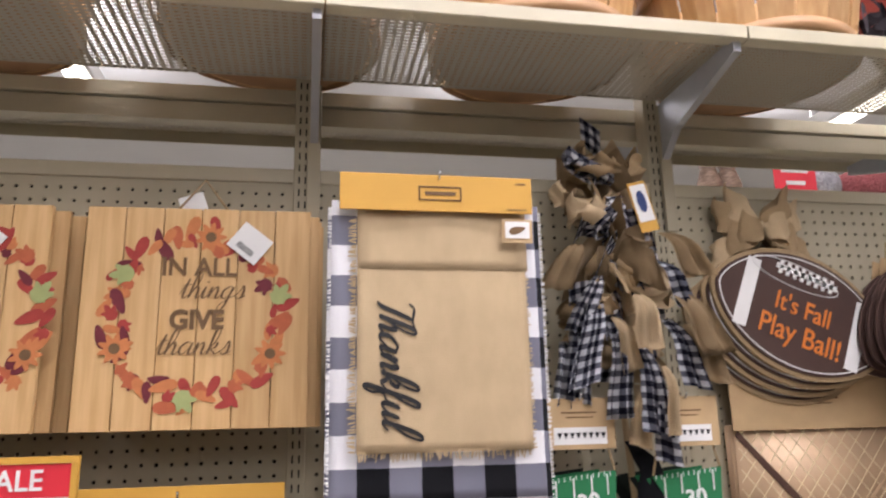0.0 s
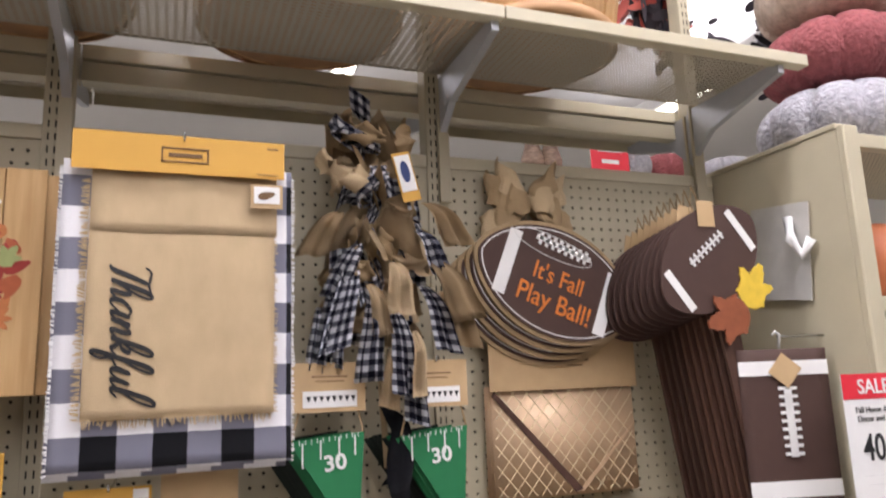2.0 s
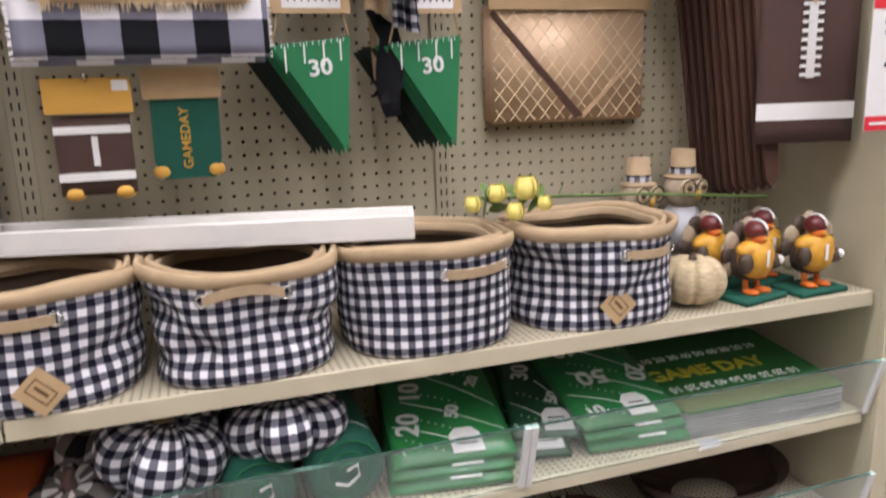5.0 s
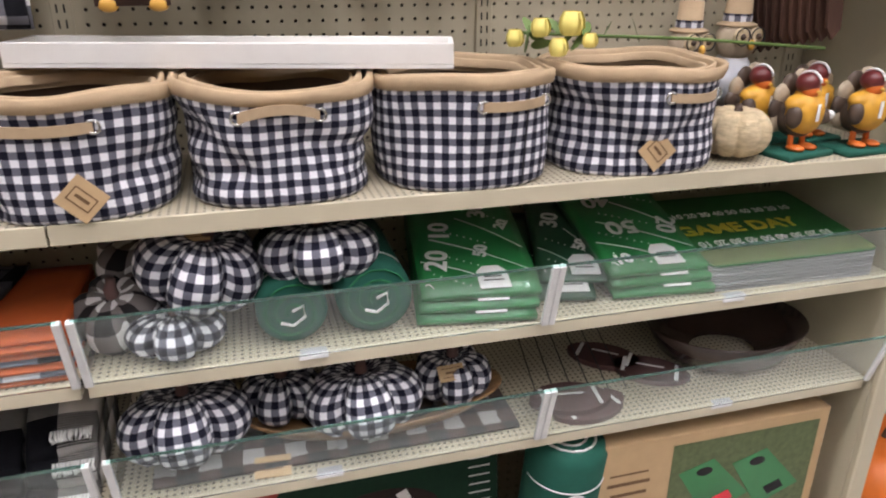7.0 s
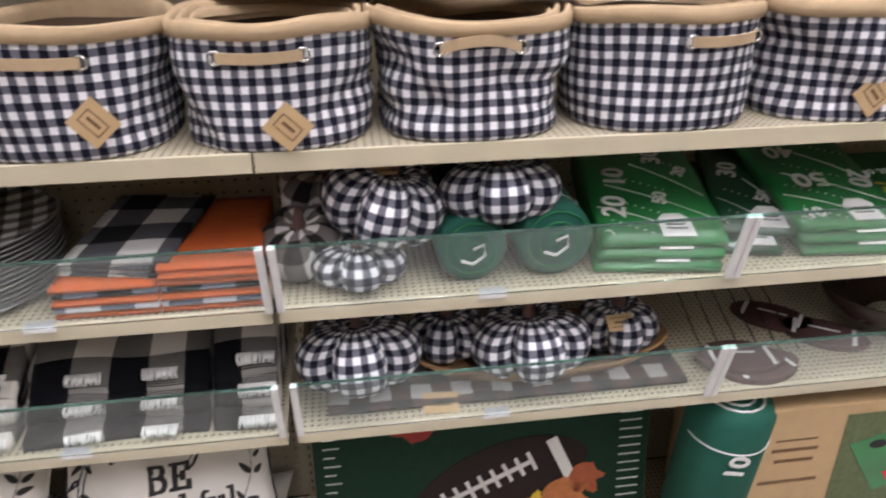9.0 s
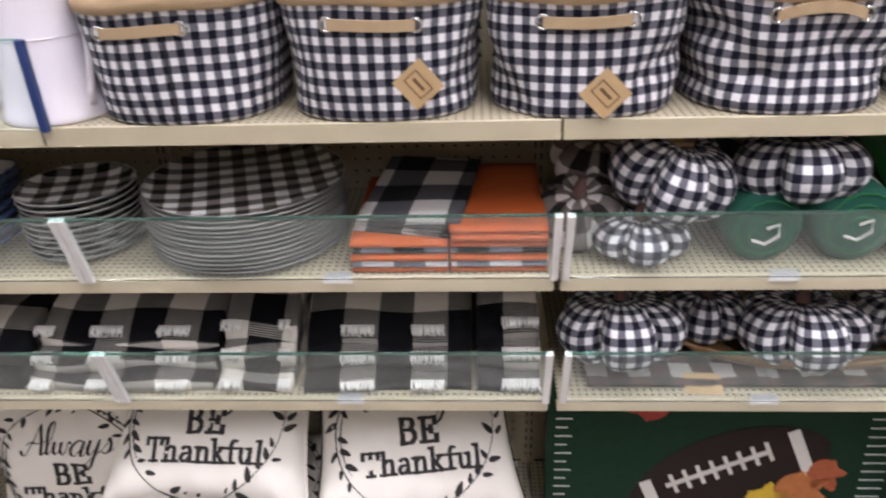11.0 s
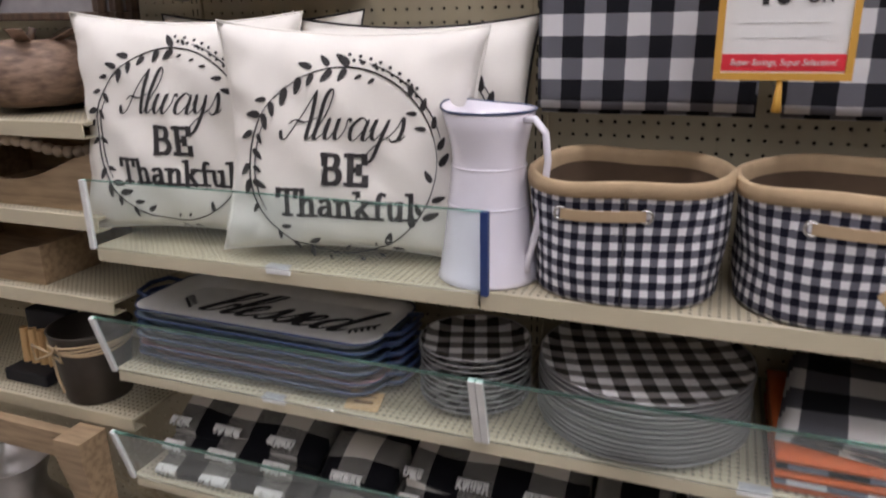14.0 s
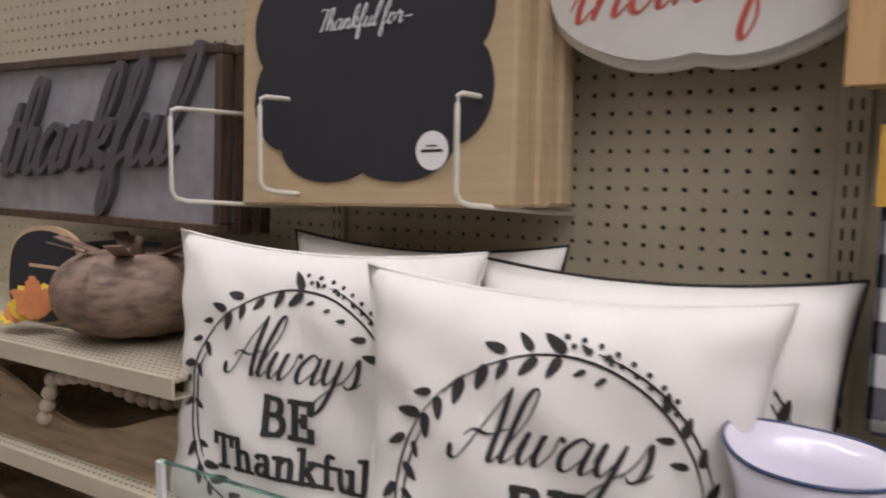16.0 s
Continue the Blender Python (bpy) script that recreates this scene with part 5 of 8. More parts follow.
# ---- copper quilted runner in its card ----
M_COPPER = plain("copper_satin", (0.68, 0.47, 0.29), 0.42, metal=0.15, scale=18, amount=0.2, bump=0.25, fine=60)
M_COPPERLINE = plain("pale_gold_thread", (0.95, 0.78, 0.52), 0.35, metal=0.2, bump=0)
cop = thing("folded_runner", pose(1.038, 1.462, 1.415), "folded copper satin table runner with gold diamonds under a kraft card", "table runner")
part("header_card", box(-0.184, 0.184, -0.008, -0.006, 0.225, 0.335), M_KRAFT, cop, "tan header card")
part("card_print", bars([(-0.06, 0.06, 0.285, 0.290), (-0.045, 0.045, 0.275, 0.277)], -0.0092, -0.0082), M_KRAFTDARK, cop)
for k in range(3):
    part("cloth", box(-0.178 - 0.003 * k, 0.176, 0.0 + 0.0095 * k, 0.009 + 0.0095 * k, 0.0 + 0.003 * k, 0.236, 0.003, seg=2), M_COPPER, cop, "copper satin layer", True)
net = bmesh.new()
for k in range(-6, 14):
    for sgn in (1, -1):
        p0, p1 = (-0.178 + 0.034 * k, 0.0), (-0.178 + 0.034 * k + 0.2 * sgn, 0.234)
        pts = []
        for t in np.linspace(0, 1, 40):
            x, z = p0[0] + (p1[0] - p0[0]) * t, p0[1] + (p1[1] - p0[1]) * t
            if -0.174 < x < 0.172 and 0.004 < z < 0.23:
                pts.append((x, z))
        if len(pts) > 2:
            (xa, za), (xb, zb) = pts[0], pts[-1]
            outline([(xa - 0.0012, za), (xa + 0.0012, za), (xb + 0.0012, zb), (xb - 0.0012, zb)], -0.0006, 0.0002, net)
part("gold_thread", net, M_COPPERLINE, cop, "woven gold diamond lines")
# dark brown strip paints the shade beside the fold
part("flap_edge", outline([(-0.178, 0.215), (-0.172, 0.225), (0.03, 0.012), (0.012, 0.006)], -0.003, -0.0007), M_BROWN2, cop, "dark strip painting the shade along a folded edge")
part("flap_edge", outline([(0.03, 0.006), (0.174, 0.142), (0.174, 0.148), (0.02, 0.010)], -0.0025, -0.0007), M_COPPER, cop, "folded edge")

# ---- football runner, sale card, paper on the end panel ----
fr = thing("football_runner", pose(1.425, 1.222, 1.362, 0, 0, -17), "brown felt football runner with white bands and lacing on a hanger", "table runner")
part("cloth", sheet(-0.098, 0.098, 0.0, 0.345, 0.0, 0.008, 8, 12, lambda x, z: 0.003 * math.sin(20 * x), (0, 0)), M_BROWN, fr, "", True)
part("band", sheet(-0.0985, 0.0985, 0.045, 0.078, -0.0012, 0.001, 8, 2, lambda x, z: 0.003 * math.sin(20 * x)), M_WHITE, fr, "white band")
part("band", sheet(-0.0985, 0.0985, 0.29, 0.32, -0.0012, 0.001, 8, 2, lambda x, z: 0.003 * math.sin(20 * x)), M_WHITE, fr, "white band")
part("lace", bars([(-0.006, 0.010, 0.125, 0.265)] + [(-0.018, 0.022, 0.128 + 0.0165 * k, 0.1345 + 0.0165 * k) for k in range(9)], -0.005, -0.0032), M_WHITE, fr, "white lacing")
part("price_tag", moved(box(-0.026, 0.026, -0.0012, 0.0, -0.026, 0.026), pose(0.0, -0.006, 0.300, 0, 40, 0)), M_KRAFT, fr, "kraft tag turned on its corner")
part("hanger_hook", tube([(0.0, 0.01, 0.34), (0.0, 0.0, 0.375), (-0.008, 0.0, 0.382), (-0.016, 0.0, 0.374)], 0.003, 6), M_CLIP, fr, "white hanger hook", True)
part("hanger_rod", tube([(0.0, 0.01, 0.372), (0.06, 0.06, 0.372), (0.128, 0.03, 0.372)], 0.0025, 6), M_EYELET, fr, "chrome rod from the panel", True)


def sale_card(m, w, h, label):
    ob = thing("sale_sign", m, label, "sale sign", "sale signs")
    c = part("card", box(0, w, 0, 0.002, 0, h), M_WHITE, ob)
    part("band", box(0.0, w, -0.0008, -0.0002, h * 0.815, h), M_RED, c, "red band")
    part("band", box(0.0, w, -0.0008, -0.0002, 0.0, h * 0.10), M_RED, c, "red foot band")
    part("lettering", letters("SALE", h * 0.15, w * 0.46, h * 0.9, -0.001, 0, 0.0006, 0.95), M_WHITE, c, "white words")
    part("lettering", letters("Fall Home & Party", h * 0.062, w * 0.5, h * 0.735, -0.0004, 0, 0.0, 0.95), M_INK, c)
    part("lettering", letters("Decor and Crafts", h * 0.062, w * 0.5, h * 0.67, -0.0004, 0, 0.0, 0.95), M_INK, c)
    part("lettering", letters("40", h * 0.27, w * 0.36, h * 0.455, -0.0004, 0, 0.0008, 0.78), M_INK, c, "large black number")
    part("lettering", letters("%", h * 0.13, w * 0.72, h * 0.52, -0.0004, 0, 0.0004, 0.9), M_INK, c)
    part("lettering", letters("OFF", h * 0.085, w * 0.73, h * 0.40, -0.0004, 0, 0.0005, 0.9), M_INK, c)
    part("small_print", bars([(w * 0.16, w * 0.84, h * 0.265, h * 0.268), (w * 0.2, w * 0.8, h * 0.20, h * 0.203)], -0.0006, -0.0001), M_CLIP, c)
    part("small_print", bars([(w * 0.06, w * 0.45, h * 0.04, h * 0.06), (w * 0.52, w * 0.92, h * 0.04, h * 0.06)], -0.0016, -0.0009), M_WHITE, c)
    return ob


sc = sale_card(pose(1.440, 1.098, 1.388, 0, 0, -4), 0.165, 0.262, "red and white sale card fixed to the end panel")
part("holder", box(0.1, 0.13, 0.0022, 0.006, 0.0, 0.262), M_CLIP, sc, "clear plastic holder")
sheet_paper = thing("paper_sheet", pose(1.541, 1.30, 1.93), "grey cardboard sheet with a white paper loop on the end panel", "paper")
part("sheet", moved(box(-0.0045, -0.0025, -0.085, 0.085, -0.11, 0.11), pose(0, 0, 0, 6, 0, 0)), plain("grey_card", (0.55, 0.53, 0.49), 0.7), sheet_paper)
part("paper_loop", moved(tube([(-0.02, 0, 0.09), (-0.03, -0.01, 0.04), (-0.022, -0.03, 0.0), (-0.012, -0.05, 0.035)], 0.012, 8), pose(0, -0.05, -0.02)), M_WHITE, sheet_paper, "curled white paper", True)

# ---- small carded goods under the runner ----
sock = thing("carded_socks", pose(0.137, 1.315, 1.345), "brown football socks on a mustard card", "socks")
part("header_card", box(-0.062, 0.062, -0.006, -0.004, 0.125, 0.178), M_GOLD, sock)
part("body", sheet(-0.054, 0.054, 0.0, 0.122, 0.0, 0.016, 6, 6, lambda x, z: 0.002 * math.sin(60 * z)), M_BROWN, sock, "", True)
part("band", box(-0.0545, 0.0545, -0.003, 0.0005, 0.094, 0.106), M_WHITE, sock, "white band")
part("band", box(-0.0545, 0.0545, -0.003, 0.0005, 0.022, 0.035), M_WHITE, sock, "white band")
part("band", box(-0.003, 0.006, -0.003, 0.0005, 0.045, 0.09), M_WHITE, sock, "white stripe")
for sx in (-0.036, 0.036):
    part("toe", ball(0.016, (sx, 0.006, 0.002), (1, 0.6, 0.7)), M_GOLD, sock, "mustard toe", True)
part("price_label", box(0.035, 0.058, -0.0068, -0.0061, 0.158, 0.174), M_WHITE, sock, "white bar code label")
peg_hook(sock, 0.0, 0.172, 0.18)
cz = thing("carded_socks", pose(0.272, 1.335, 1.36), "dark green socks on a kraft card", "socks")
part("header_card", box(-0.06, 0.06, -0.006, -0.004, 0.128, 0.176), M_KRAFT, cz)
part("body", outline([(-0.05, 0.128), (0.055, 0.128), (0.052, 0.03), (0.04, 0.0), (-0.04, 0.0), (-0.052, 0.03)], 0.0, 0.014), M_DKGREEN, cz)
part("lettering", letters("GAMEDAY", 0.021, 0.0, 0.065, -0.0005, 0, 0.0003, 1.0, 90), M_GOLD, cz, "mustard word printed upwards")
for sx in (-0.042, 0.042):
    part("toe", ball(0.014, (sx, 0.004, 0.012), (1, 0.6, 0.8)), M_GOLD, cz, "mustard toe", True)

# ---- on the basket shelf ----
tray = thing("wooden_tray", pose(-0.07, 1.36, S1 + 0.188, 0, 0, -15), "long white painted wooden tray resting across the baskets", "tray")
TL, TD, TH = 0.70, 0.105, 0.038
part("base", box(0, TL, 0, TD, 0, 0.006), M_WHITEPAINT, tray)
part("side", box(0, TL, 0, 0.009, 0.0062, TH, 0.001), M_WHITEPAINT, tray)
part("side", box(0, TL, TD - 0.009, TD, 0.0062, TH, 0.001), M_WHITEPAINT, tray)
part("end", box(0, 0.009, 0.0092, TD - 0.0092, 0.0062, TH, 0.001), M_WHITEPAINT, tray)
part("end", box(TL - 0.009, TL, 0.0092, TD - 0.0092, 0.0062, TH, 0.001), M_WHITEPAINT, tray)

M_PETAL = plain("yellow_petal", (0.84, 0.72, 0.20), 0.6, scale=50, amount=0.15, bump=0.2)
M_STEMG = plain("green_stem", (0.12, 0.19, 0.05), 0.6, scale=50, amount=0.2)
fl = thing("artificial_flowers", pose(0.755, 1.275, S1 + 0.178), "yellow artificial rose spray lying across a basket", "flowers")
rf = random.Random(4)
part("stem", tube([(0.0, 0.02, 0.05), (0.15, 0.03, 0.04), (0.35, 0.03, 0.03), (0.62, -0.02, 0.01)], 0.0032, 6), M_STEMG, fl, "", True)
for bx, by, bz, br in ((-0.02, -0.02, 0.045, 0.017), (0.03, -0.01, 0.060, 0.019), (0.085, -0.015, 0.066, 0.025), (0.045, -0.055, 0.032, 0.018), (0.11, -0.04, 0.04, 0.015)):
    bloom = part("bloom", ball(br * 0.6, (bx, by, bz), (0.9, 0.9, 1.2), 10, 8), M_PETAL, fl, "yellow rose bloom", True)
    for k in range(9):
        a = k * 2.4
        r = br * (0.55 + 0.05 * k)
        rows = []
        for i in range(4):
            h = br * (-0.9 + 0.62 * i)
            rows.append([(bx + (r * (0.75, 1.05, 1.0, 0.72)[i]) * math.cos(a + d), by + (r * (0.75, 1.05, 1.0, 0.72)[i]) * math.sin(a + d), bz + h * 0.85) for d in (-0.6, -0.2, 0.2, 0.6)])
        part("petal", loft(rows, closed=False), M_PETAL, bloom, "", True)
for k in range(14):
    x0, z0 = rf.uniform(-0.02, 0.22), rf.uniform(0.03, 0.06)
    lf = flat_shape(leaf_pts(0, 0, rf.uniform(0.016, 0.028), 0), 0)
    part("leaf", moved(lf, pose(x0, rf.uniform(-0.02, 0.05), z0, rf.uniform(20, 90), rf.uniform(-60, 60), rf.uniform(0, 360))), M_STEMG, fl)

M_RAFFIA = plain("raffia", (0.56, 0.45, 0.28), 0.85, scale=45, amount=0.6, bump=1.0, fine=130, stretch=(1, 1, 3), deep=0.004)
pumpkin(pose(1.165, 1.21, S1, 0, 0, 15), "woven natural raffia pumpkin on the shelf", 0.066, 0.098, 8, M_RAFFIA, M_DARKWOOD, depth=0.2, stem_h=0.012)

M_FEATHER = plain("owl_feather", (0.42, 0.34, 0.24), 0.9, scale=40, amount=0.5, bump=0.6, fine=200)
M_TURKEY = plain("turkey_jersey", (0.60, 0.31, 0.03), 0.5, scale=60, amount=0.3, bump=0.2)
M_TURKEYDARK = plain("turkey_plume", (0.07, 0.045, 0.03), 0.55, scale=30, amount=0.4)
M_HELMET = plain("helmet_maroon", (0.12, 0.02, 0.02), 0.3)
M_FEET = plain("orange_feet", (0.65, 0.15, 0.02), 0.5)
for ox, ow in ((1.170, 0.86), (1.282, 0.9)):
    pieces = [(box(-0.05, 0.05, -0.03, 0.03, 0, 0.05, 0.006), M_DARKWOOD), (ball(0.042, (0, 0, 0.105), (1, 0.9, 1.35)), M_GING_FINE), (ball(0.04, (0, -0.005, 0.178), (1.1, 0.9, 1)), M_FEATHER),
              (ball(0.017, (-0.018, -0.034, 0.186), (1, 0.4, 1)), M_RAFFIA), (ball(0.017, (0.018, -0.034, 0.186), (1, 0.4, 1)), M_RAFFIA), (ball(0.006, (-0.018, -0.040, 0.186)), M_DARKWOOD), (ball(0.006, (0.018, -0.040, 0.186)), M_DARKWOOD), (tube([(-0.018 + 0.016 * math.cos(q), -0.041, 0.186 + 0.016 * math.sin(q)) for q in [k * math.pi / 8 for k in range(16)]], 0.0013, 5, True), M_INK), (tube([(0.018 + 0.016 * math.cos(q), -0.041, 0.186 + 0.016 * math.sin(q)) for q in [k * math.pi / 8 for k in range(16)]], 0.0013, 5, True), M_INK),
              (ball(0.007, (0, -0.045, 0.172), (0.8, 1, 1.4)), M_GOLD), (lathe([(0.0, 0.206), (0.038, 0.203), (0.037, 0.207), (0.026, 0.212), (0.023, 0.26), (0.0, 0.262)], 20), M_TAN), (lathe([(0.0265, 0.212), (0.0262, 0.226)], 20), M_GING_FINE)]
    figure("owl_figurine", pieces, pose(ox, 1.405, S1, 0, 0, 6) @ Matrix.Scale(ow * 1.2, 4), "scarecrow owl figurine in a straw hat on a dark block", "figurine", "owl figurines")
for tx, ty, tr in ((1.292, 1.192, 12), (1.432, 1.185, 4), (1.262, 1.285, 14), (1.395, 1.285, 8)):
    pieces = [(box(-0.062, 0.062, -0.04, 0.045, 0, 0.012, 0.003), M_DKGREEN)]
    for sx in (-0.016, 0.018):
        pieces += [(tube([(sx, 0, 0.012), (sx, 0.002, 0.05)], 0.006, 6), M_FEET), (ball(0.013, (sx, -0.012, 0.017), (1.1, 1.5, 0.5), 10, 6), M_FEET)]
    pieces += [(ball(0.040, (0, -0.006, 0.082), (1.0, 0.8, 1.05)), M_TURKEY), (ball(0.040, (0.008, 0.016, 0.072), (1.15, 0.7, 1.0)), M_TURKEYDARK), (ball(0.0155, (-0.004, -0.013, 0.124)), M_FEET), (ball(0.0215, (-0.004, -0.006, 0.137), (1, 1.05, 0.9)), M_HELMET), (tube([(-0.004, -0.008 - 0.0255 * math.cos(q), 0.134 + 0.0245 * math.sin(q)) for q in [0.25 + 0.28 * k for k in range(9)]], 0.0025, 5), M_WHITE), (ball(0.033, (0, -0.004, 0.100), (1.45, 0.75, 0.6)), M_TURKEY), (ball(0.030, (0.0, 0.004, 0.052), (0.95, 0.85, 0.6)), M_TURKEYDARK), (ball(0.0095, (0.036, -0.034, 0.080), (0.5, 0.9, 0.9)), M_WHITE), (ball(0.0042, (-0.004, -0.030, 0.124), (1, 1.3, 0.8), 8, 6), M_GOLD), (ball(0.017, (-0.036, -0.012, 0.078), (0.8, 0.9, 1.3)), M_TURKEYDARK),
               (ball(0.017, (0.032, -0.022, 0.075), (1.3, 0.9, 0.9)), M_TURKEYDARK), (letters("1", 0.040, -0.006, 0.086, -0.0385, 0, 0.0022), M_WHITE)]
    for k in range(9):
        a = -0.5 + k * (math.pi + 1.0) / 8
        pieces.append((ball(0.044, (0.020 + 0.052 * math.cos(a), 0.030, 0.086 + 0.050 * math.sin(a)), (0.5, 0.2, 0.5), 10, 6), M_TURKEYDARK if k % 2 else M_FEATHER))
    figure("turkey_figurine", pieces, pose(tx, ty, S1, 0, 0, tr), "painted turkey figurine in an orange jersey on a green base", "figurine", "turkey figurines")


# ---- printed pillows ----
def pillow(m, label, half=0.222, squash=0.93, fat=0.062, printed=True, seed=0, group="printed pillows", edge=None, lift=0.0):
    ob = thing("throw_pillow", m, label, "pillow", group)
    rnd = random.Random(seed)
    ph = [rnd.uniform(0, 6) for _ in range(4)]

    def bulge(u, v):
        q = max(0.0, (1 - u ** 4) * (1 - v ** 4))
        edge_tuck = 0.006 * math.sin(17 * u + ph[3]) * math.exp(-((1 - abs(v)) / 0.22) ** 2) + 0.005 * math.sin(15 * v + ph[0]) * math.exp(-((1 - abs(u)) / 0.2) ** 2)
        ears = 0.012 * math.exp(-(((1 - abs(u)) ** 2 + (1 - abs(v)) ** 2) / 0.02))
        return fat * q ** 0.55 + (edge_tuck - ears * 0.5) * min(1.0, 3 * q) + 0.0035 * math.sin(5 * u + ph[0]) * math.sin(4 * v + ph[1]) * q + 0.003 * math.sin(9 * (u + v) + ph[2]) * q

    def spot(u, v):
        """Where the seam pulls in between the pointed corners."""
        return half * u * (1 - 0.11 * (1 - v * v)), squash * (half + half * v * (1 - 0.10 * (1 - u * u)))

    n = 30
    bm = bmesh.new()
    for side in (-1, 1):
        g = [[bm.verts.new((spot(-1 + 2 * i / n, -1 + 2 * k / n)[0], side * bulge(-1 + 2 * i / n, -1 + 2 * k / n), spot(-1 + 2 * i / n, -1 + 2 * k / n)[1])) for i in range(n + 1)] for k in range(n + 1)]
        for k in range(n):
            for i in range(n):
                q = (g[k][i], g[k][i + 1], g[k + 1][i + 1], g[k + 1][i])
                bm.faces.new(q if side < 0 else q[::-1])
    bmesh.ops.remove_doubles(bm, verts=list(bm.verts), dist=0.0004)
    part("cover", bm, M_COTTON, ob, "off-white cotton cover", True)
    seam = [(*(spot(math.cos(a) * min(1 / max(abs(math.cos(a)), 1e-6), 1 / max(abs(math.sin(a)), 1e-6)), math.sin(a) * min(1 / max(abs(math.cos(a)), 1e-6), 1 / max(abs(math.sin(a)), 1e-6)))),) for a in [2 * math.pi * i / 64 for i in range(64)]]
    part("piping", tube([(x, 0, z) for x, z in seam], 0.0028, 6, True), edge or M_COTTON, ob, "sewn edge", True)
    if not printed:
        return ob

    def on(x, z):
        """The cover's front, a hair proud, at a place of the print."""
        u, v = x / half, (z / squash - half) / half
        for _ in range(3):
            u, v = x / half / (1 - 0.11 * (1 - v * v)), (z / squash - half) / half / (1 - 0.10 * (1 - u * u))
            u, v = max(-0.99, min(0.99, u)), max(-0.99, min(0.99, v))
        return -bulge(u, v) - 0.0016

    part("lettering", written("Always", 0.036, 0.004, 0.230 + lift, 0, 0.30, 0.19, 0.06, 0.96, on=on), M_PRINT, ob, "dark brush script word")
    part("lettering", written("BE", 0.031, 0.010, 0.156 + lift, 0, 0.0, 0.30, 0.26, 1.12, on=on, font=SLAB, gap=0.14), M_PRINT, ob, "dark slab serif word")
    part("lettering", written("Thankful", 0.028, 0.010, 0.099 + lift, 0, 0.0, 0.26, 0.24, 1.14, on=on, font=SLAB, gap=0.07), M_PRINT, ob, "dark slab serif word")
    wr = bmesh.new()
    cz, R = 0.170 + lift, 0.156
    for i in range(34):
        a = 2 * math.pi * (i + 0.5) / 34 + rnd.uniform(-0.03, 0.03)
        for sgn in (1, -1):
            if rnd.random() < 0.3:
                continue
            r = R + sgn * 0.012
            small = 0.5 if 0.9 < (a % 6.28) < 1.5 or 4.4 < (a % 6.28) < 5.2 else 1.0
            size = rnd.uniform(0.009, 0.015) * small
            flat_shape(leaf_pts(r * math.cos(a), cz + r * math.sin(a), size, math.degrees(a) + 90 + sgn * rnd.uniform(-60, -30)), 0, on, wr)
    for i in range(16):
        a = 0.75 + 0.05 * i
        flat_shape(ellipse((R + 0.012 + 0.008 * (i % 2)) * math.cos(a), cz + (R + 0.012 + 0.008 * (i % 2)) * math.sin(a), 0.003, 0.003, 8), 0, on, wr)
    tagged(part("leaf_print", wr, M_PRINT, ob, "printed ring of dark leaves"), kind="stuff")
    for a0, a1, grow in ((0.0, 2.4, 0.0), (2.2, 4.4, 0.002), (4.2, 6.3, 0.0), (0.3, 1.3, 0.010), (2.7, 3.7, -0.008)):
        run = [a0 + (a1 - a0) * i / 24 for i in range(25)]
        pts = [((R + grow + 0.004 * math.sin(2 * a)) * math.cos(a), cz + (R + grow + 0.004 * math.sin(2 * a)) * math.sin(a)) for a in run]
        part("vine_print", tube([(x, on(x, z) + 0.0006, z) for x, z in pts], lambda u: 0.0006 + 0.0009 * math.sin(math.pi * u), 4), M_PRINT, ob, "thin printed vine")
    return ob


PL = "white cotton pillow printed with words and a leaf wreath"
pillow(pose(-1.028, 1.216, S1 + 0.004, -5, 2, 13), "white cotton pillow with printed words and leaf wreath on shelf", seed=1, half=0.230, squash=0.85, lift=-0.006)
pillow(pose(-1.375, 1.232, S1 + 0.004, -5, 1, 8), PL, seed=2, half=0.234, squash=0.885, lift=0.024)
pillow(pose(-0.955, 1.335, S1 + 0.004, -6, 0, 6), "white cotton pillow leaning behind another", seed=3, half=0.222, squash=0.9, edge=M_INK, lift=0.01)
pillow(pose(-1.30, 1.37, S1 + 0.004, -5, 0, 4), "white cotton pillow leaning against the pegboard", printed=False, seed=4, half=0.222, edge=M_INK)
pillow(pose(-1.02, 1.30, 0.066, -10, 0, 2), PL, seed=5, half=0.205)
pillow(pose(-0.665, 1.125, 0.288, -50, 0, -2), "white printed pillow lying back on stacked pillows", seed=6, half=0.212)
pillow(pose(-0.235, 1.130, 0.258, -52, 0, 8), "white printed pillow with dark edge lying back on stacked pillows", seed=7, half=0.212, edge=M_INK)
for px, pz, ps in ((-0.64, 0.107, 8), (-0.22, 0.107, 9), (-0.63, 0.195, 10), (-0.23, 0.193, 11)):
    pillow(pose(px, 1.085, pz, -89, 0, 0), "white cotton pillow lying flat under other pillows", seed=ps, half=0.19, fat=0.044)

# ---- enamel pitcher ----
pit = thing("pitcher", pose(-0.772, 1.212, S1, 0, 0, -24) @ Matrix.Diagonal((0.88, 0.88, 0.975, 1)), "tall white enamel pitcher with a dark rim", "pitcher")
prof = [(0.090, 0.0), (0.094, 0.004), (0.090, 0.012), (0.082, 0.06), (0.074, 0.12), (0.0665, 0.18), (0.065, 0.196), (0.0665, 0.212), (0.073, 0.242), (0.082, 0.272)]


def spout(t):
    return 1 + 0.12 * max(0.0, math.cos(t - math.pi)) ** 3


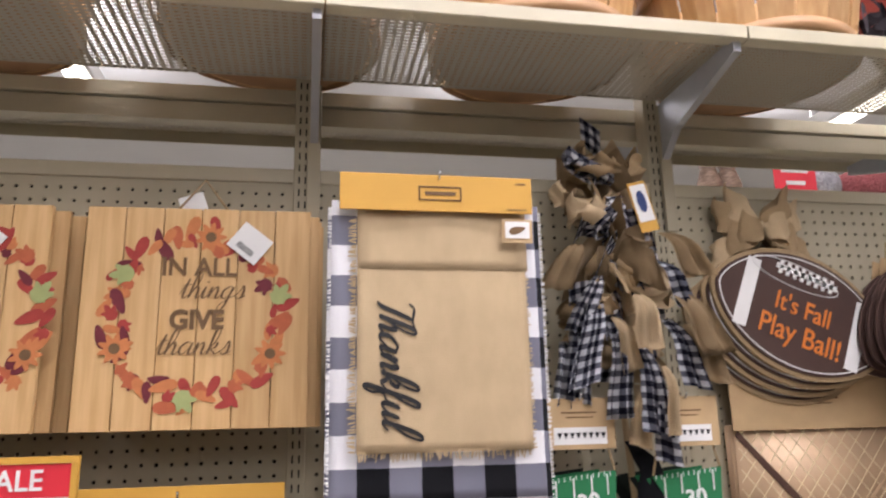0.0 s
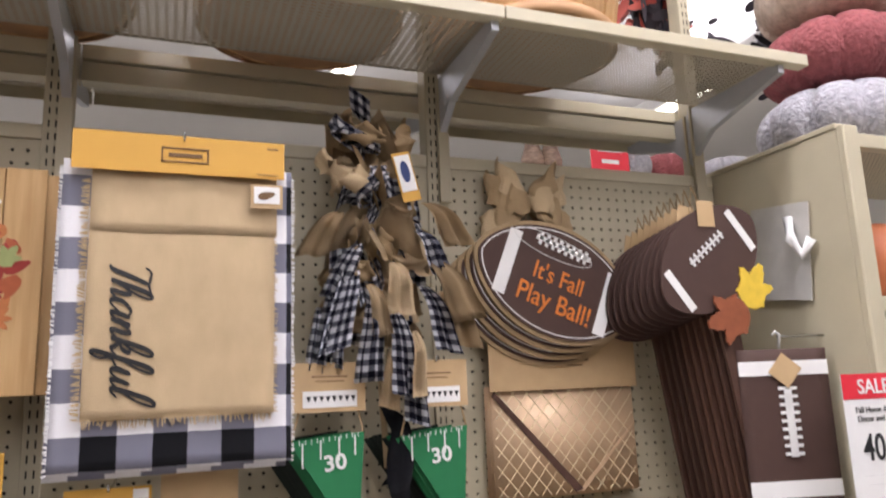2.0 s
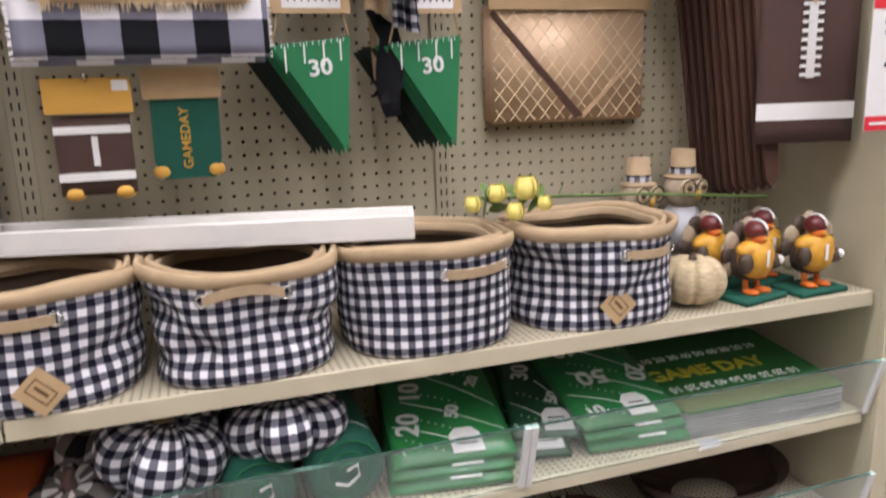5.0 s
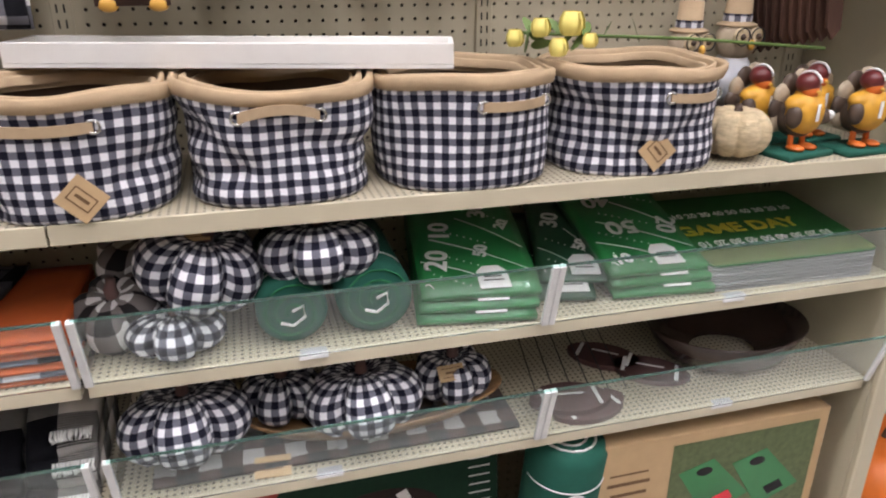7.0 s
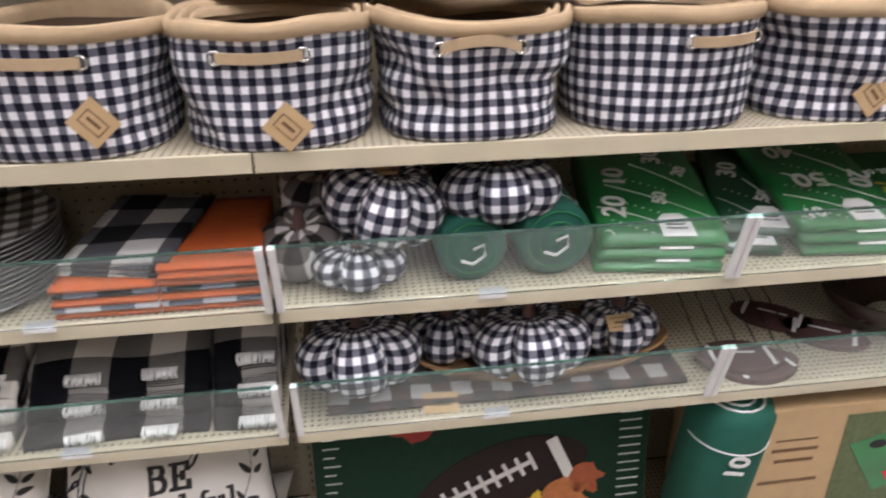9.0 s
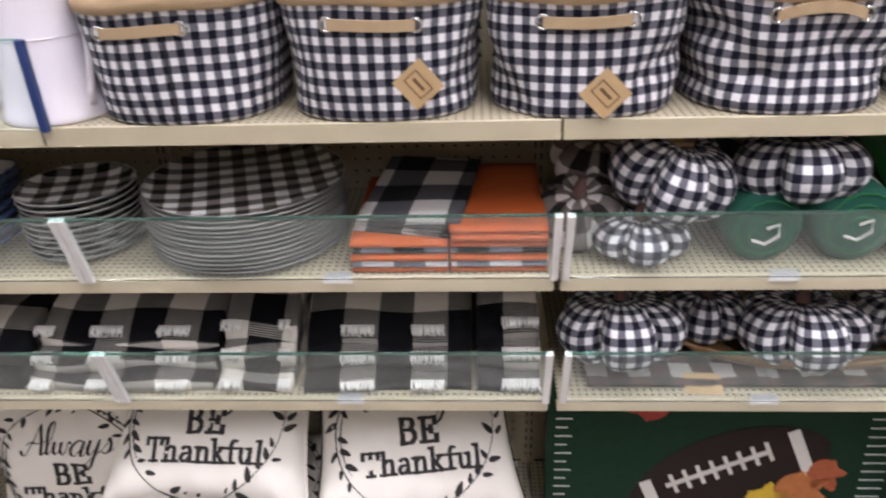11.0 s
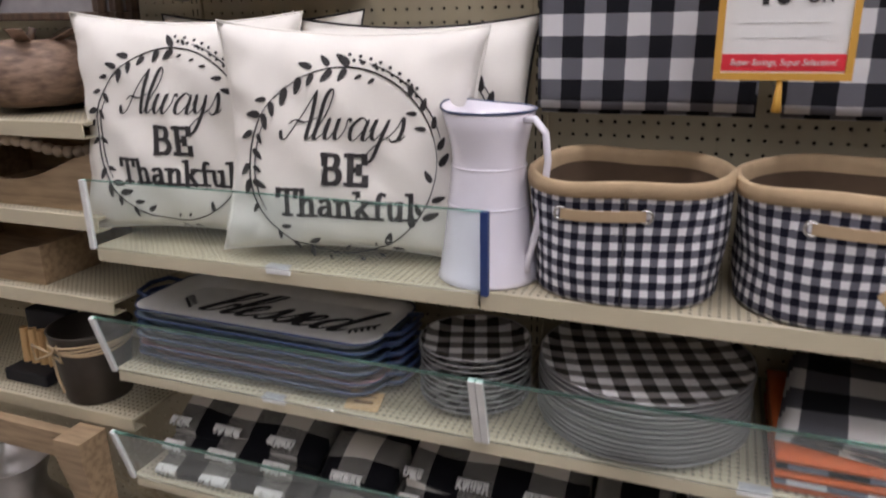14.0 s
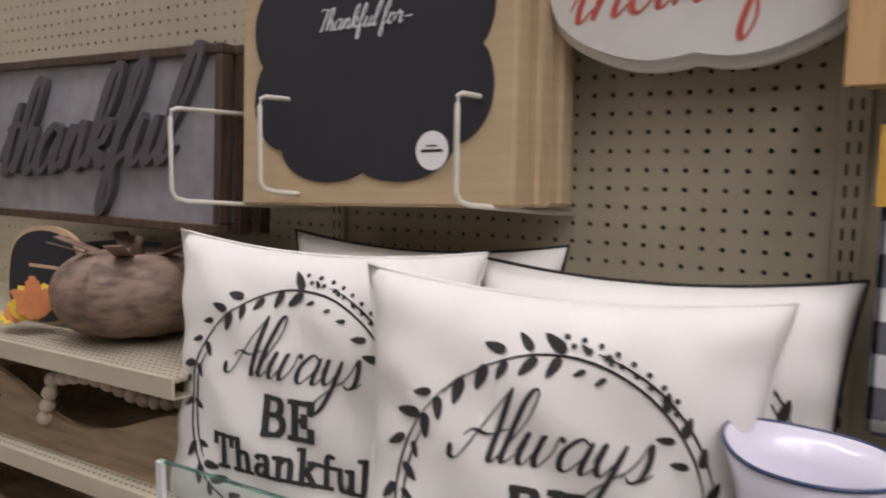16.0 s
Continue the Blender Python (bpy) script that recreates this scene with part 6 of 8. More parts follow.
rings = []
for r, z in prof + [(0.0795, 0.273), (0.070, 0.242), (0.0635, 0.212), (0.062, 0.196), (0.071, 0.12), (0.086, 0.012)]:
    lip = max(0.0, (z - 0.21) / 0.062)
    rings.append([((r * (1 + (spout(2 * math.pi * i / 48) - 1) * lip)) * math.cos(2 * math.pi * i / 48), r * math.sin(2 * math.pi * i / 48), z + 0.022 * lip * (spout(2 * math.pi * i / 48) - 1) / 0.3) for i in range(48)])
part("body", loft(rings, cap0=True, cap1=True), M_ENAMEL, pit, "", True)
for zz, rr in ((0.125, 0.0738), (0.186, 0.0662)):
    part("band", tube([(rr * math.cos(a), rr * math.sin(a), zz) for a in [2 * math.pi * i / 40 for i in range(40)]], 0.0015, 5, True), M_ENAMEL, pit, "raised ring", True)
part("rim", tube([(0.0815 * spout(a) * math.cos(a), 0.0815 * math.sin(a), 0.273 + 0.022 * (spout(a) - 1) / 0.3) for a in [2 * math.pi * i / 48 for i in range(48)]], 0.0022, 6, True), M_NAVYRIM, pit, "dark rim", True)
part("handle", tube([(0.079, 0, 0.262), (0.100, 0, 0.264), (0.122, 0, 0.245), (0.128, 0, 0.205), (0.120, 0, 0.15), (0.106, 0, 0.09), (0.090, 0, 0.04), (0.088, 0, 0.022)], 0.0062, 8), M_ENAMEL, pit, "curved handle", True)

# ---- hanging check towels and their sale card ----
for hx, hw, hh in ((-0.565, 0.168, 0.240), (-0.192, 0.172, 0.195)):
    tw = thing("kitchen_towel", pose(hx, 1.355, 1.318), "black and white buffalo check towel hanging from a mustard card", "towel", "check towels")
    wave = lambda x, z: 0.004 * math.sin(24 * x) * (1 - z / 0.3)
    part("cloth", sheet(-hw, hw, 0.0, hh, 0.0, 0.007, 20, 12, wave, (0.025, 0.02)), M_BUFF_MID, tw, "", True)
    part("cloth_fold", sheet(-hw + 0.006, hw + 0.004, -0.008, hh - 0.005, 0.009, 0.008, 16, 6, wave, (0.03, 0.04)), M_BUFF_MID, tw, "folded layer behind", True)
    part("header_card", box(-hw - 0.006, hw + 0.006, -0.006, -0.004, hh - 0.010, hh + 0.070), M_GOLD, tw, "mustard header card")
    part("logo_frame", bars([(-0.02, 0.05, hh + 0.007, hh + 0.0095), (-0.02, 0.05, hh + 0.031, hh + 0.0335), (-0.02, -0.0175, hh + 0.007, hh + 0.0335), (0.0475, 0.05, hh + 0.007, hh + 0.0335), (-0.008, 0.038, hh + 0.017, hh + 0.024)], -0.0074, -0.0062), M_KRAFTDARK, tw, "dark printed label frame")
    peg_hook(tw, 0.015, hh + 0.05, 0.14)
s2 = thing("sale_sign", pose(-0.458, 1.222, 1.378) @ Matrix.Diagonal((0.89, 1, 0.93, 1)), "white and red sale card in a gold frame on a rod", "sale sign", "sale signs")
part("card", box(0.008, 0.180, 0, 0.002, 0.008, 0.272), M_WHITE, s2)
part("frame", bars([(0.0, 0.188, 0.0, 0.010), (0.0, 0.188, 0.270, 0.280), (0.0, 0.010, 0.0102, 0.2698), (0.178, 0.188, 0.0102, 0.2698)], -0.003, 0.006), M_GOLD, s2, "gold frame")
part("band", box(0.0105, 0.1775, -0.001, -0.0002, 0.013, 0.036), M_RED, s2, "red foot band")
part("lettering", letters("Super Savings, Super Selection!", 0.0125, 0.094, 0.0245, -0.0012, 0.25, 0, 0.92), M_WHITE, s2, "white words")
part("band", box(0.0105, 0.1775, -0.001, -0.0002, 0.222, 0.2695), M_RED, s2, "red head band")
part("lettering", letters("SALE", 0.042, 0.094, 0.245, -0.0012, 0, 0.0006), M_WHITE, s2)
part("lettering", letters("40", 0.078, 0.072, 0.128, -0.0004, 0, 0.0016, 0.78), M_INK, s2, "large black number")
part("lettering", letters("%", 0.036, 0.135, 0.146, -0.0004, 0, 0.0004), M_INK, s2)
part("lettering", letters("OFF", 0.026, 0.137, 0.112, -0.0004, 0, 0.0004, 0.9), M_INK, s2)
part("small_print", bars([(0.03, 0.15, 0.078, 0.079), (0.035, 0.14, 0.058, 0.059)], -0.0006, -0.0001), M_CLIP, s2)
part("rod", tube([(0.094, 0.003, 0.0), (0.094, 0.003, -0.03), (0.094, 0.004, -0.045)], lambda u: 0.004 + 0.004 * u, 8), M_GOLD, s2, "gold rod end", True)
part("arm", tube([(0.094, 0.004, -0.02), (0.094, 0.27, -0.015)], 0.003, 6), M_EYELET, s2, "chrome peg arm")

# small clear label clips along the shelf edges, and price cards behind the glass
for cx, top in ((1.16, S2), (1.176, S3), (0.355, S2), (0.368, S3), (-0.347, S2), (-0.348, S3), (-1.12, S1), (-1.155, S2), (-1.15, S3)):
    lc2 = thing("label_clip", pose(cx, FRONT - 0.0005, top), "small clear plastic label clip on a shelf edge", "label clip", "shelf label clips")
    part("clip_body", box(-0.024, 0.024, -0.004, 0.0, -0.012, 0.001, 0.001), M_CLIP, lc2)
    part("clip_hinge", box(-0.022, 0.022, -0.004, 0.012, 0.0012, 0.004, 0.001), M_GREYSTEEL, lc2, "grey hinge strip")
for cx, top, rot in ((-0.985, S2, 4), (0.27, S3, -3)):
    pcard = thing("price_card", pose(cx, FRONT + 0.012, top + 0.002, -68, 0, rot), "kraft price card lying behind the glass front", "price card", "kraft shelf cards")
    part("card", box(-0.032, 0.032, 0.0, 0.0015, 0.0, 0.042), M_KRAFT, pcard)
    part("print", bars([(-0.022, 0.022, 0.028, 0.030), (-0.018, 0.018, 0.014, 0.020)], -0.0008, -0.0001), M_KRAFTDARK, pcard)

# ---- serving trays, plates, napkins ----
TRAYCOLS = [plain("tray_white", (0.78, 0.77, 0.74), 0.25, bump=0), plain("tray_slate", (0.10, 0.15, 0.22), 0.3, bump=0), plain("tray_blue", (0.25, 0.32, 0.38), 0.3, bump=0), plain("tray_pink", (0.40, 0.20, 0.21), 0.3, bump=0)]


def rounded(w, d, r, n=7):
    out = []
    for cx, cy, a0 in ((w - r, d - r, 0), (-w + r, d - r, 90), (-w + r, -d + r, 180), (w - r, -d + r, 270)):
        for i in range(n + 1):
            a = radians(a0 + 90 * i / n)
            out.append((cx + r * math.cos(a), cy + r * math.sin(a)))
    return out


for k in range(6):
    sv = thing("serving_tray", pose(-1.235 + 0.004 * (k % 2), 1.26, S2 + 0.019 * k + 0.0005, 0, 0, -1.5), "rectangular enamel serving tray in a stack", "serving tray", "stacked serving trays")
    rr = [[(x, y, z) for x, y in rounded(w, d, 0.045)] for w, d, z in ((0.235, 0.078, 0.0), (0.25, 0.09, 0.004), (0.268, 0.104, 0.022), (0.274, 0.109, 0.024), (0.272, 0.107, 0.026), (0.262, 0.099, 0.024), (0.245, 0.086, 0.008), (0.24, 0.08, 0.006))]
    part("dish", loft(rr, cap0=True, cap1=True), TRAYCOLS[(1, 3, 2, 1, 2, 0)[k]], sv, "white enamel dish" if k == 5 else "coloured enamel dish", True)
    part("rim", tube([(x, y, 0.0255) for x, y in rounded(0.273, 0.108, 0.045)], 0.0022, 5, True), M_NAVYRIM, sv, "dark blue rim", True)
    for sx in (-1, 1):
        part("handle", tube([(sx * 0.27, -0.05, 0.024), (sx * 0.30, -0.045, 0.03), (sx * 0.308, 0.0, 0.034), (sx * 0.30, 0.045, 0.03), (sx * 0.27, 0.05, 0.024)], 0.005, 6), M_NAVYRIM, sv, "dark looped handle", True)
    if k == 5:
        flat = pose(0, 0, 0.0068, -90)
        part("lettering", moved(written("blessed", 0.056, 0.0, -0.004, 0, 0.5, 0.30, 0.12, 1.12), flat), M_INK, sv, "black script word")
        lv = bmesh.new()
        for sx in (-1, 1):
            for q in range(5):
                for sg in (1, -1):
                    flat_shape(leaf_pts(sx * (0.185 + 0.009 * q), 0.0 + 0.013 * q * 0.6 + sg * 0.007 - 0.02, 0.008, 60 * sg + (0 if sx > 0 else 180)), -0.0006, bm=lv)
        tagged(part("leaf_print", moved(lv, flat), M_INK, sv, "black leaf sprig"), kind="stuff")

M_PLATEGREY = plain("plate_grey", (0.20, 0.195, 0.19), 0.3, scale=20, amount=0.1, bump=0)


M_PLATERIM = plain("plate_rim", (0.34, 0.335, 0.33), 0.3, bump=0)


def plates(x, y, r, count, rise, label, group, seed):
    rnd = random.Random(seed)
    for k in range(count):
        pl = thing("plate", pose(x + rnd.uniform(-0.002, 0.002), y + rnd.uniform(-0.002, 0.002), S2 + rise * k + 0.0005, 0, 0, rnd.uniform(-20, 20) if k < count - 1 else 18), label, "plate", group)
        part("dish", lathe([(r * 0.55, 0.0), (r * 0.62, 0.001), (r * 0.9, 0.008), (r, 0.014), (r + 0.0005, 0.0155), (r - 0.002, 0.0165)], 56), M_PLATEGREY, pl, "", True)
        if r > 0.12 and k < count - 1:
            part("well", lathe([(r - 0.002, 0.0165), (r * 0.66, 0.006), (0.0, 0.005)], 40), M_PLATEGREY, pl, "", True)
            continue
        face = loft([[(q * math.cos(2 * math.pi * i / 56), q * math.sin(2 * math.pi * i / 56), z) for i in range(56)] for q, z in ((r - 0.002, 0.0164), (r * 0.9, 0.0105), (r * 0.66, 0.005), (r * 0.2, 0.0045))], cap1=True)
        uv = face.loops.layers.uv.active
        for f in face.faces:
            for lp in f.loops:
                lp[uv].uv = lp.vert.co.xy
        part("face", face, M_PLATE, pl, "glazed black and white check face", True)
        part("rim_line", tube([(r * math.cos(a), r * math.sin(a), 0.0162) for a in [2 * math.pi * i / 56 for i in range(56)]], 0.0011, 4, True), M_PLATERIM if r < 0.12 else M_PLATEGREY, pl, "pale rim", True)


plates(-0.812, 1.262, 0.098, 10, 0.0108, "small round buffalo check plate in a stack", "small check plates", 1)
plates(-0.525, 1.285, 0.172, 13, 0.0082, "large round buffalo check charger plate in a stack", "check charger plates", 2)

M_NAPORANGE = plain("orange_napkin", (0.46, 0.085, 0.012), 0.9, scale=30, amount=0.15, bump=0.3, fine=600)


def folded(x0, x1, y0, y1, z0, z1, sag=0.004, nx=10, ny=8, seed=0, front=0.0):
    """A folded cloth slab with soft edges and a wavy top."""
    rnd = random.Random(seed)
    a, b = rnd.uniform(0, 6), rnd.uniform(0, 6)
    rows = []
    t = (z1 - z0) / 2
    for k in range(ny + 1):
        y = y0 + (y1 - y0) * k / ny
        ring = []
        for i in range(nx + 1):
            x = x0 + (x1 - x0) * i / nx
            e = min(1.0, 3.0 * min(k / ny, 1 - k / ny) + 0.55)
            ring.append((x, y - front * math.sin(a + 20 * x), z0 + t + t * e + sag * math.sin(a + 18 * x) * math.cos(b + 11 * y)))
        for i in range(nx, -1, -1):
            x = x0 + (x1 - x0) * i / nx
            e = min(1.0, 3.0 * min(k / ny, 1 - k / ny) + 0.55)
            ring.append((x, y - front * math.sin(a + 20 * x), z0 + t - t * e))
        rows.append(ring)
    bm = loft(rows, cap0=True, cap1=True)
    uv = bm.loops.layers.uv.active
    for f in bm.faces:
        for lp in f.loops:
            lp[uv].uv = (lp.vert.co.x, lp.vert.co.y - lp.vert.co.z)
    return bm


def cloth_thing(name, bm, mat, label, category, group):
    ob = part(name, bm, mat, None, smooth=True)
    return tagged(ob, label, category, group)


for side, x0, x1 in ((0, -0.325, -0.17), (1, -0.166, -0.012)):
    for k in range(7 if side else 5):
        dark = k in (1, 3)
        cloth_thing("napkin", folded(x0 + 0.002 * (k % 2), x1, 1.142 - 0.003 * (k % 3), 1.42, S2 + 0.0115 * k, S2 + 0.0115 * k + 0.011, 0.001, seed=k + 9 * side), M_BUFF if dark else M_NAPORANGE,
                    "folded black and white napkin in a stack" if dark else "folded orange cloth napkin in a stack", "napkin", "folded napkins")
M_NAPKIN = check("napkin_buffalo", 0.125, (0.008, 0.008, 0.010), (0.09, 0.09, 0.10), (0.6, 0.58, 0.56), waver=0.03)
for k in range(3):
    cloth_thing("napkin", moved(folded(-0.085, 0.085, -0.12, 0.14, 0, 0.009, 0.004, seed=31 + k, front=0.004), pose(-0.225 + 0.004 * k, 1.285, S2 + 0.060 + 0.0095 * k, 2, 0, -8)), M_NAPKIN, "folded black and white napkin with a pale hem", "napkin", "folded napkins")

# ---- woven throws on the lower shelf ----
M_THROW = check("throw_weave", 0.128, (0.006, 0.006, 0.008), (0.36, 0.34, 0.31), (0.74, 0.69, 0.62), bump=0.7, weave=260, waver=0.004, picks=0.0019)
M_YARN = plain("white_yarn", (0.80, 0.79, 0.76), 0.95, bump=0.4)


def throw(x0, x1, top, seed, layers=2, label="black and white plaid woven throw folded on the shelf"):
    ob = thing("throw_blanket", pose(x0, 1.145, S3), label, "blanket", "folded throws")
    rnd = random.Random(seed)
    w = x1 - x0
    off = (rnd.uniform(0, 0.1), rnd.uniform(-0.03, 0.02))
    for k in range(layers):
        h0, h1 = top * k / layers, top * (k + 1) / layers
        n, rows = 12, []
        a = rnd.uniform(0, 6)
        for j in range(13):
            s = j / 12
            y = 0.005 + 0.028 * k + 0.27 * s
            lift = 1 - (1 - min(1, s * 2.2)) ** 2 * 0.45
            up = [(w * i / n, y + 0.006 * math.sin(a + 14 * w * i / n), 0.001 + (h1 * lift) + 0.006 * math.sin(a + 25 * w * i / n + 4 * s)) for i in range(n + 1)]
            dn = [(w * i / n, y + 0.006 * math.sin(a + 14 * w * i / n), 0.001 + h0 * lift + (0.006 * math.sin(a + 25 * w * i / n + 4 * s) if k else 0)) for i in range(n, -1, -1)]
            rows.append(up + dn)
        bm = loft(rows, cap0=True, cap1=True)
        uv = bm.loops.layers.uv.active
        bm.verts.index_update()
        for f in bm.faces:
            for lp in f.loops:
                lp[uv].uv = (lp.vert.co.x + off[0], 0.30 * (lp.vert.index // (2 * n + 2)) / 12 + 0.064 + off[1])
        cl = part("cloth_layer", bm, M_THROW, ob, "", True)
        tuft = bmesh.new()
        for i in range(int(w / 0.0055)):
            x = 0.003 + i * 0.0055
            if math.fmod((x + off[0]) / 0.128 + 0.015, 1.0) > 0.5:
                continue
            z = h0 + (h1 - h0) * 0.35
            merge(tuft, tube([(x, 0.008 + 0.028 * k, z + 0.010), (x + rnd.uniform(-0.002, 0.002), -0.004 + 0.028 * k, z + 0.004), (x + rnd.uniform(-0.003, 0.003), -0.006 + 0.028 * k, z - rnd.uniform(0.001, 0.006))], 0.0026, 5))
        tagged(part("fringe", tuft, M_YARN, cl, "white yarn tufts", True), kind="stuff")
    return ob


throw(-1.475, -1.12, 0.12, 1, 3)
throw(-1.105, -0.955, 0.10, 2, 2)
throw(-0.935, -0.60, 0.115, 3, 3)
throw(-0.585, -0.455, 0.13, 4, 3, "rolled black and white plaid throw with yarn fringe")
throw(-0.435, -0.135, 0.115, 5, 3)
throw(-0.125, -0.015, 0.135, 6, 3, "bunched black and white plaid throw with yarn fringe")

# ---- plush pumpkins, rolls and packs ----
M_SUEDE = plain("mauve_suede", (0.16, 0.09, 0.08), 0.9, bump=0.3)
M_PLUSHGING = check("plush_gingham", 0.028, NAVY, (0.15, 0.15, 0.18), WHITE)
M_PLUSHBUFF = check("plush_buffalo", 0.075, (0.02, 0.018, 0.018), (0.17, 0.15, 0.14), (0.7, 0.68, 0.66))
GP = "stuffed black and white gingham fabric pumpkin"
for x, y, z, r, h, tip, mat, lab in ((0.172, 1.240, S2 + 0.070, 0.104, 0.135, (14, 12, 15), M_PLUSHGING, GP + " lying on others"), (0.385, 1.215, S2 + 0.090, 0.103, 0.108, (-8, 0, 12), M_PLUSHGING, GP + " on green blankets"),
                                    (0.142, 1.200, S2 + 0.001, 0.080, 0.074, (0, 0, 20), M_PLUSHGING, GP + " behind the glass"), (0.058, 1.275, S2 + 0.006, 0.078, 0.105, (22, -8, 0), M_PLUSHBUFF, "stuffed brown buffalo check fabric pumpkin"),
                                    (0.090, 1.36, S2 + 0.06, 0.085, 0.105, (10, -8, 40), M_PLUSHBUFF, "stuffed brown buffalo check pumpkin further back"),
                                    (0.135, 1.215, S3 + 0.026, 0.116, 0.128, (-10, 0, 18), M_PLUSHGING, GP + " on the lower shelf"), (0.451, 1.212, S3 + 0.026, 0.114, 0.122, (-10, 0, 18), M_PLUSHGING, GP + " in a wooden bowl"),
                                    (0.300, 1.29, S3 + 0.026, 0.080, 0.098, (0, 0, 0), M_PLUSHGING, GP + " further back"), (0.632, 1.262, S3 + 0.028, 0.080, 0.105, (0, 0, 15), M_PLUSHGING, GP + " in a wooden bowl")):
    pumpkin(pose(x, y, z, *tip), lab, r, h, 5, mat, M_SUEDE, "stuffed gingham pumpkins", 0.42, 0.035, 0.011)
for tx, ty, tz in ((0.185, 1.215, S2 + 0.196), (0.615, 1.205, S3 + 0.118)):
    tg = thing("price_tag", pose(tx, ty, tz, -50, 0, 4), "kraft price tag on a stuffed pumpkin", "price tag", "kraft price tags")
    part("card", box(-0.026, 0.026, -0.001, 0.001, -0.016, 0.016), M_KRAFT, tg)
    part("print", bars([(-0.019, 0.019, 0.008, 0.0095), (-0.019, 0.019, -0.0095, -0.008), (-0.012, 0.012, -0.002, 0.002)], -0.0018, -0.0011), M_KRAFTDARK, tg)

for rx, rz, rr in ((0.328, S2 + 0.060, 0.0595), (0.468, S2 + 0.066, 0.0655)):
    rl = thing("rolled_blanket", pose(rx, 1.165, rz), "dark green fleece blanket rolled up with white print", "blanket", "rolled green blankets")
    part("roll", moved(lathe([(0.0, 0.0), (rr * 0.8, 0.0), (rr, 0.012), (rr, 0.27), (rr * 0.8, 0.28), (0.0, 0.28)], 36), pose(0, 0, 0, -90)), M_DKGREEN, rl, "", True)
    spiral = [(0.9 * rr * (1 - i / 46) * math.cos(i * 0.42), -0.002, 0.9 * rr * (1 - i / 46) * math.sin(i * 0.42)) for i in range(40)]
    part("fold_line", tube(spiral, 0.0016, 4), M_GREEN, rl, "rolled edge", True)
    part("print", tube([(-0.02, -0.004, -0.015), (0.0, -0.004, -0.022), (0.02, -0.004, -0.008), (0.018, -0.004, 0.012), (0.0, -0.004, 0.004)], 0.0028, 5), M_WHITE, rl, "white printed mark", True)
    part("print", tube([(rr * 1.005 * math.sin(a), 0.05, rr * 1.005 * math.cos(a)) for a in [-0.9 + 0.1 * i for i in range(19)]], 0.0012, 4), M_WHITE, rl, "white yard line", True)

M_FIELD = plain("field_green_print", (0.02, 0.19, 0.05), 0.35, scale=9, amount=0.5, bump=0, coat=0.6)
M_FIELDDARK = plain("field_green_shade", (0.012, 0.07, 0.03), 0.4, scale=12, amount=0.3, bump=0, coat=0.5)


def pack(x, y, z, rot, w, d, mat, nums, label):
    ob = thing("folded_tablecloth", pose(x, y, z, 13, 0, rot), label, "tablecloth", "packed tablecloths")
    part("bag", folded(-w / 2, w / 2, 0, d, 0, 0.021, 0.002, seed=int(x * 999)), mat, ob, "clear plastic bag over green print", True)
    flat = lambda px, py: pose(px, py, 0.0235, -90)
    for text, px, py, size, turn in nums:
        part("lettering", moved(letters(text, size, 0, 0, 0, 0, 0.0012, 1.1, turn), flat(px, py)), M_WHITE, ob, "white yard number")
    for q in range(4):
        x0, y0, x1, y1 = max(-w * 0.46, -w * 0.9 + 0.06 * q), 0.02 + 0.07 * q, w * 0.46, 0.02 + 0.07 * q - 0.11
        k = max(0.0, (0.012 - y1) / (y0 - y1)) if y1 < 0.012 else 0.0
        bend = [(x0 + (x1 - x0) * (1 - k) * i / 10, y0 + (y1 - y0) * (1 - k) * i / 10 + 0.008 * math.sin(math.pi * i / 10), 0.0232) for i in range(11)]
        part("yard_line", tube(bend, 0.0010, 4), M_WHITE, ob, "curved white yard line")
        dots = [(x0 + 0.02 + 0.012 * i, y0 + 0.03 - 0.007 * i) for i in range(8)]
        part("hash_marks", moved(bars([(px - 0.0015, px + 0.0015, py - 0.0015, py + 0.0015) for px, py in dots if 0.01 < py < d - 0.02 and abs(px) < w * 0.44] or [(0, 0.002, 0.05, 0.052)], -0.0006, 0.0), pose(0, 0, 0.0232, -90)), M_WHITE, ob, "row of white hash marks")
    lab = part("label", moved(outline([(-0.028, 0), (0.028, 0), (0.028, 0.045), (0.015, 0.062), (-0.015, 0.062), (-0.028, 0.045)], -0.001, 0.0), flat(0.025, 0.004)), M_WHITE, ob, "white arched label")
    part("print", moved(bars([(-0.016, 0.016, 0.03, 0.034), (-0.018, 0.018, 0.02, 0.023)], -0.0018, -0.0011), flat(0.025, 0.004)), M_INK, lab)
    return ob


N1 = (("20", -0.068, 0.09, 0.058, 80), ("10", -0.05, 0.185, 0.055, 85), ("30", 0.035, 0.255, 0.05, 85), ("50", 0.018, 0.115, 0.034, 75), ("20", 0.075, 0.20, 0.03, 60))
N2 = (("40", -0.035, 0.235, 0.056, 180), ("50", -0.02, 0.135, 0.062, 180), ("10", -0.065, 0.03, 0.036, 8), ("20", 0.075, 0.13, 0.055, -115))
GPK = "green football field tablecloth folded in a clear bag"
for k in range(3):
    pack(0.645 + 0.005 * k, 1.150 + 0.003 * k, S2 + 0.022 * k, -9 + k, 0.215, 0.325, M_FIELD, N1 if k == 2 else (), GPK)
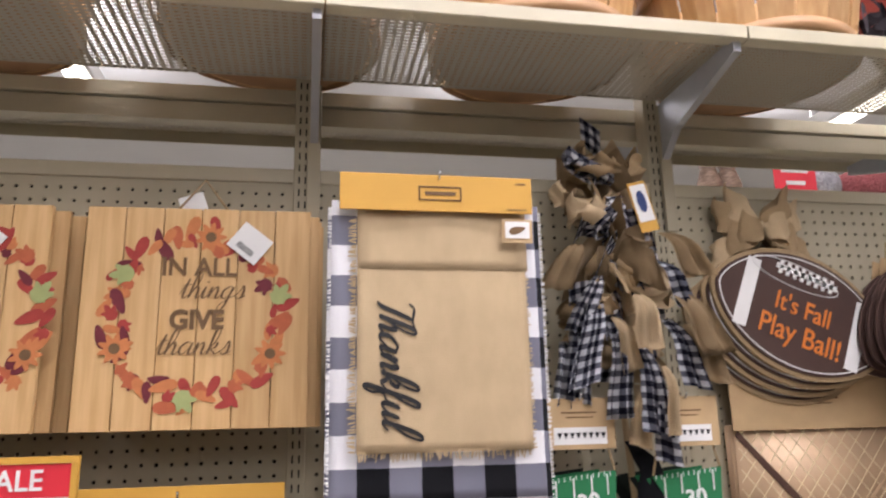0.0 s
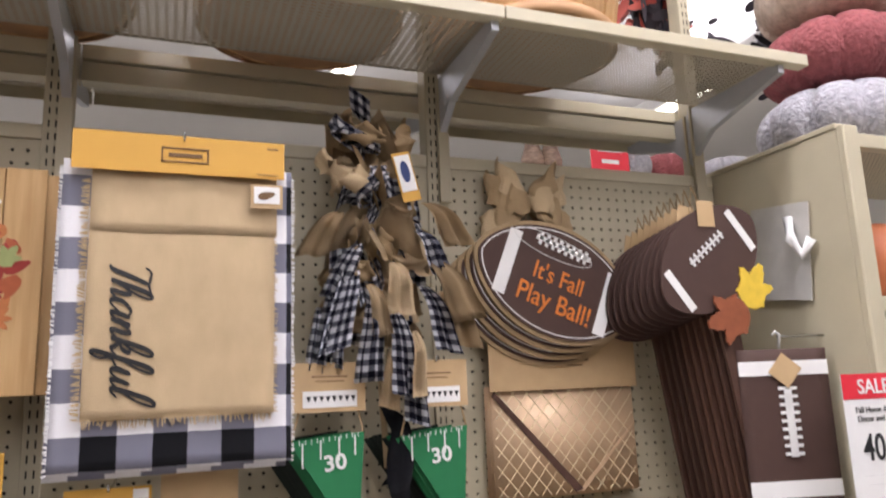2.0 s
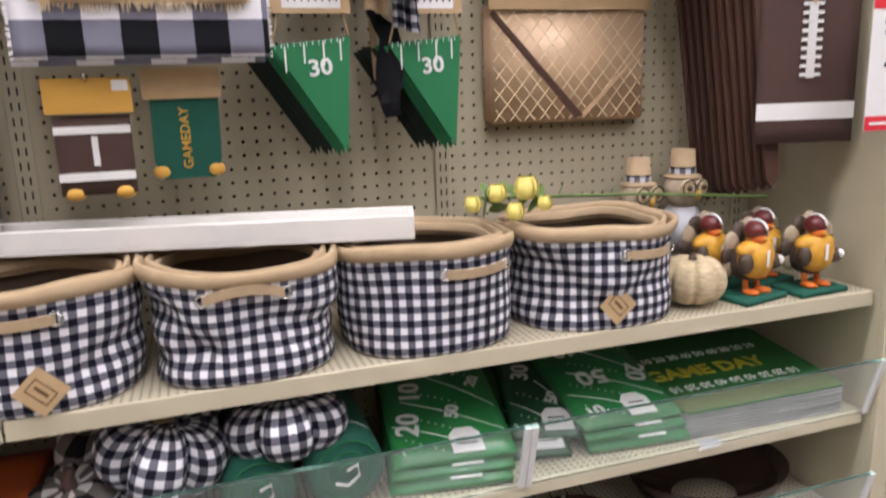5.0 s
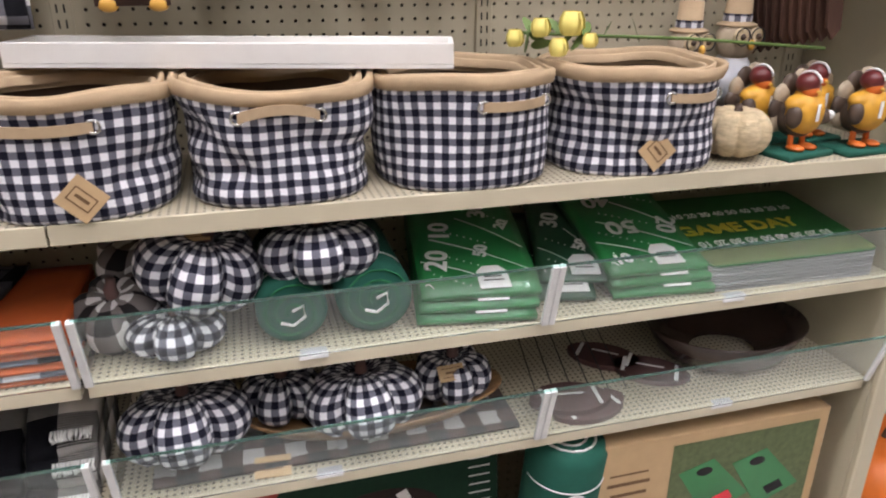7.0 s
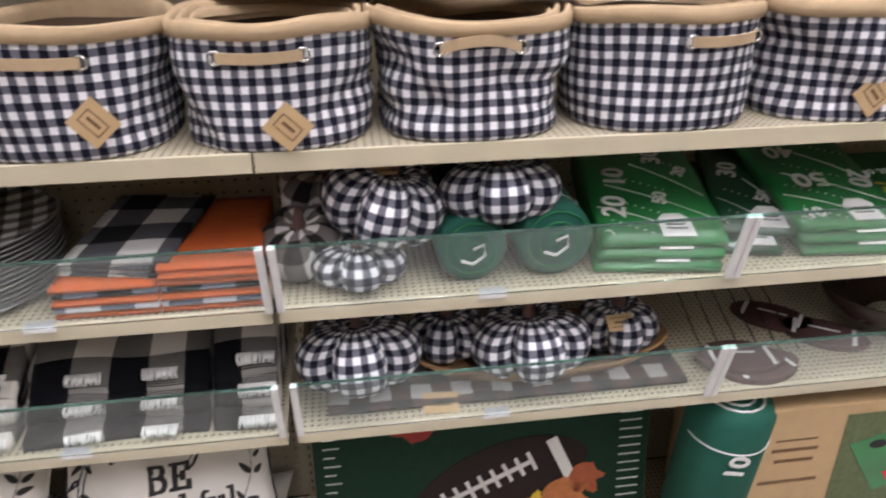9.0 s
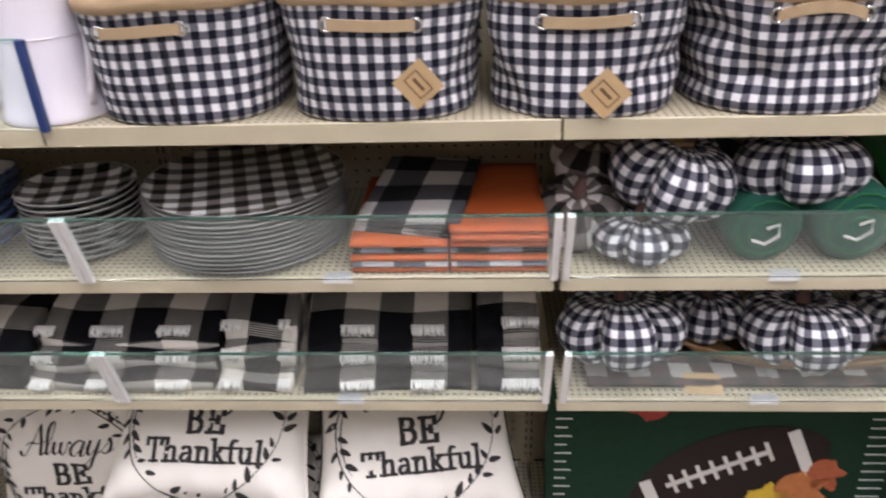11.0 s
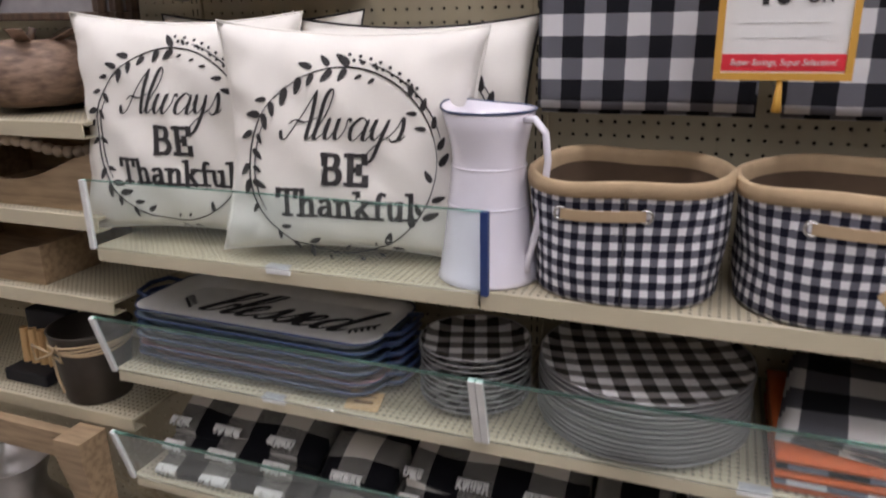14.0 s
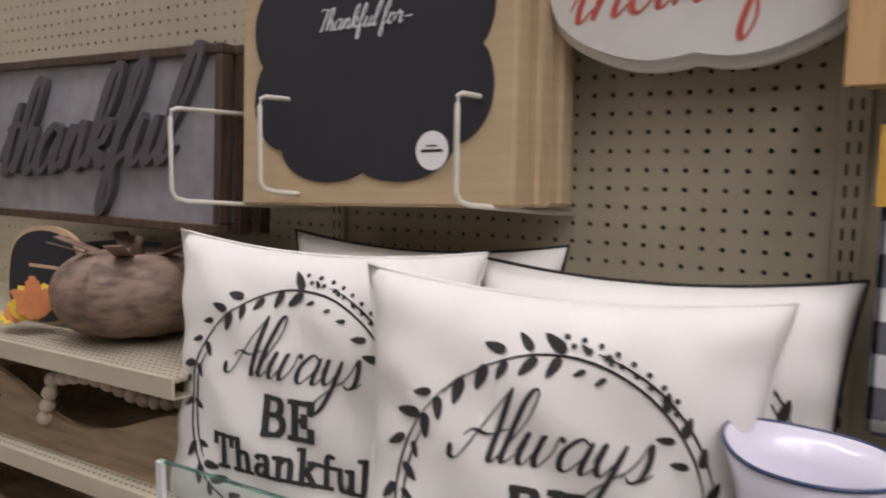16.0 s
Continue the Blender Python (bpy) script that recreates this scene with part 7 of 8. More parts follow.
for k in range(2):
    pack(0.825 + 0.03 * k, 1.19 + 0.02 * k, S2 + 0.024 * k, -12 - 3 * k, 0.13, 0.29, M_FIELDDARK, (("50", 0.03, 0.10, 0.034, 70), ("30", -0.02, 0.19, 0.05, 80)) if k else (), "dark green football tablecloth folded in a clear bag")
for k in range(3):
    pack(1.025 - 0.006 * k, 1.160 + 0.004 * k, S2 + 0.022 * k + 0.0001, -6 + 2 * k, 0.205, 0.325, M_FIELD, N2 if k == 2 else (), GPK)
M_GAMEYELLOW = plain("printed_yellow", (0.62, 0.54, 0.06), 0.5, bump=0)
M_MATGREEN = plain("placemat_green", (0.02, 0.13, 0.03), 0.5, scale=14, amount=0.35, bump=0.3)
for k in range(9):
    pm = thing("placemat", pose(1.315, 1.298, 0.016 + S2 + 0.0066 * k + 0.0003, 6, 0, 0.6 * (k % 3) - 2), "green football placemat with white edge in a stack", "placemat", "stacked placemats")
    part("mat", loft([[(x, y, z) for x, y in rounded(0.195, 0.15, 0.02, 4)] for z in (0.0, 0.0028)], cap0=True, cap1=True), M_MATGREEN if k == 8 else M_PLATERIM, pm)
    if k == 8:
        flat = pose(0, 0, 0.0030, -90)
        part("lettering", moved(letters("GAME DAY", 0.056, -0.040, -0.008, 0, 0, 0.0018, 1.04), flat), M_GAMEYELLOW, pm, "yellow words")
        part("lettering", moved(letters("10 20 30 40 50 40 30 20 10", 0.028, -0.01, 0.060, 0, 0, 0.0005, 0.95), flat), M_WHITE, pm, "row of white numbers")
        part("lettering", moved(letters("10 20 30 40 50 40 30 20 10", 0.030, -0.01, -0.065, 0, 0, 0.0005, 0.95, 180), flat), M_WHITE, pm, "row of white numbers")
        part("print", moved(bars([(-0.19, 0.19, -0.145, -0.088)], -0.0004, 0.0), flat), plain("olive_print", (0.13, 0.17, 0.05), 0.5), pm, "olive front border")

# dough bowl and flat goods on the lower shelf
M_BOWLWOOD = planked("bowl_wood", (0.30, 0.17, 0.07), (0.16, 0.085, 0.035), stretch=(2, 12, 12))
dough = thing("dough_bowl", pose(0.475, 1.262, S3 + 0.0185), "long oval carved wooden dough bowl", "bowl")
part("bowl", lathe([(0.6, 0.0), (0.85, 0.012), (1.0, 0.038), (0.99, 0.042), (0.94, 0.038), (0.8, 0.016), (0.55, 0.008)], 48, 0.262, 0.108), M_BOWLWOOD, dough, "", True)
M_PLAIDMAT = check("plaid_placemat", 0.075, (0.03, 0.03, 0.028), (0.085, 0.06, 0.05), (0.42, 0.40, 0.38))
for k, (mx, mw) in enumerate(((0.23, 0.16), (0.55, 0.19))):
    cloth_thing("placemat", folded(mx - mw, mx + mw, 1.158, 1.42, S3 + 0.001, S3 + 0.016, 0.002, seed=50 + k), M_PLAIDMAT, "folded plaid cloth placemat on the shelf", "placemat", "plaid placemats")
M_MITT = plain("brown_quilted_cotton", (0.07, 0.03, 0.026), 0.9, scale=60, amount=0.2, bump=0.5, fine=120)
for x, y, rot, z in ((0.90, 1.185, 12, 0.0), (0.865, 1.20, -8, 0.013), (1.02, 1.35, -40, 0.0), (1.09, 1.27, -35, 0.0)):
    pt = thing("pot_holder", pose(x, y, S3 + z + 0.0005, 0, 0, rot), "brown football shaped quilted pot holder", "pot holder", "football pot holders")
    part("pad", moved(outline(football_pts(0.085, 0.05, 0), -0.012, 0), pose(0, 0, 0, -90)), M_MITT, pt)
    part("stripe", moved(bars([(-0.06, -0.052, -0.03, 0.03), (0.052, 0.06, -0.03, 0.03), (-0.03, 0.03, 0.008, 0.012)], -0.0135, -0.0121), pose(0, 0, 0, -90)), M_WHITE, pt, "white stitched bands")
wired = thing("wire_rack", pose(0.93, 1.36, S3), "dark wire rack lying on the shelf", "rack")
for k in range(6):
    part("wire", tube([(-0.12 + 0.04 * k, -0.13, 0.004), (-0.08 + 0.04 * k, 0.10, 0.03)], 0.0016, 5), M_INK, wired)
M_DARKBOWL = plain("dark_brown_glaze", (0.045, 0.028, 0.022), 0.25, bump=0, coat=0.4)
db = thing("serving_bowl", pose(1.30, 1.31, S3), "large dark brown football serving bowl", "bowl")
part("bowl", lathe([(0.5, 0.0), (0.8, 0.02), (1.0, 0.085), (0.985, 0.088), (0.78, 0.026), (0.4, 0.01)], 40, 0.19, 0.15), M_DARKBOWL, db, "", True)

# ---- under the shelves: mat, blanket roll, boxed game ----
dm = thing("doormat", pose(0.36, 1.285, 0.062, -6), "green doormat printed with a football and autumn leaves", "doormat")
# mat and football colours are darkened to hold the shade under the shelf
part("mat", box(-0.34, 0.40, 0.0, 0.012, 0.0, 0.46, 0.003), plain("doormat_coir_shaded", (0.005, 0.034, 0.016), 0.95, scale=60, amount=0.3, bump=0.5, fine=400), dm)
fbp = part("football_print", outline(football_pts(0.225, 0.115, 24, 0.05, 0.145), -0.0015, 0.0), plain("doormat_brown_shaded", (0.022, 0.012, 0.010), 0.95, scale=60, amount=0.3, bump=0.5, fine=400), dm, "dark brown football")
part("lace_print", bars([(-0.125, 0.105, 0.026, 0.037)] + [(-0.112 + 0.03 * q, -0.103 + 0.03 * q, 0.006, 0.057) for q in range(8)], -0.003, -0.0016, 24, 0.05, 0.145), M_WHITE, fbp, "white lacing")
part("stripe_print", bars([(-0.176, -0.150, -0.058, 0.062)], -0.003, -0.0016, 24, 0.05, 0.145), M_WHITE, fbp, "white stripe")
part("stripe_print", bars([(0.150, 0.176, -0.058, 0.062)], -0.003, -0.0016, 24, 0.05, 0.145), M_WHITE, fbp, "white stripe")
for lx, lz, ls, lt, lm in ((0.20, 0.115, 0.085, -30, LEAFCOLS[3]), (0.13, 0.08, 0.07, 20, M_LEAFYEL), (0.25, 0.165, 0.06, -60, LEAFCOLS[0]), (-0.02, 0.385, 0.06, 80, LEAFCOLS[3]), (-0.12, 0.33, 0.07, 140, LEAFCOLS[1])):
    part("leaf_print", outline(leaf_pts(lx, lz, ls, lt, "maple"), -0.0012 if lz > 0.2 else -0.0032, 0.0), lm, dm, "printed maple leaf")
for q in range(38):
    mz, mx0, mx1 = 0.03 + 0.022 * (q % 19), -0.32 if q < 19 else 0.33, (-0.285 - 0.01 * (q % 2)) if q < 19 else 0.38
    part("yard_mark", box(mx0, mx1, -0.001, 0.0, mz, mz + 0.003), M_CLIP, dm, "pale yard mark")
br = thing("rolled_blanket", pose(0.842, 1.22, 0.062, 4, 3, 0), "green and white fleece blanket rolled upright", "blanket")
part("roll", lathe([(0.0, 0.0), (0.07, 0.0), (0.082, 0.015), (0.084, 0.42), (0.07, 0.445), (0.0, 0.447)], 36), M_DKGREEN, br, "", True)
part("fold_line", tube([(0.072 * (1 - i / 60) * math.cos(i * 0.4), 0.072 * (1 - i / 60) * math.sin(i * 0.4), 0.447) for i in range(44)], 0.0028, 5), M_WHITE, br, "white rolled edge", True)
part("print", tube([(0.0845 * math.sin(a), -0.0845 * math.cos(a), 0.36) for a in [-1.5 + 0.15 * i for i in range(21)]], 0.0016, 4), M_WHITE, br, "white yard line", True)
part("lettering", letters("10", 0.06, -0.01, 0.33, -0.087, 0, 0.0015, 1.0, 80), M_WHITE, br, "white yard number")
bx = thing("boxed_game", pose(0.885, 1.145, 0.062), "tan cardboard box with a picture of a bean bag toss game", "game box")
part("carton", box(0.0, 0.60, 0.0, 0.30, 0.0, 0.425, 0.002), M_KRAFT, bx)
M_GRASS = plain("printed_grass", (0.10, 0.13, 0.05), 0.5, scale=70, amount=0.6, bump=0)
pic = part("picture", box(0.205, 0.575, -0.0012, -0.0002, 0.06, 0.398), M_GRASS, bx, "printed grass picture")
for gx in (0.30, 0.435):
    part("game_board", outline([(gx - 0.075, 0.32), (gx + 0.01, 0.345), (gx + 0.115, 0.23), (gx + 0.01, 0.185)], -0.0022, -0.0014), M_FIELD, pic, "printed green game board")
    part("game_hole", outline(ellipse(gx - 0.01, 0.315, 0.02, 0.011), -0.003, -0.0023), M_INK, pic)
    part("bean_bag", outline([(gx + 0.02, 0.235), (gx + 0.06, 0.25), (gx + 0.075, 0.228), (gx + 0.035, 0.212)], -0.0036, -0.0024), M_RED if gx < 0.4 else M_INK, pic, "printed bean bags")
part("print", bars([(0.055, 0.155, 0.318, 0.326), (0.06, 0.15, 0.345, 0.349), (0.065, 0.15, 0.29, 0.298), (0.04, 0.17, 0.235, 0.243)], -0.0012, -0.0002), M_KRAFTDARK, bx, "brown printed words")


# ---- sign display at the far end of the wall ----
M_WIRE = plain("cream_wire", (0.74, 0.70, 0.60), 0.35, bump=0)
M_CARTON = plain("burlap_board", (0.50, 0.37, 0.22), 0.85, scale=30, amount=0.15, bump=0.5, fine=240, stretch=(0.2, 0.2, 3))
M_CHALK = plain("chalkboard_black", (0.018, 0.018, 0.022), 0.75, scale=8, amount=0.3, bump=0.05)
for wx, wy, wz in ((-1.165, 1.262, 1.668), (-1.475, 1.262, 1.676), (-1.60, 1.215, 1.66)):
    wr = thing("wire_holder", pose(wx, 0, 0), "cream coated wire sign holder hooked in the pegboard", "wire holder", "wire sign holders")
    part("wire", tube([(0.0, 1.498, wz + 0.004), (0.0, wy + 0.012, wz), (0.0, wy + 0.003, wz - 0.004), (0.0, wy, wz - 0.014), (0.0, wy, wz - 0.116), (0.004, wy + 0.004, wz - 0.127), (0.012, wy + 0.014, wz - 0.131), (0.06, 1.498, wz - 0.15)], 0.0034, 8), M_WIRE, wr, "", True)
for k in range(3):
    cb = thing("message_board", pose(-1.34 + 0.012 * k, 1.315 + 0.046 * k, 1.528, -3, -1.5, 0), "burlap covered box sign with a black scalloped chalkboard", "box sign", "chalkboard box signs")
    part("box", box(-0.226, 0.226, 0, 0.044, 0, 0.41, 0.004), M_CARTON, cb, "tan burlap box")
    pts = []
    for i in range(120):
        a = 2 * math.pi * i / 120
        w = 1 + 0.10 * abs(math.sin(4 * a)) ** 0.7 - 0.06
        c, s = math.cos(a), math.sin(a)
        k4 = (abs(c) ** 3 + abs(s) ** 3) ** (-1 / 3)
        pts.append((0.192 * k4 * w * c, 0.202 + 0.165 * k4 * w * s))
    if k == 0:
        chalk = part("chalkboard", outline(pts, -0.003, -0.0002), M_CHALK, cb, "black scalloped chalkboard")
        part("lettering", written("Thankful for-", 0.0145, 0.0, 0.248, -0.0032, 0.3, 0.2, 0.1, 1.05, -1), M_CLIP, chalk, "grey script words")
        stk = part("sticker", outline(ellipse(0.112, 0.072, 0.024, 0.025, 28), -0.0042, -0.0032), M_WHITE, cb, "round white sticker")
        part("print", bars([(0.096, 0.128, 0.070, 0.0735), (0.104, 0.12, 0.077, 0.079)], -0.0048, -0.0043), M_INK, stk)
M_GALV = plain("brushed_grey_panel", (0.33, 0.32, 0.33), 0.55, metal=0.2, scale=22, amount=0.35, bump=0.15, fine=90)
M_CHARCOAL = plain("charcoal_letters", (0.09, 0.08, 0.085), 0.6, bump=0.1)
for k in range(3):
    gs = thing("framed_sign", pose(-1.945 + 0.014 * k, 1.325 + 0.03 * k, 1.487, -2, 0.5, 0), "long grey metal sign in a dark frame with raised script", "wall sign", "grey script signs")
    part("panel", box(-0.31, 0.31, 0.004, 0.012, 0.004, 0.27), M_GALV, gs, "mottled grey panel")
    for x0, x1, z0, z1 in ((-0.325, 0.325, -0.012, 0.004), (-0.325, 0.325, 0.270, 0.286), (-0.325, -0.31, 0.0042, 0.2698), (0.31, 0.325, 0.0042, 0.2698)):
        part("frame_rail", box(x0, x1, -0.006, 0.02, z0, z1, 0.002), M_DARKWOOD, gs, "dark wooden frame")
    if k == 0:
        part("lettering", written("thankful", 0.080, -0.04, 0.126, 0.0035, 0.5, 0.27, 0.16, 1.0, 4, 0.013), M_CHARCOAL, gs, "raised charcoal script word")
# scalloped white pumpkin plaque
M_CORAL = plain("coral_script", (0.55, 0.11, 0.07), 0.7, bump=0)
pq = thing("pumpkin_plaque", pose(-0.93, 1.405, 1.70), "thick white scalloped pumpkin plaque with coral script", "wall sign")
pp = []
for i in range(150):
    a = 2 * math.pi * i / 150
    lob = abs(math.sin(a * 3 + math.pi / 2)) if math.sin(a) < 0 else abs(math.sin(a * 3 + math.pi / 2))
    rr = 1 - 0.085 * (1 - lob) ** 1.6
    pp.append((0.225 * rr * math.cos(a), 0.17 + 0.165 * rr * math.sin(a)))
part("back", outline([(x * 1.03, 0.17 + (z - 0.17) * 1.03 - 0.006) for x, z in pp], 0.012, 0.035), M_WHITEPAINT, pq, "white backing board")
part("face", outline(pp, -0.006, 0.0118), M_WHITEPAINT, pq, "off-white face")
part("lettering", written("thankful", 0.05, 0.0, 0.10, -0.0064, 0.4, 0.16, 0.07, 1.0, 5), M_CORAL, pq, "coral script word")

# ---- neighbouring unit at the far end ----
for zt in (1.292, 1.112, 0.938, 0.672):
    shelf("shelf", -2.9, -END_R - 0.012, zt, 1.158)
structure("wall_end_divider", box(-2.93, -2.902, 1.1, BACK, 0.0, 2.2), M_STEEL, "cream steel divider panel")
M_BARK = planked("bark_wood", (0.30, 0.20, 0.14), (0.13, 0.08, 0.055), stretch=(3, 3, 9), scale=9)
wp = pumpkin(pose(-1.80, 1.305, 1.2925), "brown wood veneer pumpkin on a shelf", 0.135, 0.155, 9, M_BARK, M_DARKWOOD, depth=0.1, stem_h=0.034, stem_r=0.011)
for k in range(7):
    a = k * 0.9
    part("veneer_curl", moved(box(-0.014, 0.014, -0.001, 0.001, 0, 0.07), pose(0.07 * math.cos(a), 0.07 * math.sin(a), 0.142, 70, 0, math.degrees(a) + 90)), M_BARK, wp, "curled veneer strip")
M_CRATE = planked("crate_wood", (0.38, 0.27, 0.16), (0.24, 0.165, 0.095), stretch=(1.5, 12, 12))


def crate(x, z, w, tall, label):
    ob = thing("wooden_crate", pose(x, 1.19, z), label, "crate", "wooden crates")
    part("base", box(-w, w, 0, 0.26, 0, 0.01), M_CRATE, ob)
    dip = [(-w, 0.0102)] + [(w, 0.0102), (w, tall)] + [(w * (1 - 2 * i / 16), tall * (1 - 0.55 * math.sin(math.pi * i / 16) ** 1.5)) for i in range(1, 16)] + [(-w, tall)]
    part("front_board", outline(dip, 0.0, 0.012), M_CRATE, ob, "dipped front board")
    part("back_board", box(-w, w, 0.248, 0.26, 0.0102, tall), M_CRATE, ob)
    for sx in (-w, w - 0.012):
        part("end_board", box(sx, sx + 0.012, 0.0122, 0.2478, 0.0102, tall), M_CRATE, ob)
    part("nail", ball(0.004, (-w + 0.02, -0.001, tall * 0.6), (1, 0.4, 1), 8, 6), M_DARKWOOD, ob)
    return ob


crate(-1.80, 1.1125, 0.24, 0.115, "low wooden crate with a dipped front")
crate(-1.97, 0.9385, 0.22, 0.085, "low wooden tray crate with iron nails")
M_BEAD = plain("pale_wood_bead", (0.50, 0.40, 0.30), 0.6, scale=60, amount=0.15)
bd = thing("bead_garland", pose(-1.74, 1.20, 1.2275), "string of pale wooden beads over a crate", "bead garland")
for k in range(13):
    t = k / 12
    part("bead", ball(0.0125, (-0.12 + 0.27 * t, -0.012 + 0.05 * t, 0.006 + 0.012 * math.sin(2 * math.pi * t)), (1, 1, 1), 12, 8), M_BEAD, bd, "", True)
for k in range(3):
    part("bead", ball(0.0125, (-0.125 - 0.008 * k, -0.015, -0.016 - 0.022 * k), (1, 1, 1), 12, 8), M_BEAD, bd, "", True)
M_TIN = plain("dark_bronze_tin", (0.055, 0.045, 0.036), 0.45, metal=0.5, scale=25, amount=0.3)
bk = thing("metal_bucket", pose(-1.70, 1.235, 0.6725), "dark tin bucket tied with a twine bow", "bucket")
part("pail", lathe([(0.0, 0.0), (0.068, 0.0), (0.070, 0.004), (0.086, 0.158), (0.089, 0.164), (0.085, 0.166), (0.082, 0.158), (0.066, 0.01), (0.0, 0.008)], 36), M_TIN, bk, "", True)
for k in range(4):
    part("twine", tube([((0.084 + 0.001 * k) * math.cos(a), (0.084 + 0.001 * k) * math.sin(a), 0.128 + 0.005 * k + 0.004 * math.sin(2 * a + k)) for a in [2 * math.pi * i / 30 for i in range(30)]], 0.0028, 5, True), M_BURLAP, bk, "wound twine", True)
part("twine_bow", tube([(-0.02, -0.086, 0.125), (-0.06, -0.10, 0.15), (-0.055, -0.10, 0.115), (-0.02, -0.088, 0.128), (0.01, -0.10, 0.155), (0.02, -0.10, 0.12), (-0.02, -0.088, 0.126), (-0.005, -0.095, 0.08), (0.005, -0.095, 0.045)], 0.003, 5), M_BURLAP, bk, "twine bow", True)
bc = thing("candle_box", pose(-1.88, 1.20, 0.6725), "black box holding pale wooden sticks", "box")
part("tray", box(-0.075, 0.055, 0, 0.12, 0, 0.03, 0.003), M_CHALK, bc)
part("back_panel", box(-0.075, 0.055, 0.08, 0.12, 0.0302, 0.15, 0.003), M_CHALK, bc)
for k in range(4):
    part("stick", tube([(-0.055 + 0.027 * k, 0.05, 0.03), (-0.055 + 0.027 * k, 0.055, 0.115)], 0.0095, 8), M_PINE, bc, "pale wooden stick")
plq = thing("chalk_plaque", pose(-2.03, 1.27, 1.2925, -6, 0, 0), "small black plaque with a copper scalloped edge", "plaque")
part("edge", outline(ellipse(0, 0.085, 0.112, 0.092, 40, 0, 0.6), 0.002, 0.012), M_COPPER, plq, "copper edge")
part("face", outline(ellipse(0, 0.085, 0.103, 0.083, 40, 0, 0.6), -0.001, 0.0018), M_CHALK, plq, "black face")
part("print", bars([(-0.04, 0.05, 0.10, 0.106), (-0.03, 0.04, 0.06, 0.067)], -0.0016, -0.0011), M_COPPER, plq)
tt = thing("felt_leaf_pile", pose(-1.97, 1.19, 1.2925), "orange and yellow felt leaves on a shelf", "decoration")
for k in range(4):
    part("leaf", moved(outline(leaf_pts(0, 0, 0.05, 40 * k, "maple"), 0, 0.002), pose(0.02 * k - 0.03, 0.02, 0.035 + 0.006 * k, -60 + 12 * k, 10 * k, 20 * k)), LEAFCOLS[3] if k % 2 else M_LEAFYEL, tt)
drk = thing("storage_box", pose(-1.80, 1.37, 1.2925), "black storage box at the back of the shelf", "box")
part("carton", box(-0.28, 0.22, 0.0, 0.115, 0, 0.135, 0.004), M_CHALK, drk)

# milk can, table leg, barn plaque and dried grass under the shelves
M_TINBRIGHT = plain("galvanised_tin", (0.42, 0.40, 0.38), 0.35, metal=0.85, scale=12, amount=0.35, bump=0.1)
mc = thing("milk_can", pose(-2.01, 1.2, 0.0), "galvanised metal milk can on the floor", "milk can")
part("can", lathe([(0.0, 0.0), (0.125, 0.0), (0.13, 0.02), (0.13, 0.24), (0.122, 0.28), (0.078, 0.345), (0.072, 0.37), (0.076, 0.40), (0.098, 0.45), (0.102, 0.455), (0.094, 0.452), (0.068, 0.40), (0.062, 0.37), (0.0, 0.36)], 40), M_TINBRIGHT, mc, "", True)
part("band", lathe([(0.1315, 0.20), (0.1335, 0.203), (0.1335, 0.222), (0.1315, 0.225)], 40), M_TIN, mc, "dark band", True)
lg = thing("display_table", pose(-1.648, 1.12, 0.0), "natural wooden table leg under the neighbouring shelf", "table")
rings = []
for z, w, dx in ((0.0, 0.016, 0.06), (0.12, 0.018, 0.055), (0.3, 0.021, 0.038), (0.45, 0.026, 0.018), (0.56, 0.034, 0.0), (0.585, 0.036, -0.004), (0.638, 0.036, -0.004)):
    rings.append([(dx + sx * w, sy * w, z) for sx, sy in ((-1, -1), (1, -1), (1, 1), (-1, 1))])
part("apron", box(-0.5, -0.042, -0.012, 0.012, 0.575, 0.637), M_CRATE, lg, "wooden apron")
part("leg", loft(rings, cap0=True, cap1=True), M_CRATE, lg, "curved wooden leg")
M_BARN = planked("weathered_cut_wood", (0.42, 0.36, 0.24), (0.28, 0.23, 0.14), stretch=(2, 6, 6))
bn = thing("barn_plaque", pose(-1.44, 1.225, 0.062), "carved wooden barn cutout standing on the base shelf", "decoration")
part("barn_front", outline([(-0.01, 0), (0.19, 0), (0.19, 0.17), (0.165, 0.225), (0.09, 0.262), (0.02, 0.225), (-0.01, 0.17)], -0.012, 0.006), M_BARN, bn, "barn front")
part("barn_side", outline([(-0.13, 0), (-0.0102, 0), (-0.0102, 0.168), (-0.13, 0.16)], 0.0, 0.006), M_BARN, bn)
part("barn_roof", outline([(-0.15, 0.165), (-0.012, 0.172), (0.018, 0.228), (0.088, 0.266), (-0.07, 0.255), (-0.13, 0.215)], -0.006, -0.0002), M_BARN, bn, "sloping roof")
for wx in (0.045, 0.115):
    for wz in (0.10, 0.165):
        part("window_bars", bars([(wx - 0.016, wx + 0.016, wz, wz + 0.003), (wx - 0.016, wx + 0.016, wz + 0.028, wz + 0.031), (wx - 0.016, wx - 0.013, wz, wz + 0.031), (wx + 0.013, wx + 0.016, wz, wz + 0.031), (wx - 0.0015, wx + 0.0015, wz, wz + 0.031)], -0.0145, -0.0122), M_DARKWOOD, bn, "dark cut window")
part("silo", outline([(-0.19, 0), (-0.135, 0), (-0.135, 0.30), (-0.155, 0.335), (-0.175, 0.335), (-0.19, 0.30)], 0.0, 0.008), M_BARN, bn, "tree trunk cut-out")
lc = bmesh.new()
rt = random.Random(3)
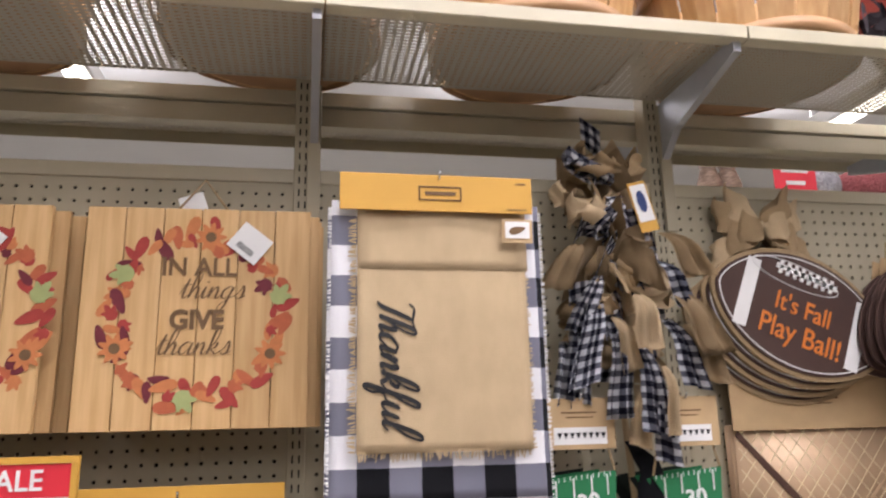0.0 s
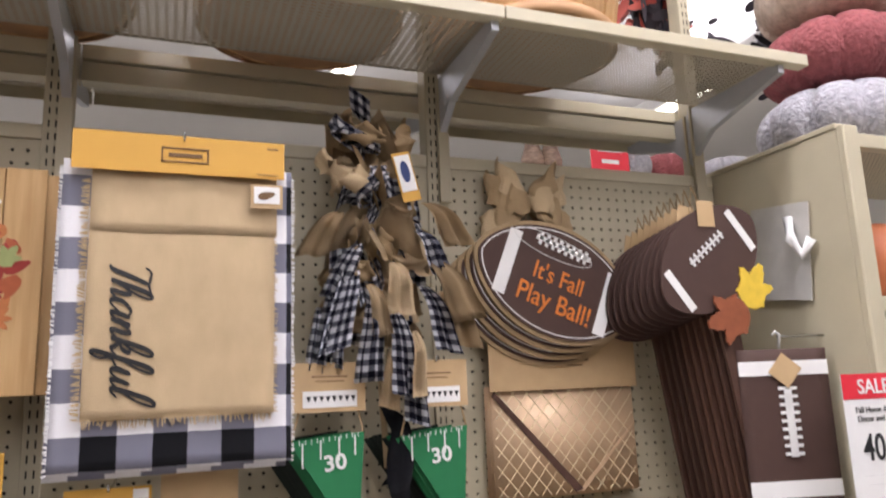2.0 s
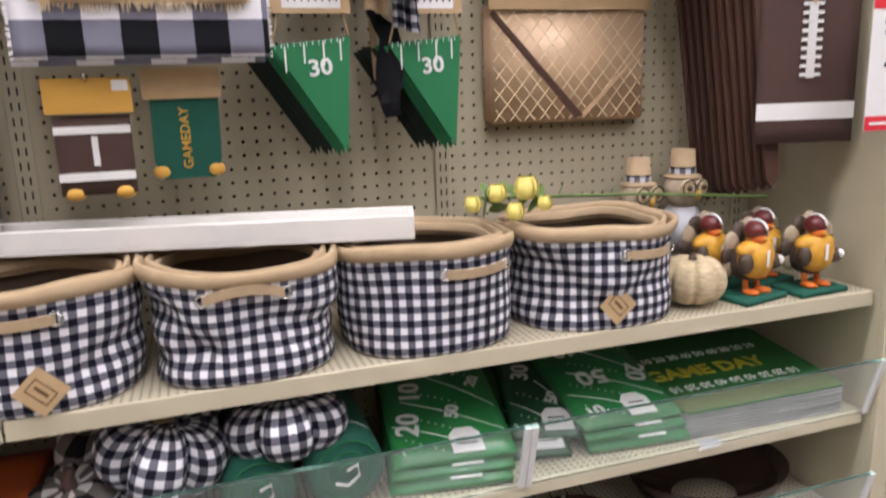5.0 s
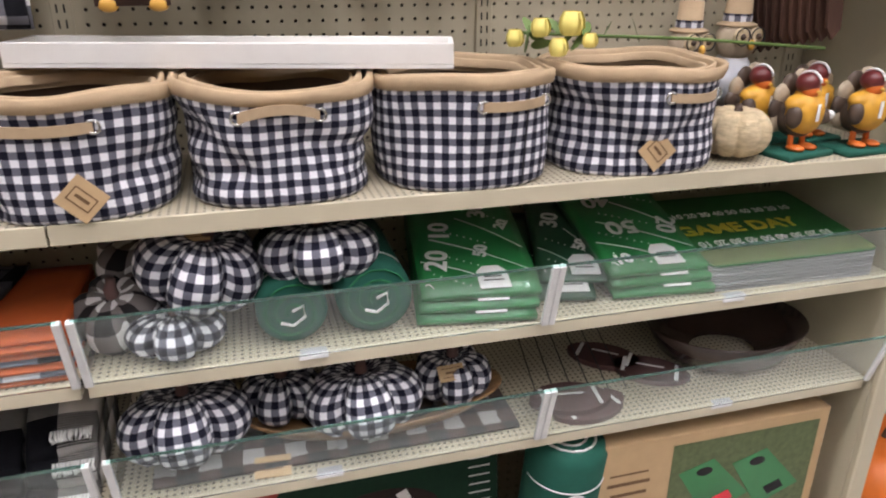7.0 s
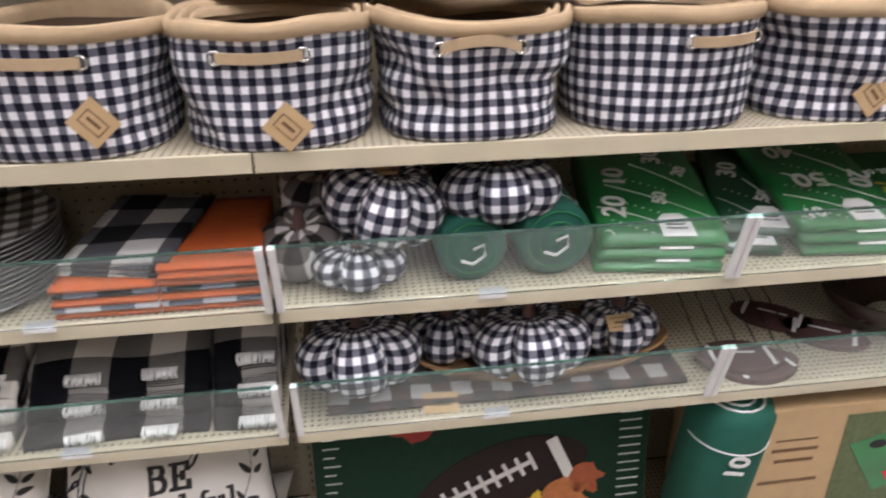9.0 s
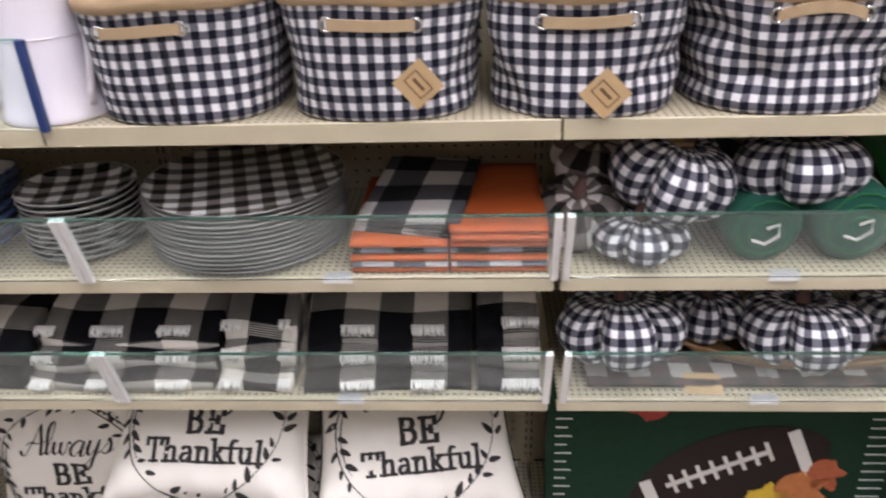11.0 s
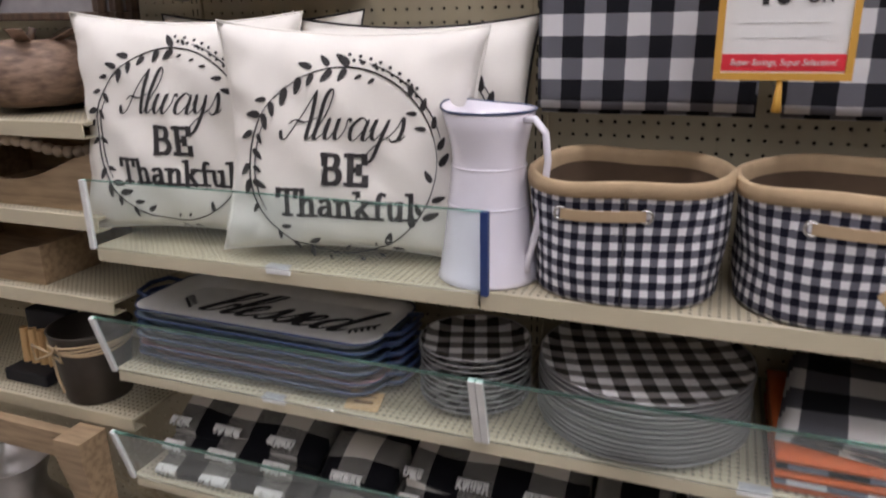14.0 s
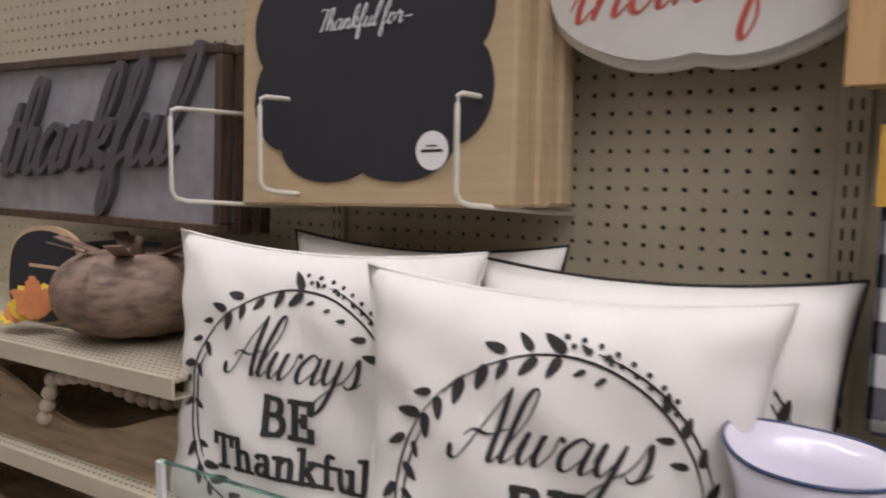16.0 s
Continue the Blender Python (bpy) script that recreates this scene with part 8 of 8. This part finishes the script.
for k in range(90):
    flat_shape(leaf_pts(-0.165 + rt.gauss(0, 0.035), 0.35 + rt.gauss(0, 0.05), rt.uniform(0.008, 0.016), rt.uniform(0, 360)), -0.004 - 0.0001 * k, bm=lc)
tagged(part("cut_leaves", lc, M_BARN, bn, "cut wooden leaves"), kind="stuff")
M_DRY = plain("dried_grass", (0.34, 0.28, 0.16), 0.9, scale=50, amount=0.4)
dg = thing("dried_grass", pose(-1.50, 1.30, 0.062), "bunch of dried grass standing under the shelf", "dried flowers")
for k in range(26):
    a, l = rt.uniform(0, 6.3), rt.uniform(0.32, 0.45)
    part("stalk", tube([(0, 0, 0), (0.02 * math.cos(a), 0.015 * math.sin(a), l * 0.6), (0.065 * math.cos(a), 0.045 * math.sin(a), l)], lambda u: 0.0012 + 0.004 * max(0, u - 0.6), 5), M_DRY, dg)


# ---- bushel baskets on the top shelf ----
M_STAVE = planked("basket_veneer", (0.62, 0.38, 0.17), (0.52, 0.29, 0.115), stretch=(10, 10, 1), random=0.12)
M_HOOP = planked("basket_hoop", (0.46, 0.26, 0.12), (0.34, 0.18, 0.08), stretch=(2, 2, 10))


def bushel(m, label):
    ob = thing("bushel_basket", m, label, "basket", "bushel baskets")
    r0, r1, h, n = 0.190, 0.242, 0.30, 18
    for i in range(n):
        a0, a1 = 2 * math.pi * (i + 0.03) / n, 2 * math.pi * (i + 0.97) / n
        rows = []
        for j in range(6):
            v = j / 5
            r = r0 + (r1 - r0) * v ** 0.85 + 0.003 * (i % 2)
            rows.append([((r + d) * math.cos(a), (r + d) * math.sin(a), 0.004 + h * v) for a, d in ((a0, 0), ((a0 + a1) / 2, 0.003), (a1, 0), (a1, -0.004), (a0, -0.004))])
        part("stave", loft(rows, cap0=True, cap1=True), M_STAVE, ob)
    for v, w in ((0.035, 0.026), (0.55, 0.022), (0.95, 0.03)):
        r = r0 + (r1 - r0) * v ** 0.85 + 0.007
        part("hoop", loft([[((r + d) * math.cos(a), (r + d) * math.sin(a), 0.004 + h * v + z + 0.003 * math.sin(3 * a)) for a in [2 * math.pi * i / 48 for i in range(48)]] for d, z in ((0, -w / 2), (0.004, -w / 2), (0.005, w / 2), (0.001, w / 2))]), M_HOOP, ob, "darker wooden hoop", True)
    part("base", lathe([(0.0, 0.002), (r0 - 0.006, 0.002), (r0 - 0.004, 0.014), (0.0, 0.014)], 36), M_HOOP, ob)
    return ob


bs = bushel(pose(0.945, 1.378, TOPZ + 0.001), "tan wooden bushel basket with hoops on the top shelf")
for bx2, rot in ((0.445, 40), (-0.06, 75), (-0.60, 20), (-1.15, 55)):
    copy_thing(bs, pose(bx2, 1.378, TOPZ + 0.001, 0, 0, rot))

# ---- the next unit beyond the end panel ----
for zt in (2.165, 1.806, 1.30, 1.065, 0.83):
    shelf("shelf", END_R + 0.07, 2.75, zt, 1.118, 1.55)
for px in (2.76, ):
    structure("wall_east_divider", box(px, px + 0.02, 1.1, 1.6, 0, 2.2), M_STEEL, "cream steel divider panel")
M_KNITS = [plain("grey_chunky_knit", (0.40, 0.39, 0.42), 0.95, scale=60, amount=0.5, bump=1.0, fine=75, deep=0.012), plain("maroon_chunky_knit", (0.30, 0.085, 0.09), 0.95, scale=60, amount=0.5, bump=1.0, fine=75, deep=0.012), plain("cream_chunky_knit", (0.55, 0.46, 0.37), 0.95, scale=60, amount=0.4, bump=1.0, fine=75, deep=0.012)]
for k, (zz, rr, hh) in enumerate(((2.166, 0.205, 0.225), (2.365, 0.195, 0.215), (2.555, 0.20, 0.225))):
    pumpkin(pose(1.86 + 0.02 * k, 1.36, zz, 0, 0, 25 * k), ("grey", "maroon", "cream")[k] + " chunky knitted pumpkin in a tall stack", rr, hh, 9, M_KNITS[k], M_DARKWOOD, "knitted pumpkins", 0.16, 0.03, 0.012)
M_TERRA = plain("terracotta_orange", (0.62, 0.20, 0.09), 0.5, scale=20, amount=0.15)
pumpkin(pose(1.80, 1.30, 1.807), "smooth terracotta orange ceramic pumpkin on a shelf", 0.125, 0.205, 8, M_TERRA, M_DARKWOOD, depth=0.08)
ln = thing("wire_lantern", pose(1.74, 1.26, 1.301), "dark round wire lantern on a shelf", "lantern")
for k in range(7):
    a = math.pi * k / 7
    part("wire", tube([(0.10 * math.cos(a) * math.sin(t), 0.10 * math.sin(a) * math.sin(t), 0.102 + 0.10 * math.cos(t)) for t in [2 * math.pi * i / 24 for i in range(24)]], 0.003, 5, True), M_INK, ln)
rb = thing("gift_box", pose(1.72, 1.24, 0.831), "red lacquered box with a white front", "box")
part("carton", box(-0.08, 0.12, 0, 0.2, 0, 0.19, 0.008), plain("red_lacquer", (0.50, 0.08, 0.04), 0.35), rb)
part("window", box(-0.05, 0.09, -0.002, -0.0002, 0.02, 0.1), M_WHITE, rb, "white panel")
wl = thing("woven_basket", pose(1.76, 1.27, 1.0655), "dark brown woven basket on a shelf", "basket")
part("bowl", lathe([(0.0, 0.0), (0.1, 0.0), (0.13, 0.13), (0.135, 0.15), (0.125, 0.15), (0.095, 0.01), (0.0, 0.008)], 30), M_BARK, wl, "", True)
op = pumpkin(pose(1.80, 1.25, 0.0), "large bright orange pumpkin on the floor", 0.19, 0.30, 9, plain("bright_orange", (0.70, 0.17, 0.02), 0.5), M_DARKWOOD)
vs = thing("glass_vase", pose(1.70, 1.24, 0.60), "pale vase on a shelf", "vase")
part("vase", lathe([(0.0, 0.0), (0.06, 0.0), (0.075, 0.05), (0.07, 0.12), (0.035, 0.17), (0.04, 0.19), (0.032, 0.188), (0.0, 0.02)], 30), M_ENAMEL, vs, "", True)
shelf("shelf", END_R + 0.07, 2.75, 0.60, 1.118, 1.55)

# wreath hanging above
M_DARKLEAF = plain("dark_wreath_leaf", (0.035, 0.028, 0.035), 0.8, scale=40, amount=0.5)
M_BERRY = plain("red_wreath_leaf", (0.36, 0.06, 0.04), 0.7, scale=40, amount=0.4)
wt = thing("autumn_wreath", pose(1.74, 1.63, 2.80), "dark twig wreath with rust and red leaves", "wreath")
part("ring", tube([(0.26 * math.cos(a), 0.0, 0.26 * math.sin(a)) for a in [2 * math.pi * i / 40 for i in range(40)]], 0.05, 8, True), M_DARKLEAF, wt, "dark twig ring", True)
for mat, count, name in ((M_DARKLEAF, 420, "dark_leaves"), (M_BERRY, 160, "red_leaves")):
    lf = bmesh.new()
    for k in range(count):
        a = rt.uniform(0, 6.3) if mat is M_DARKLEAF else rt.choice((rt.gauss(0.9, 0.35), rt.gauss(3.5, 0.25)))
        r = 0.26 + rt.gauss(0, 0.045)
        merge(lf, moved(flat_shape(leaf_pts(0, 0, rt.uniform(0.02, 0.045), 0), 0), pose(r * math.cos(a), rt.uniform(-0.07, 0.03), r * math.sin(a), rt.uniform(-70, 70), rt.uniform(0, 360), rt.uniform(-60, 60))))
    tagged(part(name, lf, mat, wt, "many small leaves"), kind="stuff")
part("hanging_wire", tube([(0, 0.0, 0.30), (0, 0.0, 1.80)], 0.002, 5), M_EYELET, wt, "thin hanging wire")

# far aisle seen over the panel
structure("trim_far_unit", box(1.75, 3.9, 2.9, 3.4, 0, 2.64), M_STEEL, "cream back of a far shelving unit")
for fx, rr, mat, lab in ((2.42, 0.15, M_KNITS[0], "grey"), (2.72, 0.16, M_KNITS[1], "maroon"), (3.1, 0.17, M_KNITS[0], "grey")):
    pumpkin(pose(fx, 3.1, 2.6405), lab + " knitted pumpkin on a far shelf", rr, 0.2, 8, mat, M_DARKWOOD, "far knitted pumpkins")
rs = thing("sale_sign", pose(2.24, 2.95, 2.6405), "red sale placard on a far shelf", "sale sign", "sale signs")
part("card", box(-0.11, 0.11, 0, 0.004, 0, 0.2), M_RED, rs)
part("print", bars([(-0.07, 0.07, 0.12, 0.15), (-0.05, 0.05, 0.06, 0.08)], -0.001, -0.0002), M_WHITE, rs, "white printed bars")
for fx in (1.86, 1.96):
    vz = thing("vase", pose(fx, 3.05, 2.6405), "brown ceramic vase on a far shelf", "vase", "far vases")
    part("vase", lathe([(0.0, 0.0), (0.05, 0.0), (0.06, 0.08), (0.035, 0.16), (0.045, 0.18), (0.0, 0.175)], 24), M_BARK, vz, "", True)
